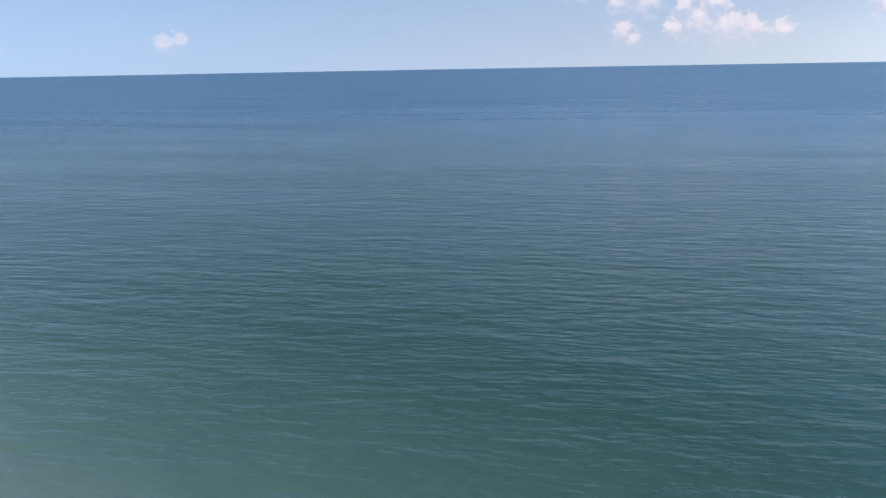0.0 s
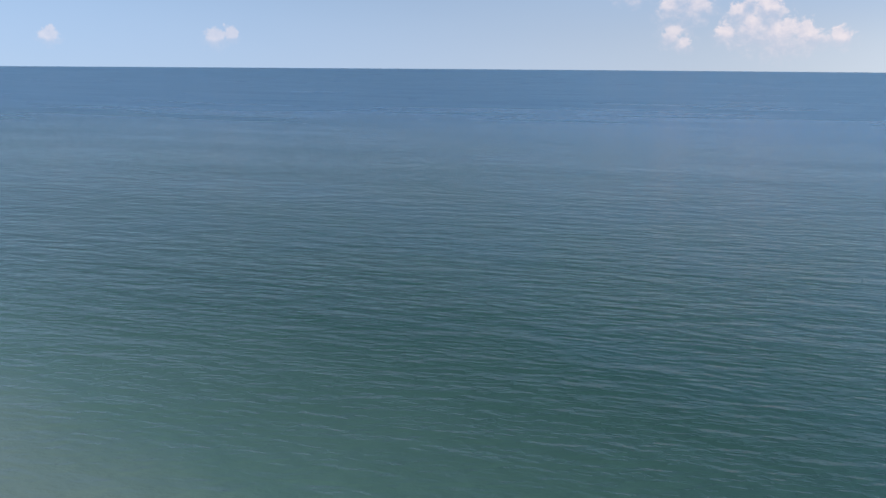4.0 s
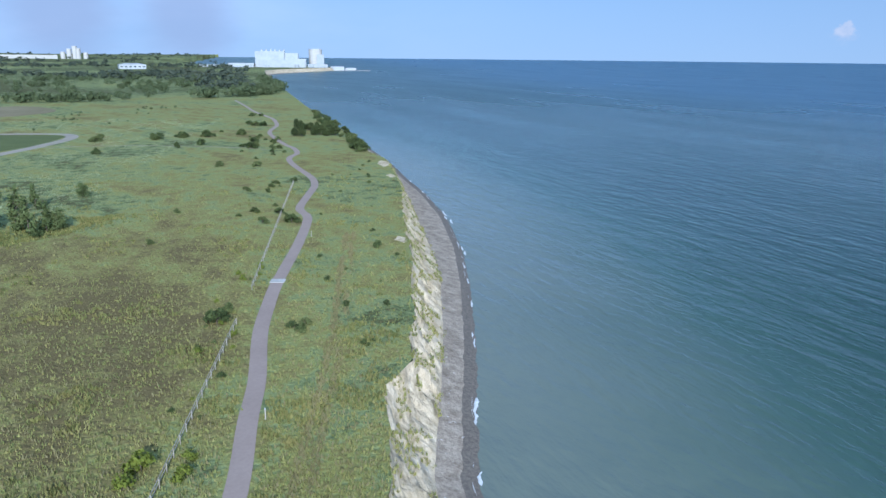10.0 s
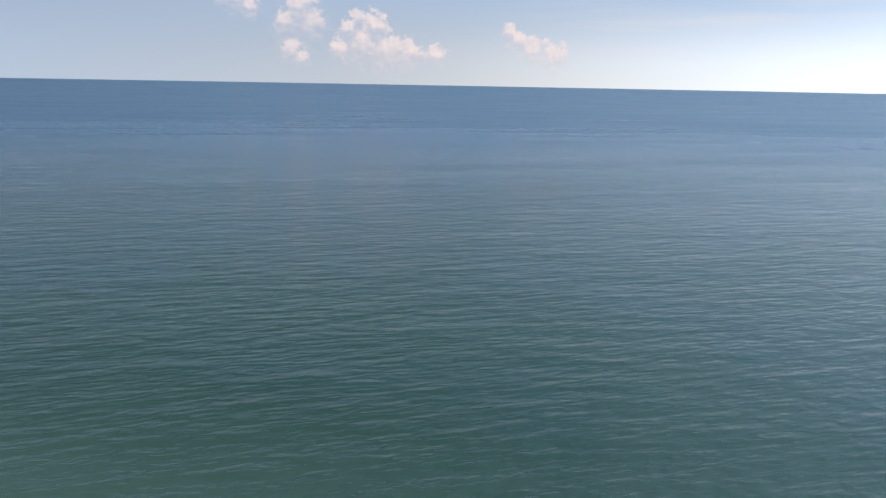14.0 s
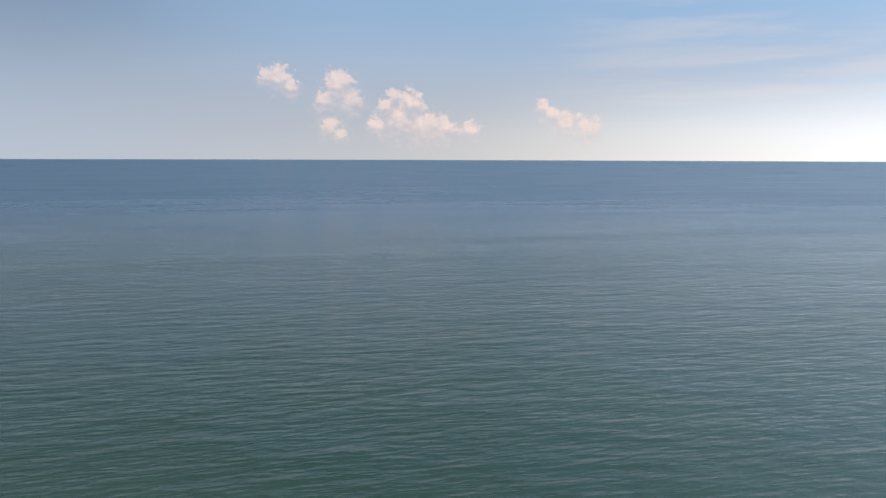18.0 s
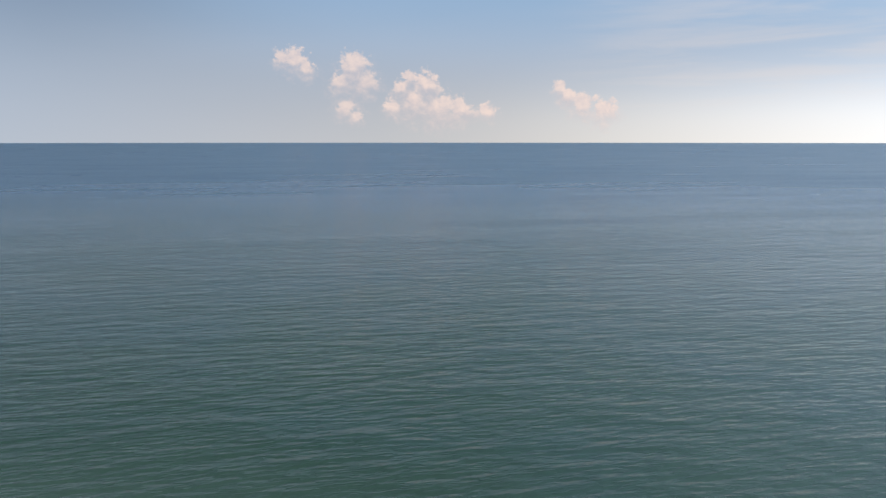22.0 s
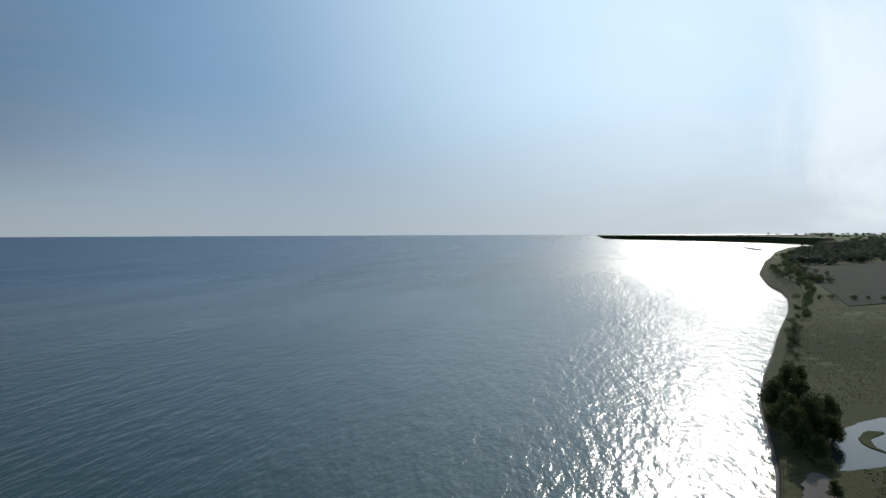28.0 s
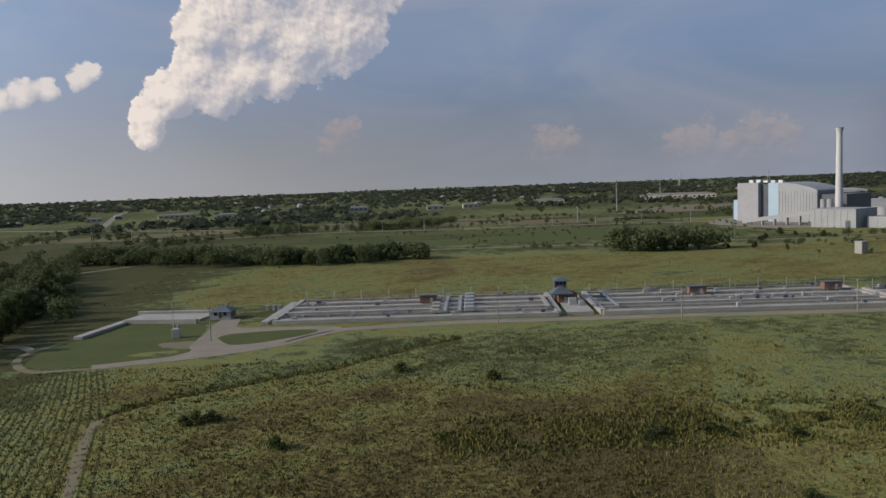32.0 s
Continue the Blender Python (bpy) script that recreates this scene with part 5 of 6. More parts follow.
near += scatter_poly([(-230, 560), (420, 480), (480, 640), (300, 800), (-300, 800)], 260, 2.6, 0.5, 45.0) + scatter_poly([(-420, 820), (400, 800), (500, 1050), (-500, 1100)], 200, 5.0, 0.6, 60.0)
near += scatter_poly([(470, 120), (700, 110), (640, 330), (480, 300)], 40, 2.2, 0.55) + scatter_poly([(270, 340), (640, 400), (600, 520), (300, 480)], 160, 2.8, 0.4)
near += scatter_line([(-560, 560), (-700, 700), (-900, 760)], 120, 9, 25.0) + scatter_line([(-640, 342), (-900, 420), (-1300, 300)], 150, 9, 22.0) + scatter_line([(-700, 62), (-1000, 60), (-1500, 90)], 90, 7, 8.0)
near += scatter_line([(-120, 16), (-188, 18), (-303, 18), (-443, 33), (-573, 47), (-704, 53), (-822, 43), (-1049, 42)], 170, 3.6, 2.0)
grove_mesh("wood", near, 230, 0.115, M_WOOD, "dense dark-green broadleaf wood beside the lane and fields")
mid = scatter_poly([(735, 330), (750, 245), (790, 170), (830, 125), (885, 72), (985, 62), (1500, 150), (1600, 420), (1200, 560), (900, 420)], 250, 8.5, 0.66, 60.0)
mid += scatter_line([(742, 330), (752, 246), (776, 202)], 46, 9.0, 5.0) + scatter_line([(826, 125), (885, 72), (950, 62)], 70, 11.0, 7.0)
mid += scatter_line([(993, 52), (1200, 72), (1394, 98)], 60, 10.0, 6.0) + scatter_line([(560, 520), (640, 480), (760, 395), (850, 360)], 26, 3.5, 8.0)
mid += scatter_poly([(400, 760), (900, 760), (1000, 1200), (200, 1250)], 160, 8.0, 0.6, 60.0) + scatter_poly([(-800, 560), (-250, 600), (-100, 820), (-700, 1000)], 260, 8.5, 0.6, 70.0)
grove_mesh("wood", mid, 70, 0.2, M_WOOD, "mixed green wood beyond the meadow")
far = []
while len(far) < 4600:
    a, r = rng.uniform(radians(-88), radians(88)), 1050 * (4.5 ** rng.uniform(0, 1))
    x, y = r * math.sin(a), r * math.cos(a)
    if y < along(EDGE, x) + 40 or noise.noise((x / 330, y / 330, 2)) + 0.25 * noise.noise((x / 90, y / 90, 8)) < -0.02 + (0.1 if r < 1500 else -0.06):
        continue
    if x > 2300 and y < 420:
        continue
    h = rng.uniform(8, 14)
    far.append((x, y, h, h * rng.uniform(1.0, 1.9)))
BEHIND = [(-1060, 70), (-1240, 250), (-1330, 480), (-1240, 690), (-980, 800), (-1200, 1250), (-1700, 1500), (-2600, 1100), (-2700, 420), (-1900, 180), (-1500, 90)]
while len(far) < 7000:
    x, y = rng.uniform(-2700, -950), rng.uniform(70, 1500)
    if inside(BEHIND, x, y) and rng.uniform() < 700 / (-x):
        h = rng.uniform(9, 15)
        far.append((x, y, h, h * rng.uniform(1.2, 2.0)))
while len(far) < 9400:
    a, r = radians(rng.uniform(-46, 62)), rng.uniform(2100, 4300)
    x, y = r * math.sin(a), r * math.cos(a)
    if noise.noise((x / 500, y / 180, 17)) > -0.2:
        h = rng.uniform(10, 15)
        far.append((x, y, h, h * rng.uniform(1.5, 2.4)))
grove_mesh("far_wood", far, 26, 0.34, M_HAZED_WOOD, "distant dark woods reaching to the skyline, colour greyed for haze")

# ---- grass and weeds ----
def tufts(name, spots, mat, label, lo=0.16, hi=0.5, blades=3, broad=1.0):
    n = len(spots)
    base = np.array([(x, y, z) for x, y, z in spots])
    v = np.empty((n, blades, 3, 3))
    for b in range(blades):
        a = rng.uniform(0, 6.28, n)
        h = rng.uniform(lo, hi, n)
        w = h * rng.uniform(0.16, 0.3, n) * broad
        off = rng.normal(0, 0.16 * broad, (n, 2))
        lean = rng.normal(0, 0.25, (n, 2)) * h[:, None]
        for c, s in ((0, -1), (1, 1)):
            v[:, b, c, 0], v[:, b, c, 1], v[:, b, c, 2] = base[:, 0] + off[:, 0] + s * w * np.cos(a), base[:, 1] + off[:, 1] + s * w * np.sin(a), base[:, 2] - 0.05
        v[:, b, 2, 0], v[:, b, 2, 1], v[:, b, 2, 2] = base[:, 0] + off[:, 0] + lean[:, 0], base[:, 1] + off[:, 1] + lean[:, 1], base[:, 2] + h
    v = v.reshape(-1, 3)
    k = len(v) // 3
    me = bpy.data.meshes.new(name)
    me.vertices.add(len(v))
    me.vertices.foreach_set("co", v.ravel())
    me.loops.add(k * 3)
    me.loops.foreach_set("vertex_index", np.arange(k * 3, dtype=np.int32))
    me.polygons.add(k)
    me.polygons.foreach_set("loop_start", np.arange(0, k * 3, 3, dtype=np.int32))
    me.polygons.foreach_set("loop_total", np.full(k, 3, dtype=np.int32))
    me.update()
    me.materials.append(mat)
    return tagged(new(name, me), label, "grass", kind="stuff")


M_TUFT = material("weed_tufts", [(0.12, 0.138, 0.046), (0.165, 0.178, 0.058), (0.2, 0.194, 0.064), (0.225, 0.204, 0.078)], 5.0, 0.95, coarse=25, per_island=0.3, specular=0.05)
M_STALK = material("dry_stalks", [(0.13, 0.118, 0.055), (0.18, 0.16, 0.08)], 5.0, 0.95, coarse=25, per_island=0.3, specular=0.05)


def free(x, y):
    if y < edge_y(x) + 0.3 or (x < 700 and abs(y - along(PATH, x)) < 1.9 and x > 30):
        return False
    return not (y > 224 and -110 < x < 260 or y > 199 and -112 < x < -12)


TRACKS = curve([(-44, 92), (-50, 112), (-57, 132), (-62, 150), (-62, 164), (-56, 172), (-44, 178), (-32, 180), (-18, 191), (-7, 198), (10, 210), (34, 222), (60, 226)], 3.0)


def on_track(x, y):
    """How far the worn track and the ditch are."""
    return min(abs(x - p.x) + abs(y - p.y) for p in TRACKS) if -75 < x < 70 else 9.0


spots, stalks, rough_grass = [], [], []
for i in range(52000):
    a = radians(rng.uniform(20, 97))
    r = 68 * (5.2 ** (rng.uniform(0, 1) ** 1.25))
    x, y = r * math.sin(a), r * math.cos(a)
    if free(x, y) and not inside([(245, 235), (250, 160), (300, 150), (455, 140), (455, 230), (300, 320)], x, y):
        (stalks if rng.uniform() < 0.25 else spots).append((x, y, ground_z(x, y)))
for i in range(60000):
    a = radians(rng.uniform(-38, 24))
    r = 90 * (2.6 ** rng.uniform(0, 1))
    x, y = r * math.sin(a), r * math.cos(a)
    if free(x, y) and abs((x + 104) + 0.32 * (y - 132)) > 3 and on_track(x, y) > 1.6:
        (stalks if rng.uniform() < 0.08 else rough_grass).append((x, y, ground_z(x, y)))
for i in range(45000):
    a = radians(rng.uniform(-86, -30))
    r = 100 * (5.0 ** rng.uniform(0, 1))
    x, y = r * math.sin(a), r * math.cos(a)
    if y > edge_y(x) + 2 and not inside([(-184, 12), (-258, 34), (-262, 124), (-222, 124), (-200, 66), (-188, 40)], x, y) and abs((x + 104) + 0.32 * (y - 132)) > 3 and not inside([(-130, 14), (-190, 12), (-190, 26), (-134, 26)], x, y):
        rough_grass.append((x, y, ground_z(x, y)))
for i in range(22000):
    x, y = rng.uniform(-130, 330), rng.uniform(303, 460)
    if not inside([(240, 303), (240, 350), (330, 350), (330, 303)], x, y):
        rough_grass.append((x, y, 0.0))
M_ROUGH = material("rough_grass", [(0.078, 0.075, 0.028), (0.108, 0.101, 0.037), (0.14, 0.126, 0.048)], 6.0, 0.95, coarse=40, per_island=0.16, specular=0.05)
gully = []
for i in range(11000):
    x = rng.uniform(6, 222)
    y = along(GULLY, x) + rng.normal(1.5, 6.0) - 1
    if noise.noise((x / 9, y / 6, 1)) > -0.25:
        gully.append((x, y, ground_z(x, y)))
M_RANK = material("rank_weeds", [(0.1, 0.112, 0.036), (0.142, 0.142, 0.046), (0.185, 0.166, 0.06)], 4.0, 0.95, coarse=15, per_island=0.35, specular=0.05)
tufts("rank_weeds", gully, M_RANK, "tall dark weeds filling the gully", 0.3, 0.85, 4, 1.3)
lush = []
for i in range(2600):
    x = rng.uniform(-62, 20)
    y = along(DITCH, x) + rng.normal(-0.6, 1.6)
    lush.append((x, y, ground_z(x, y)))
tufts("rank_weeds", lush, M_RANK, "dark lush weeds along the ditch", 0.3, 0.9, 4, 1.3)
clumps = []
while len(clumps) < 6000:
    a, r = radians(rng.uniform(18, 97)), 70 * (4.2 ** rng.uniform(0, 1))
    x, y = r * math.sin(a), r * math.cos(a)
    if free(x, y) and noise.noise((x / 14, y / 14, 21)) + 0.5 * noise.noise((x / 3, y / 3, 22)) > 0.3:
        clumps.append((x, y, ground_z(x, y)))
while len(clumps) < 7200:
    x, y = rng.uniform(-60, 90), rng.uniform(92, 205)
    if on_track(x, y) > 2 and noise.noise((x / 14, y / 10, 21)) + 0.5 * noise.noise((x / 3, y / 3, 22)) > 0.25:
        clumps.append((x, y, ground_z(x, y)))
tufts("weed_clumps", clumps, M_RANK, "dark green clumps of broad weeds in the meadow", 0.25, 0.7, 4, 1.5)
tufts("grass", spots, M_TUFT, "tall rough grass and weeds of the meadow")
# darker copy of the rough grass: the backlit look put into its colour
M_BACKLIT_GRASS = material("backlit_grass", [(0.062, 0.062, 0.025), (0.088, 0.085, 0.034), (0.118, 0.108, 0.046)], 6.0, 0.95, coarse=40, per_island=0.2, specular=0.05)
tufts("grass", [p for p in rough_grass if p[0] < -62 and p[1] < 300], M_BACKLIT_GRASS, "brown-green grass of the western fields, darkened as seen backlit", 0.14, 0.42, 3, 1.35)
rough_grass = [p for p in rough_grass if p[0] >= -62 or p[1] >= 300]
tufts("grass", rough_grass, M_ROUGH, "dense rough grass of the fields inland", 0.14, 0.42, 3, 1.35)
for i in range(3600):
    x = rng.uniform(52, 190)
    y = along([(52, 6), (72.6, 3), (94.5, 0.5), (116, -1.8), (161, -4.8), (190, -7)], x) + rng.choice([-0.9, 0.9]) + rng.normal(0, 0.35)
    if noise.noise((x / 5, y / 2, 41)) > -0.2:
        stalks.append((x, y, ground_z(x, y)))
tufts("dry_grass", stalks, M_STALK, "dry brown stalks standing in the meadow", 0.25, 0.6, 2)


M_PALE = material("pale_grass_heads", [(0.14, 0.17, 0.085), (0.2, 0.23, 0.125), (0.27, 0.28, 0.175)], 6.0, 0.9, coarse=25, per_island=0.35, specular=0.05)
pale = []
while len(pale) < 17000:
    x, y = rng.uniform(20, 560), rng.uniform(60, 222)
    y0 = along(GULLY, max(40, x)) + 9
    if y < y0 or inside([(245, 235), (250, 160), (300, 143), (350, 140), (455, 130), (462, 230)], x, y):
        continue
    if noise.noise((x / 30, y / 12, 31)) + 0.6 * noise.noise((x / 6, y / 4, 32)) > 0.0:
        pale.append((x, y, ground_z(x, y)))
tufts("pale_grass", pale, M_PALE, "silvery green flowering grass beyond the gully", 0.12, 0.34, 3, 1.6)


# ---- pond, lawns, bare ground ----
M_POND = water_material("pond_water", (0.03, 0.04, 0.035), (0.03, 0.04, 0.035), (0.05, 0.055, 0.045), (0.08, 0.08, 0.06), 0.04, 0.06)
M_MUD = material("bare_soil", [(0.085, 0.075, 0.06), (0.13, 0.115, 0.095)], 1.5, 0.95, 0.05, 0.4, coarse=9)
M_SOIL = material("worn_track", [(0.15, 0.13, 0.08), (0.21, 0.185, 0.115)], 0.9, 0.95, 0.03, 0.2, coarse=6)
M_DRYG = material("dark_ditch_grass", [(0.05, 0.06, 0.02), (0.085, 0.095, 0.03)], 1.2, 0.95, 0.2, 0.5, coarse=9, specular=0.05)
patch("pond", [(-183, 21), (-199, 21), (-214, 23), (-225, 28), (-232, 32), (-240, 39), (-244, 46), (-245, 57), (-245, 66), (-242, 70), (-243, 60), (-241, 50), (-235, 43), (-228, 43), (-222, 43),
               (-224, 49), (-225, 57), (-224, 64), (-226, 68), (-238, 69), (-245, 75), (-246, 81), (-242, 88), (-236, 82), (-229, 82), (-224, 85), (-213, 83), (-205, 76), (-202, 69), (-206, 62), (-214, 58), (-218, 52), (-217, 44),
               (-210, 41), (-201, 42), (-195, 42), (-192, 38), (-193, 34), (-188, 29)], M_POND, 0.05, "still pale pond winding through the low meadow", "pond", step=1.6, ragged=0.9)
patch("islet", [(-222, 32), (-222, 36), (-218, 34), (-212, 31.5), (-205, 32), (-201, 33), (-206, 30), (-213, 29)], M_DRYG, 0.22, "curling grassy islet in the pond", "islet", step=1.2, ragged=0.7)
ribbon("creek", [(-242, 88), (-237, 95), (-232, 99), (-228, 101), (-222, 103), (-220, 109), (-219, 118)], 2.6, M_POND, 0.06, "narrow creek winding out of the pond", "creek", 1.5, 1.4)
ribbon("creek", [(-232, 99), (-236, 103), (-237, 107), (-235, 111), (-236, 118)], 2.2, M_POND, 0.065, "side arm of the narrow creek", "creek", 1.5, 1.2)
patch("mud", [(-128, 13), (-150, 12), (-172, 13), (-180, 16), (-174, 20), (-158, 18), (-140, 18), (-130, 18)], M_MUD, 0.04, "bare grey-brown soil at the creek mouth", "soil", step=2.0, ragged=1.4)
patch("lawn", [(-102, 246), (-97, 273), (-80, 267), (-66, 262), (-62.5, 240), (-63, 226), (-60, 217), (-71, 209), (-87, 203), (-99, 206), (-105, 217), (-106, 234)], M_LAWN, 0.03, "mown lawn in front of the concrete channel", ragged=0.4)
patch("lawn", [(-56, 236), (-54.5, 241), (-48, 243), (-34, 244.5), (-25, 242), (-27, 236), (-36, 228.5), (-43, 225), (-50, 225)], M_LAWN, 0.11, "oval lawn inside the drive loop", ragged=0.3)
patch("bare_patch", [(-62, 233), (-58, 228), (-62, 222), (-70, 226), (-72, 233)], M_SOIL, 0.06, "worn bare patch in the lawn", "soil", step=1.5, ragged=1.0)
patch("lawn", [(252, 228), (252, 170), (266, 158), (295, 151), (345, 151), (354, 180), (330, 215), (300, 238), (262, 240)], M_LAWN, 0.03, "mown lawn round the brick tanks")
patch("lawn", [(358, 152), (392, 143), (430, 139), (448, 147), (450, 186), (448, 222), (420, 215), (372, 190)], M_LAWN, 0.03, "mown lawn behind the pump hall")
patch("forecourt", [(-63, 263), (-62, 272), (-56, 272), (-54.5, 262), (-53, 254), (-40, 251), (-20, 247), (-18, 241), (-26, 233), (-36, 220.5), (-46, 214), (-57, 209.5), (-70, 206), (-60, 217), (-62, 226), (-62, 240)], M_GRAVEL, 0.07, "grey gravel forecourt and drive before the hut", "forecourt", step=2.0, ragged=0.3)
ribbon("track", [(-44, 92), (-50, 110), (-55, 126), (-58, 136), (-61, 148), (-62, 157), (-60, 164)], 1.8, M_SOIL, 0.03, "worn dirt track curving over the meadow", "track", 2.0, 0.8)
ribbon("track", [(-106, 240), (-110, 226), (-106, 212), (-96, 201), (-80, 201), (-70, 206)], 2.4, M_SOIL, 0.03, "worn grassy track round the lawn", "track", 2.0, 0.8)
ribbon("track", [(-134, 236), (-118, 238), (-110, 230)], 3.0, M_GRAVEL, 0.03, "short worn track from the lane", "track", 2.0, 0.6)
M_ROW = material("mown_grass", [(0.068, 0.076, 0.029), (0.094, 0.1, 0.039)], 1.2, 0.95, 0.1, 0.5, coarse=9, specular=0.05)
for k in range(22):
    ribbon("mown_row", [(-86 + k * 1.9, 96 + k * 0.6), (-96 + k * 1.6, 150 + k * 0.5), (-106 + k * 1.4, 196)], 0.5, M_ROW, 0.02, "furrow of darker grass in the mown field", "grass row", 4.0, 0.25)
ribbon("ditch", [(-75, 62), (-93, 95), (-102, 111), (-109, 133), (-123, 175), (-132, 209)], 2.6, M_DRYG, 0.30, "dark grassy bank along the lane", "ditch", 2.0, 0.5)
cross = part("crossing", block(2.4, 3.0, 0.1, bevel=0.02), M_CONCRETE, at=pose(148.5, 9.5, 0.05, 0, 0, -8))
tagged(cross, "pale concrete slab laid across the footpath", "slab")

ribbon("track", [(389, 134), (394, 101), (390, 69), (381, 42), (372, 26)], 1.6, M_SOIL, 0.04, "faint worn track across the meadow", "track", 4.0, 0.7)
for x, a, b in ((318, 9, 2.0), (284, 4, 1.2), (181, 3.4, 1.2)):
    y = edge_y(x) + b + 0.9
    patch("bare_clay", [(x + a * math.cos(q), y + b * math.sin(q)) for q in [radians(40 * k) for k in range(9)]], M_CLAY, 0.07, "pale bare clay worn open beside the brink", "soil", step=1.0, ragged=1.1)

# far roads
ribbon("road", [(-643, 1224), (-430, 1120), (-205, 980), (-80, 960), (67, 940), (240, 900), (600, 1000), (900, 1250)], 14, M_GRAVEL, 0.1, "pale highway across the fields", "road", 20)
ribbon("road", [(-330, 850), (-205, 796), (-80, 826), (67, 795), (239, 774), (420, 700), (480, 640)], 8, M_GRAVEL, 0.12, "pale side road lined with lamp posts", "road", 12)
ribbon("road", [(-430, 1120), (-500, 1350), (-640, 1800), (-800, 2400)], 12, M_GRAVEL, 0.3, "straight pale road running inland", "road", 20)
ribbon("road", [(-200, 470), (-120, 560), (40, 540), (200, 520), (330, 500), (420, 540)], 4, M_GRAVEL, 0.1, "pale farm track behind the tree belt", "road", 8)
ribbon("road", [(300, 400), (420, 450), (560, 440), (640, 390)], 5, M_GRAVEL, 0.1, "pale track beyond the brick buildings", "road", 8)
patch("yard", [(636, 530), (700, 426), (850, 380), (962, 400), (1008, 522), (908, 720), (766, 725)], M_GRAVEL, 0.1, "grey paved car storage yard", "yard")
patch("yard", [(330, 610), (440, 590), (600, 660), (640, 760), (420, 800), (320, 720)], M_GRAVEL, 0.08, "pale yard round the energy plant", "yard")
patch("yard", [(300, 1000), (700, 980), (900, 1120), (500, 1200)], M_SOIL, 0.5, "bare brown earthworks in the fields", "earthworks")
patch("field", [(-150, 600), (120, 570), (280, 560), (260, 700), (-60, 760)], M_LAWN, 0.05, "flat green field behind the tree belt", "field")

M_PLOUGH = material("ploughed_soil", [(0.036, 0.038, 0.03), (0.052, 0.053, 0.04)], 5.0, 0.95, 0.08, 0.8, coarse=40, specular=0.05)
patch("field", [(-500, 62), (-560, 120), (-640, 235), (-645, 350), (-600, 450), (-760, 600), (-980, 740), (-1230, 680), (-1320, 480), (-1230, 250), (-1050, 75), (-760, 66)], M_PLOUGH, 0.4, "dark bare ploughed field beyond the pond meadow", "field", step=20.0)
M_STUBBLE = material("stubble_field", [(0.15, 0.13, 0.075), (0.21, 0.18, 0.11)], 6.0, 0.95, 0.05, 1.0, coarse=40, specular=0.05)
M_PASTURE = material("far_pasture", [(0.065, 0.075, 0.032), (0.10, 0.11, 0.045)], 6.0, 0.95, 0.05, 1.0, coarse=40, specular=0.05)
for k, (x, y, sx, sy, turn) in enumerate(((-420, 720, 130, 60, 30), (-300, 900, 160, 50, 25), (-60, 690, 170, 40, -5), (180, 880, 150, 45, -8), (420, 900, 140, 60, 10), (-620, 640, 120, 60, 35),
                                          (-480, 980, 120, 45, 28), (60, 1010, 200, 40, -4), (-840, 240, 160, 70, 80), (-700, 460, 110, 70, 60), (560, 860, 110, 50, -30), (640, 250, 60, 40, 20))):
    m = pose(x, y, 0, 0, 0, turn)
    ring = [m @ Vector((math.cos(a) * sx * (1 + 0.12 * math.sin(3 * a + k)), math.sin(a) * sy * (1 + 0.1 * math.cos(2 * a + k)), 0)) for a in [radians(30 * i) for i in range(12)]]
    patch("field", [(p.x, p.y) for p in ring], M_STUBBLE if k % 2 else M_PASTURE, 0.12, "tan stubble field beyond the tree belts" if k % 2 else "dull green pasture beyond the tree belts", "field", step=20.0)

# ---- fence and posts by the path ----
M_TIMBER = material("weathered_timber", [(0.24, 0.21, 0.17), (0.36, 0.33, 0.28)], 0.4, 0.9, 0.01, 0.05)
for a, b, label in (((52, 19.4), (123.5, 15.2), "weathered post-and-rail fence beside the footpath"), ((143, 14.2), (271, 10.0), "weathered rail fence running along the meadow")):
    d = Vector((b[0] - a[0], b[1] - a[1], 0))
    f = thing("fence", pose(a[0], a[1], 0, 0, 0, math.degrees(math.atan2(d.y, d.x))), label, "fence")
    n = int(d.length / 3.0)
    for i in range(n + 1):
        part("post", block(0.1, 0.1, 1.25, i * d.length / n, 0, -0.05, 0.015), M_TIMBER, f)
    for z in (0.55, 1.1):
        for i in range(n):
            part("rail", block(d.length / n, 0.07, 0.1, (i + 0.5) * d.length / n, 0.09, z), M_TIMBER, f)
for x, y in ((88, 8.0), (186.4, 3.0)):
    p = thing("bollard", pose(x, y, 0), "slim pale wooden marker post beside the footpath", "post", "marker posts")
    part("shaft", block(0.16, 0.16, 1.5, bevel=0.02), M_TIMBER, p)
    part("cap", block(0.2, 0.2, 0.06, 0, 0, 1.5), M_WHITE, p)

# ---- plant forecourt, vans ----
patch("forecourt", [(243, 223), (246, 256), (256, 290), (272, 294), (284, 266), (322, 262), (330, 250), (300, 244), (286, 248), (266, 234)], M_GRAVEL, 0.075, "grey paved forecourt among the brick buildings", "forecourt", step=3.0)
patch("yard", [(462, 226), (470, 252), (490, 262), (515, 264), (538, 244), (534, 228), (510, 222)], M_GRAVEL, 0.06, "pale gravel yard behind the pump hall", "yard", step=4.0, ragged=0.5)
patch("yard", [(498, 288), (512, 314), (548, 322), (552, 298), (524, 286)], M_GRAVEL, 0.06, "pale gravel yard beyond the brick buildings", "yard", step=4.0, ragged=0.5)
M_TYRE = material("tyre_rubber", [(0.02, 0.02, 0.02), (0.035, 0.035, 0.035)], 0.3, 0.85)
M_VAN = material("white_van_paint", [(0.42, 0.43, 0.44), (0.5, 0.51, 0.51)], 1.0, 0.35, coarse=4)


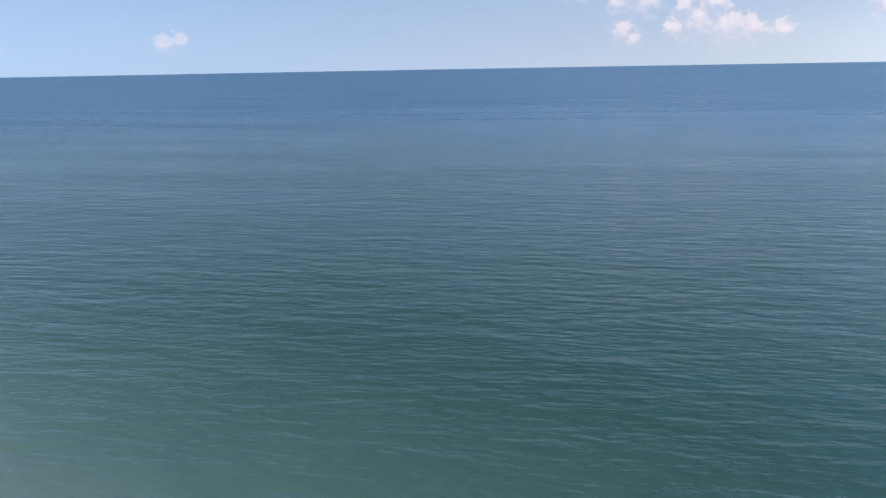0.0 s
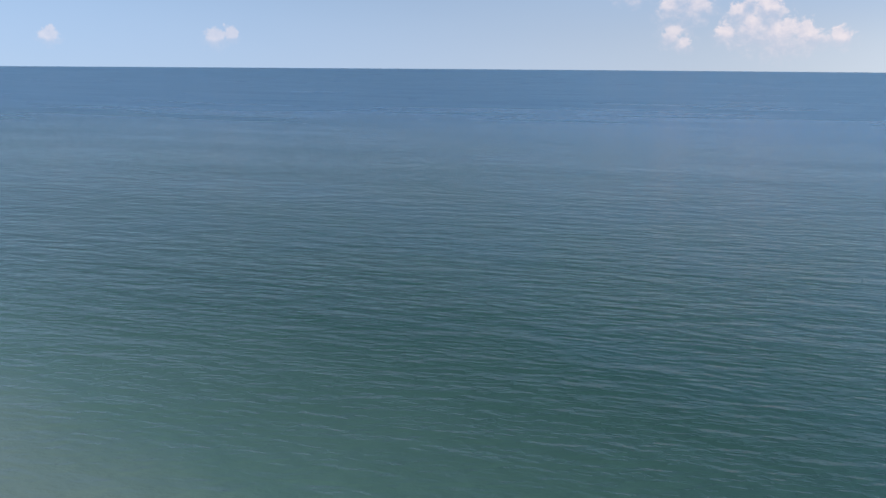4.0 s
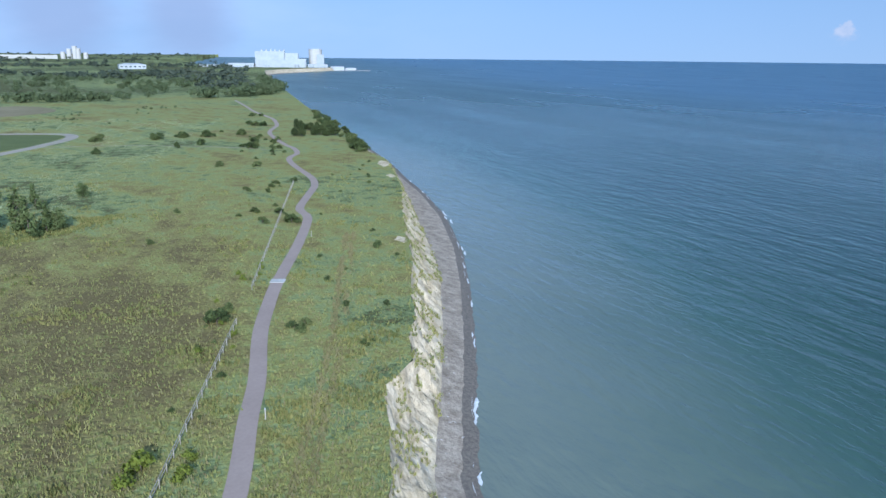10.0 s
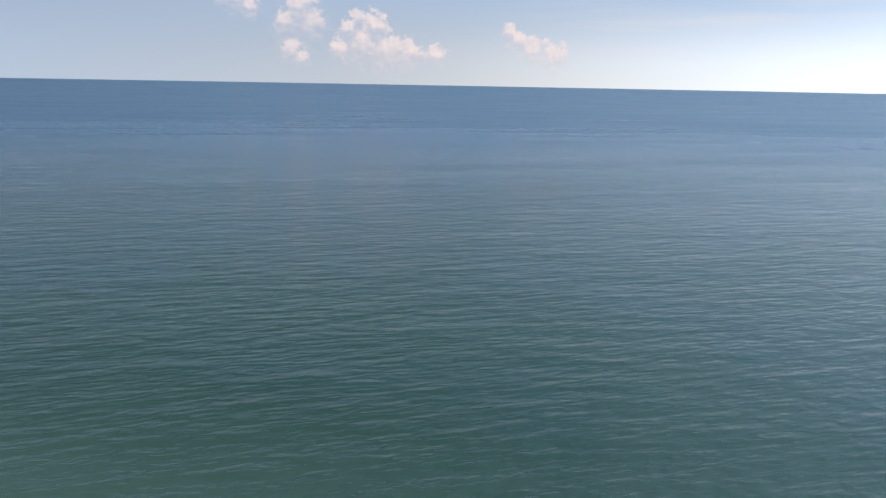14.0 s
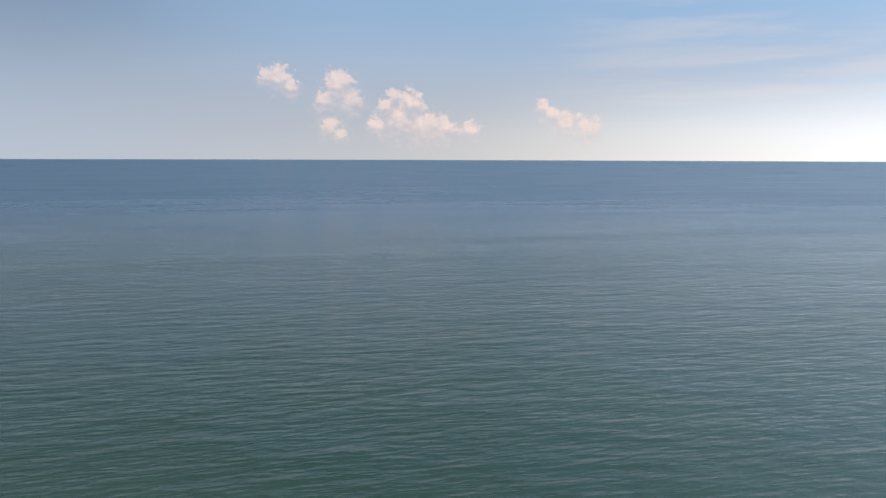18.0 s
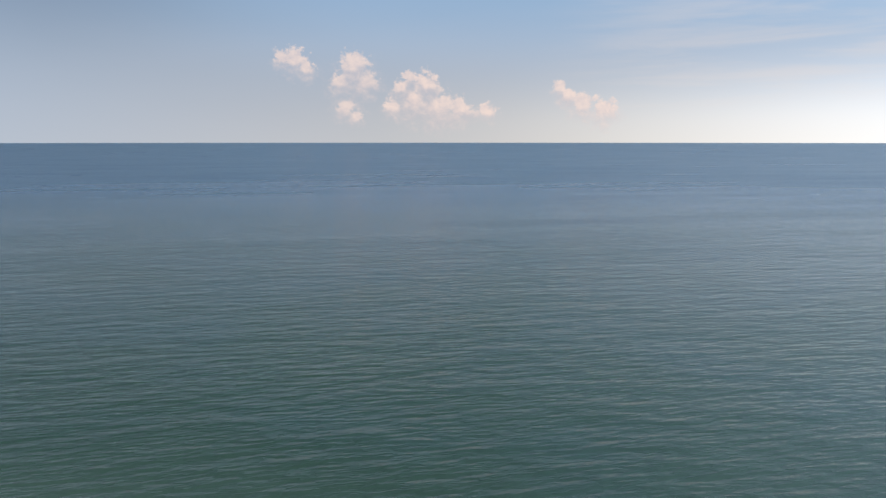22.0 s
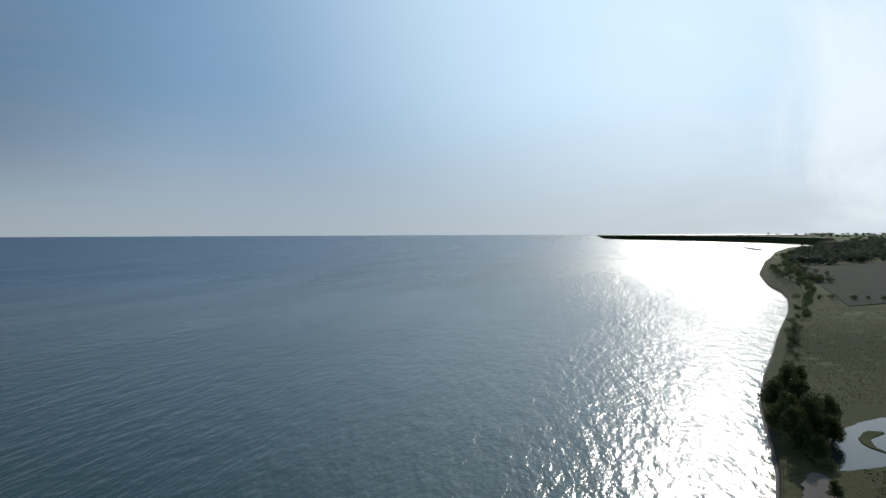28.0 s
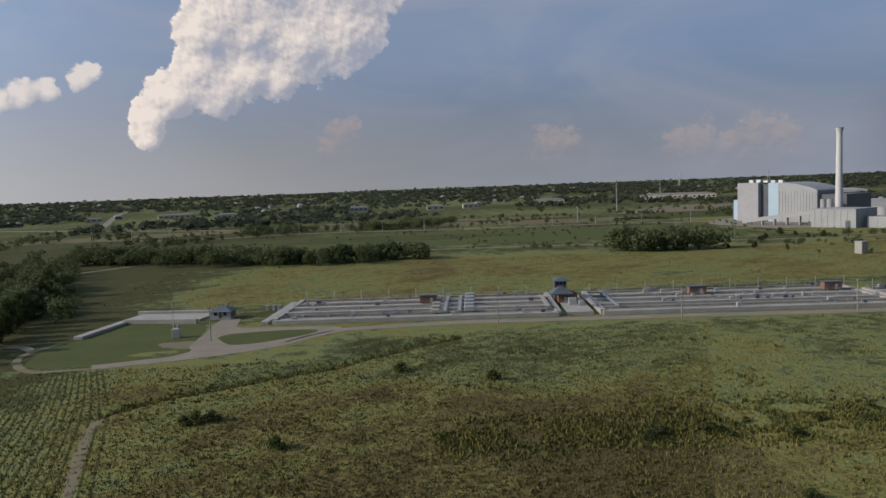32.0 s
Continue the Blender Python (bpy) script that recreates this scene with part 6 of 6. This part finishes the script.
def van(m, label):
    t = thing("van", m, label, "van", "parked vans")
    part("body", block(3.6, 1.9, 1.75, -0.7, 0, 0.35, 0.12), M_VAN, t)
    part("bonnet", block(1.5, 1.85, 0.95, 1.8, 0, 0.35, 0.15), M_VAN, t)
    part("windscreen", block(0.25, 1.6, 0.65, 1.15, 0, 1.3, taper=0.8), M_GLASS, t)
    part("bumper", block(0.2, 1.8, 0.25, 2.55, 0, 0.4), M_DARKCLAD, t)
    for x in (-1.6, 1.6):
        for s in (-0.95, 0.95):
            part("wheel", rod(0.34, 0.22, seg=12, m=pose(x, s + 0.11, 0.34, 90, 0, 0)), M_TYRE, t)
    return t


for x, y, a in ((278, 258, 70), (274, 249, 60), (282.5, 265.7, 75), (263, 270, -15), (300, 256, 70), (309, 254, 72), (252, 262, -20)):
    van(pose(x, y, 0.08, 0, 0, a), "white van parked on the plant forecourt")
plant("broad", 0, 373, 438, 1.5, "trees round the plant")
plant("broad", 1, 379, 441, 1.2, "trees round the plant")
for x, y, s in ((256, 494, 0.55), (262, 500, 0.5), (270, 512, 0.6), (294, 536, 0.7), (301, 528, 0.55), (297, 504, 0.5), (311, 508, 0.6), (325, 446, 0.45), (338, 446, 0.5), (332, 452, 0.4), (407, 398, 0.55), (414, 402, 0.5), (398, 404, 0.45),
                (308, 262, 0.4), (318, 268, 0.45), (330, 272, 0.5), (338, 268, 0.4), (352, 268, 0.45), (240, 430, 0.4), (228, 446, 0.45), (215, 455, 0.4)):
    plant("broad", int(rng.integers(0, 2)), x, y, s, "trees round the plant")

# ---- poles, lamps, pylons ----
def lamp_post(x, y, h, label, group):
    p = thing("street_lamp", pose(x, y, ground_z(x, y)), label, "lamp post", group)
    part("pole", rod(0.22, h, seg=8, top=0.12), M_STEEL, p)
    part("arm", block(2.2, 0.12, 0.12, 1.0, 0, h - 0.15), M_STEEL, p)
    part("lamp_head", block(0.9, 0.3, 0.16, 2.2, 0, h - 0.2), M_GREYCLAD, p)
    return p


base = lamp_post(-330, 846, 11, "tall grey street lamp beside the road", "road lamps")
for i in range(1, 15):
    x = -330 + i * 46
    copy_thing(base, pose(x, along([(-330, 850), (-205, 796), (-80, 826), (67, 795), (239, 774), (420, 700)], x) + 6, 0))


def utility_pole(x, y, h):
    p = thing("utility_pole", pose(x, y, ground_z(x, y), 0, 0, 30), "slim pale utility pole with a crossbar", "pole", "utility poles")
    part("pole", rod(0.2, h, seg=8, top=0.13), M_TIMBER, p)
    part("crossbar", block(2.4, 0.14, 0.16, 0, 0, h - 0.7), M_TIMBER, p)
    for s in (-1, 0, 1):
        part("insulator", rod(0.08, 0.3, s * 1.05, 0, h - 0.55, 6), M_WHITE, p)
    return p


pole = utility_pole(294, 389, 11)
for x, y in ((330, 410), (367, 425), (400, 432), (425, 439), (440, 424), (450, 409), (454, 368), (470, 330), (300, 372), (318, 352), (382, 462), (360, 520), (330, 540), (300, 552), (270, 560), (240, 566), (410, 560), (440, 545), (470, 530),
             (500, 560), (520, 520), (380, 330), (400, 318), (412, 306), (240, 604), (285, 610), (330, 600), (-57, 232), (34, 236), (94, 232), (150, 226)):
    copy_thing(pole, pose(x, y, 0, 0, 0, rng.uniform(0, 60)))
sub = thing("substation_gantry", pose(398, 262, 0, 0, 0, 20), "pale steel substation gantry behind the brick tanks", "gantry")
for i in range(4):
    for s in (0, 5):
        part("post", rod(0.13, 11, i * 4, s, seg=8), M_GREYCLAD, sub)
    part("beam", block(0.3, 5, 0.4, i * 4, 2.5, 10.6), M_STEEL, sub)
part("beam", block(12, 0.3, 0.4, 6, 0, 10.6), M_STEEL, sub)
part("beam", block(12, 0.3, 0.4, 6, 5, 10.6), M_STEEL, sub)
mast = thing("sampling_rig", pose(-70, 241, 0), "pale metal pump frame on the lawn", "pump")
part("frame", block(2.4, 2.4, 3.0, bevel=0.1), M_STEEL, mast)
part("pipe", rod(0.5, 4.2, 0.6, 0.6), M_WHITE, mast)
part("mast", rod(0.12, 12, -0.8, 0), M_STEEL, mast)


def strut(a, b, r):
    d = Vector(b) - Vector(a)
    return rod(r, d.length, seg=4, m=Matrix.Translation(a) @ d.to_track_quat("Z", "Y").to_matrix().to_4x4())


def pylon(x, y, h):
    t = thing("pylon", pose(x, y, ground_z(x, y), 0, 0, 35), "grey lattice power pylon on the skyline", "pylon", "power pylons")
    for sx, sy in ((-1, -1), (1, -1), (1, 1), (-1, 1)):
        part("leg", strut((sx * h * 0.09, sy * h * 0.09, 0), (sx * 0.6, sy * 0.6, h), 0.32), M_STEEL, t)
    for k in range(5):
        z0, z1 = h * k / 6, h * (k + 1) / 6
        w0, w1 = h * 0.09 * (1 - k / 6.5), h * 0.09 * (1 - (k + 1) / 6.5)
        part("brace", strut((-w0, -w0, z0), (w1, -w1, z1), 0.2), M_STEEL, t)
        part("brace", strut((w0, w0, z0), (-w1, w1, z1), 0.2), M_STEEL, t)
    for k, wd in ((0.68, 0.2), (0.82, 0.17), (0.95, 0.13)):
        part("crossarm", block(h * wd * 2, 0.6, 0.8, 0, 0, h * k, taper=0.8), M_STEEL, t)
    return t


first = pylon(1700, 1790, 46)
for hd, r in ((46.2, 2500), (47.5, 2560), (52.9, 2600), (53.6, 2550), (60.2, 2700), (60.8, 2650), (57.2, 2750), (38, 2300), (40.5, 2350), (28, 2600), (22, 2500), (64, 2900)):
    x, y = r * math.sin(radians(hd)), r * math.cos(radians(hd))
    copy_thing(first, pose(x, y, ground_z(x, y), 0, 0, rng.uniform(20, 50)))
for x, y, h in ((330, 1050, 46), (500, 1330, 42), (215, 830, 17)):
    p = thing("mast", pose(x, y, ground_z(x, y)), "tall slim pale mast standing in the fields", "mast", "slim masts")
    part("shaft", rod(0.9, h, seg=8, top=0.45), M_WHITE, p)
    part("head", rod(1.4, 0.8, z=h, seg=8), M_GREYCLAD, p)
wells = thing("switch_box", pose(262, 392, 0, 0, 0, 20), "pale square concrete kiosk in the rough grass", "kiosk")
part("body", block(5, 4.5, 6.5, bevel=0.1), M_CONCRETE, wells)
part("lid", block(5.4, 4.9, 0.3, 0, 0, 6.5), M_WHITE, wells)

# ---- distant buildings ----
M_ROOF = material("grey_roof", [(0.18, 0.17, 0.17), (0.28, 0.27, 0.26)], 2.0, 0.8, coarse=10)
M_CREAM = material("cream_wall", [(0.55, 0.48, 0.36), (0.64, 0.57, 0.44)], 2.0, 0.8, coarse=10)


def far_house(x, y, sx, sy, h, turn, wall, label, category="building", name="warehouse"):
    t = thing(name, pose(x, y, ground_z(x, y) - 0.3, 0, 0, turn), label, category, "distant buildings")
    part("wall", block(sx, sy, h), wall, t)
    part("roof", hip_roof(sx, sy, max(1.2, h * 0.35), 0.5, h, 0.4), M_ROOF if wall is not M_WHITE else M_WHITE, t)
    n = max(2, int(sx / 9))
    for i in range(n):
        part("window", block(sx / n * 0.5, 0.3, h * 0.3, (i + 0.5) / n * sx - sx / 2, -sy / 2, h * 0.4), M_GLASS, t)
    return t


for x, y, sx, sy, h, a, w in ((674, 552, 34, 14, 8, -30, M_CREAM), (722, 494, 26, 14, 7, -30, M_WHITE), (1640, 1500, 120, 40, 14, -45, M_WHITE), (1929, 442, 60, 30, 10, -70, M_WHITE), (1100, 1250, 110, 40, 11, -40, M_WHITE),
                              (1300, 1150, 90, 40, 10, -45, M_GREYCLAD), (820, 1320, 120, 44, 11, -30, M_WHITE), (600, 1500, 150, 40, 10, -20, M_CREAM), (330, 1500, 60, 24, 9, -10, M_CREAM), (90, 1420, 34, 16, 8, 0, M_CREAM),
                              (160, 1440, 30, 16, 8, 0, M_CREAM), (-60, 1500, 36, 16, 8, 0, M_GREYCLAD), (-780, 324, 20, 10, 6, 60, M_WHITE), (-782, 367, 18, 10, 8, 60, M_WHITE), (-776, 345, 14, 9, 5, 60, M_CREAM),
                              (-620, 780, 60, 16, 6, 30, M_CREAM), (-690, 1350, 80, 20, 7, 30, M_WHITE), (-420, 1500, 70, 20, 7, 20, M_CREAM), (-560, 1450, 30, 16, 7, 20, M_CREAM), (-300, 1400, 40, 18, 8, 10, M_CREAM)):
    far_house(x, y, sx, sy, h, a, w, "low distant shed with a plain roof" if h < 9 else "long pale distant warehouse among trees")
cement = thing("cement_works", pose(3150, 930, ground_z(3150, 930), 0, 0, -70), "distant grey cement works with tall silos", "factory")
for x, h in ((-40, 26), (-18, 38), (2, 48), (14, 40), (40, 24)):
    part("silo", rod(9, h, x, 0, seg=16), M_CONCRETE, cement)
part("hall", block(200, 40, 14, -160, 0), M_CONCRETE, cement)
# house rows far inland
roofs = []
for i in range(80):
    a, r = radians(rng.uniform(-40, 30)), rng.uniform(1500, 3200)
    roofs.append((r * math.sin(a) - 150, r * math.cos(a)))
bm = bmesh.new()
for x, y in roofs:
    m = pose(x, y, ground_z(x, y) - 0.5, 0, 0, rng.uniform(0, 90))
    for b in (block(14, 10, 6), hip_roof(14, 10, 4, 0.5, 6)):
        b.transform(m)
        me = bpy.data.meshes.new("tmp")
        b.to_mesh(me)
        b.free()
        bm.from_mesh(me)
        bpy.data.meshes.remove(me)
M_HOUSES = material("house_walls", [(0.20, 0.18, 0.16), (0.38, 0.35, 0.32), (0.55, 0.53, 0.50)], 30.0, 0.8, per_island=0.6)
tagged(part("houses", bm, M_HOUSES), "distant houses of a suburb among trees", "houses", kind="stuff")

# white truck trailers along the yard
def trailer(m):
    t = thing("truck_trailer", m, "long white box trailer parked beside the car yard", "trailer", "white truck trailers")
    part("box", block(13, 2.6, 2.9, 0, 0, 1.2, 0.05), M_WHITE, t)
    part("chassis", block(12, 1.2, 0.3, 0, 0, 0.9), M_DARKCLAD, t)
    for x in (-4.6, -3.2, 4.4):
        for s in (-1.05, 1.05):
            part("wheel", rod(0.5, 0.3, seg=10, m=pose(x, s + 0.15, 0.5, 90, 0, 0)), M_DARKCLAD, t)
    return t


first_trailer = trailer(pose(935, 640, 0.15, 0, 0, -70))
for i in range(1, 34):
    copy_thing(first_trailer, pose(935 + i * 3.4 + rng.normal(0, 1), 640 - i * 6.6, 0.15, 0, 0, -12 + rng.normal(0, 3)))
# parked cars in the far yard
car = bmesh.new()
for b in (block(4.4, 1.8, 0.75, 0, 0, 0.35, 0.15), block(2.3, 1.6, 0.6, -0.2, 0, 1.1, 0.12, taper=0.85)):
    me = bpy.data.meshes.new("tmp")
    b.to_mesh(me)
    b.free()
    car.from_mesh(me)
    bpy.data.meshes.remove(me)
cv = np.array([v.co[:] for v in car.verts])
cf = [[v.index for v in f.verts] for f in car.faces]
car.free()
vs, fs, YARD = [], [], [(642, 528), (702, 432), (850, 388), (955, 405), (1000, 520), (905, 710), (770, 715)]
for i in range(58):
    for j in range(66):
        x, y = 640 + i * 6.4, 385 + j * 5.2 + (i % 2) * 0.6
        if inside(YARD, x, y) and i % 3 != 2 and rng.uniform() < 0.9:
            k = len(vs)
            s = 1.0 if rng.uniform() < 0.93 else 1.5
            vs += [(p[0] * s + x, p[1] * s + y, p[2] * s * 1.05 + 0.1) for p in cv]
            fs += [[q + k for q in f] for f in cf]
me = bpy.data.meshes.new("parked_cars")
me.from_pydata(vs, [], fs)
M_CARS = material("car_paint", [(0.26, 0.29, 0.34), (0.58, 0.6, 0.64), (0.74, 0.76, 0.77), (0.82, 0.82, 0.82)], 3.0, 0.3, per_island=0.9, specular=0.6)
me.materials.append(M_CARS)
tagged(new("parked_cars", me), "rows of dark and white parked cars", "cars", kind="stuff")

# ---- shore detail ----
M_FOAM = material("foam", [(0.42, 0.44, 0.45), (0.65, 0.67, 0.68)], 0.4, 0.9, 0.05, 0.2)
vs, fs = [], []
for i in range(110):
    x0 = rng.uniform(60, 340) if i < 60 else rng.uniform(-700, -130)
    ln = rng.uniform(3.0, 9.0)
    off = rng.choice([-1.0, -1.9], p=[0.75, 0.25]) + rng.normal(0, 0.3)
    n, prev = 9, None
    for k in range(n + 1):
        t = k / n
        x = x0 + (t - 0.5) * ln
        w = (0.5 if off > -1.5 else 0.7) * math.sin(math.pi * t) ** 0.7 * rng.uniform(0.35, 1.2) + 0.03
        y = wash_y(x) + off - 0.2 * (t - 0.5) ** 2 * ln * 0.4
        b = len(vs)
        vs += [(x, y - w / 2, LAKE + 0.05), (x, y, LAKE + 0.16), (x, y + w / 2, LAKE + 0.05)]
        if k:
            fs += [(b - 3, b, b + 1, b - 2), (b - 2, b + 1, b + 2, b - 1)]
me = bpy.data.meshes.new("foam")
me.from_pydata(vs, [], fs)
me.materials.append(M_FOAM)
tagged(new("foam", me), "white foam of small breaking waves along the shore", "foam", kind="stuff")
vs, fs = [], []
for i in range(6000):
    x = rng.uniform(60, 330)
    t = rng.uniform(0, 1)
    y = toe_y(x) + (wash_y(x) + 0.4 - toe_y(x)) * t
    z = LAKE + 1.6 - 1.3 * t
    s = rng.uniform(0.06, 0.15) * (2.2 if rng.uniform() < 0.04 else 1)
    b = len(vs)
    vs += [(x + s, y, z), (x, y + s, z), (x - s, y, z), (x, y - s, z), (x, y, z + s * 0.8)]
    fs += [(b, b + 1, b + 4), (b + 1, b + 2, b + 4), (b + 2, b + 3, b + 4), (b + 3, b, b + 4)]
me = bpy.data.meshes.new("pebbles")
me.from_pydata(vs, [], fs)
M_STONES = material("beach_stones", [(0.17, 0.155, 0.145), (0.27, 0.25, 0.24), (0.36, 0.34, 0.325)], 3.0, 0.85, per_island=0.7)
me.materials.append(M_STONES)
tagged(new("pebbles", me), "loose grey stones on the beach", "stones", kind="stuff")
spots = []
for i, v in enumerate(bluff.data.vertices):
    x, y, z = v.co
    if 62 < x < 350 and noise.noise((x / 4.0, z / 2.5, 3)) > 0.16 - 0.02 * max(0, 5 - abs(z)):
        for k in range(2):
            spots.append((x + rng.normal(0, 0.4), y + rng.normal(0, 0.2), z - 0.05))
tufts("bluff_weeds", spots, M_TUFT, "green weeds clinging to the clay bluff", 0.25, 0.7, 4)


for kinds in PROTO.values():
    for src in kinds:
        for child in list(src.children):
            bpy.data.objects.remove(child)
        bpy.data.objects.remove(src)
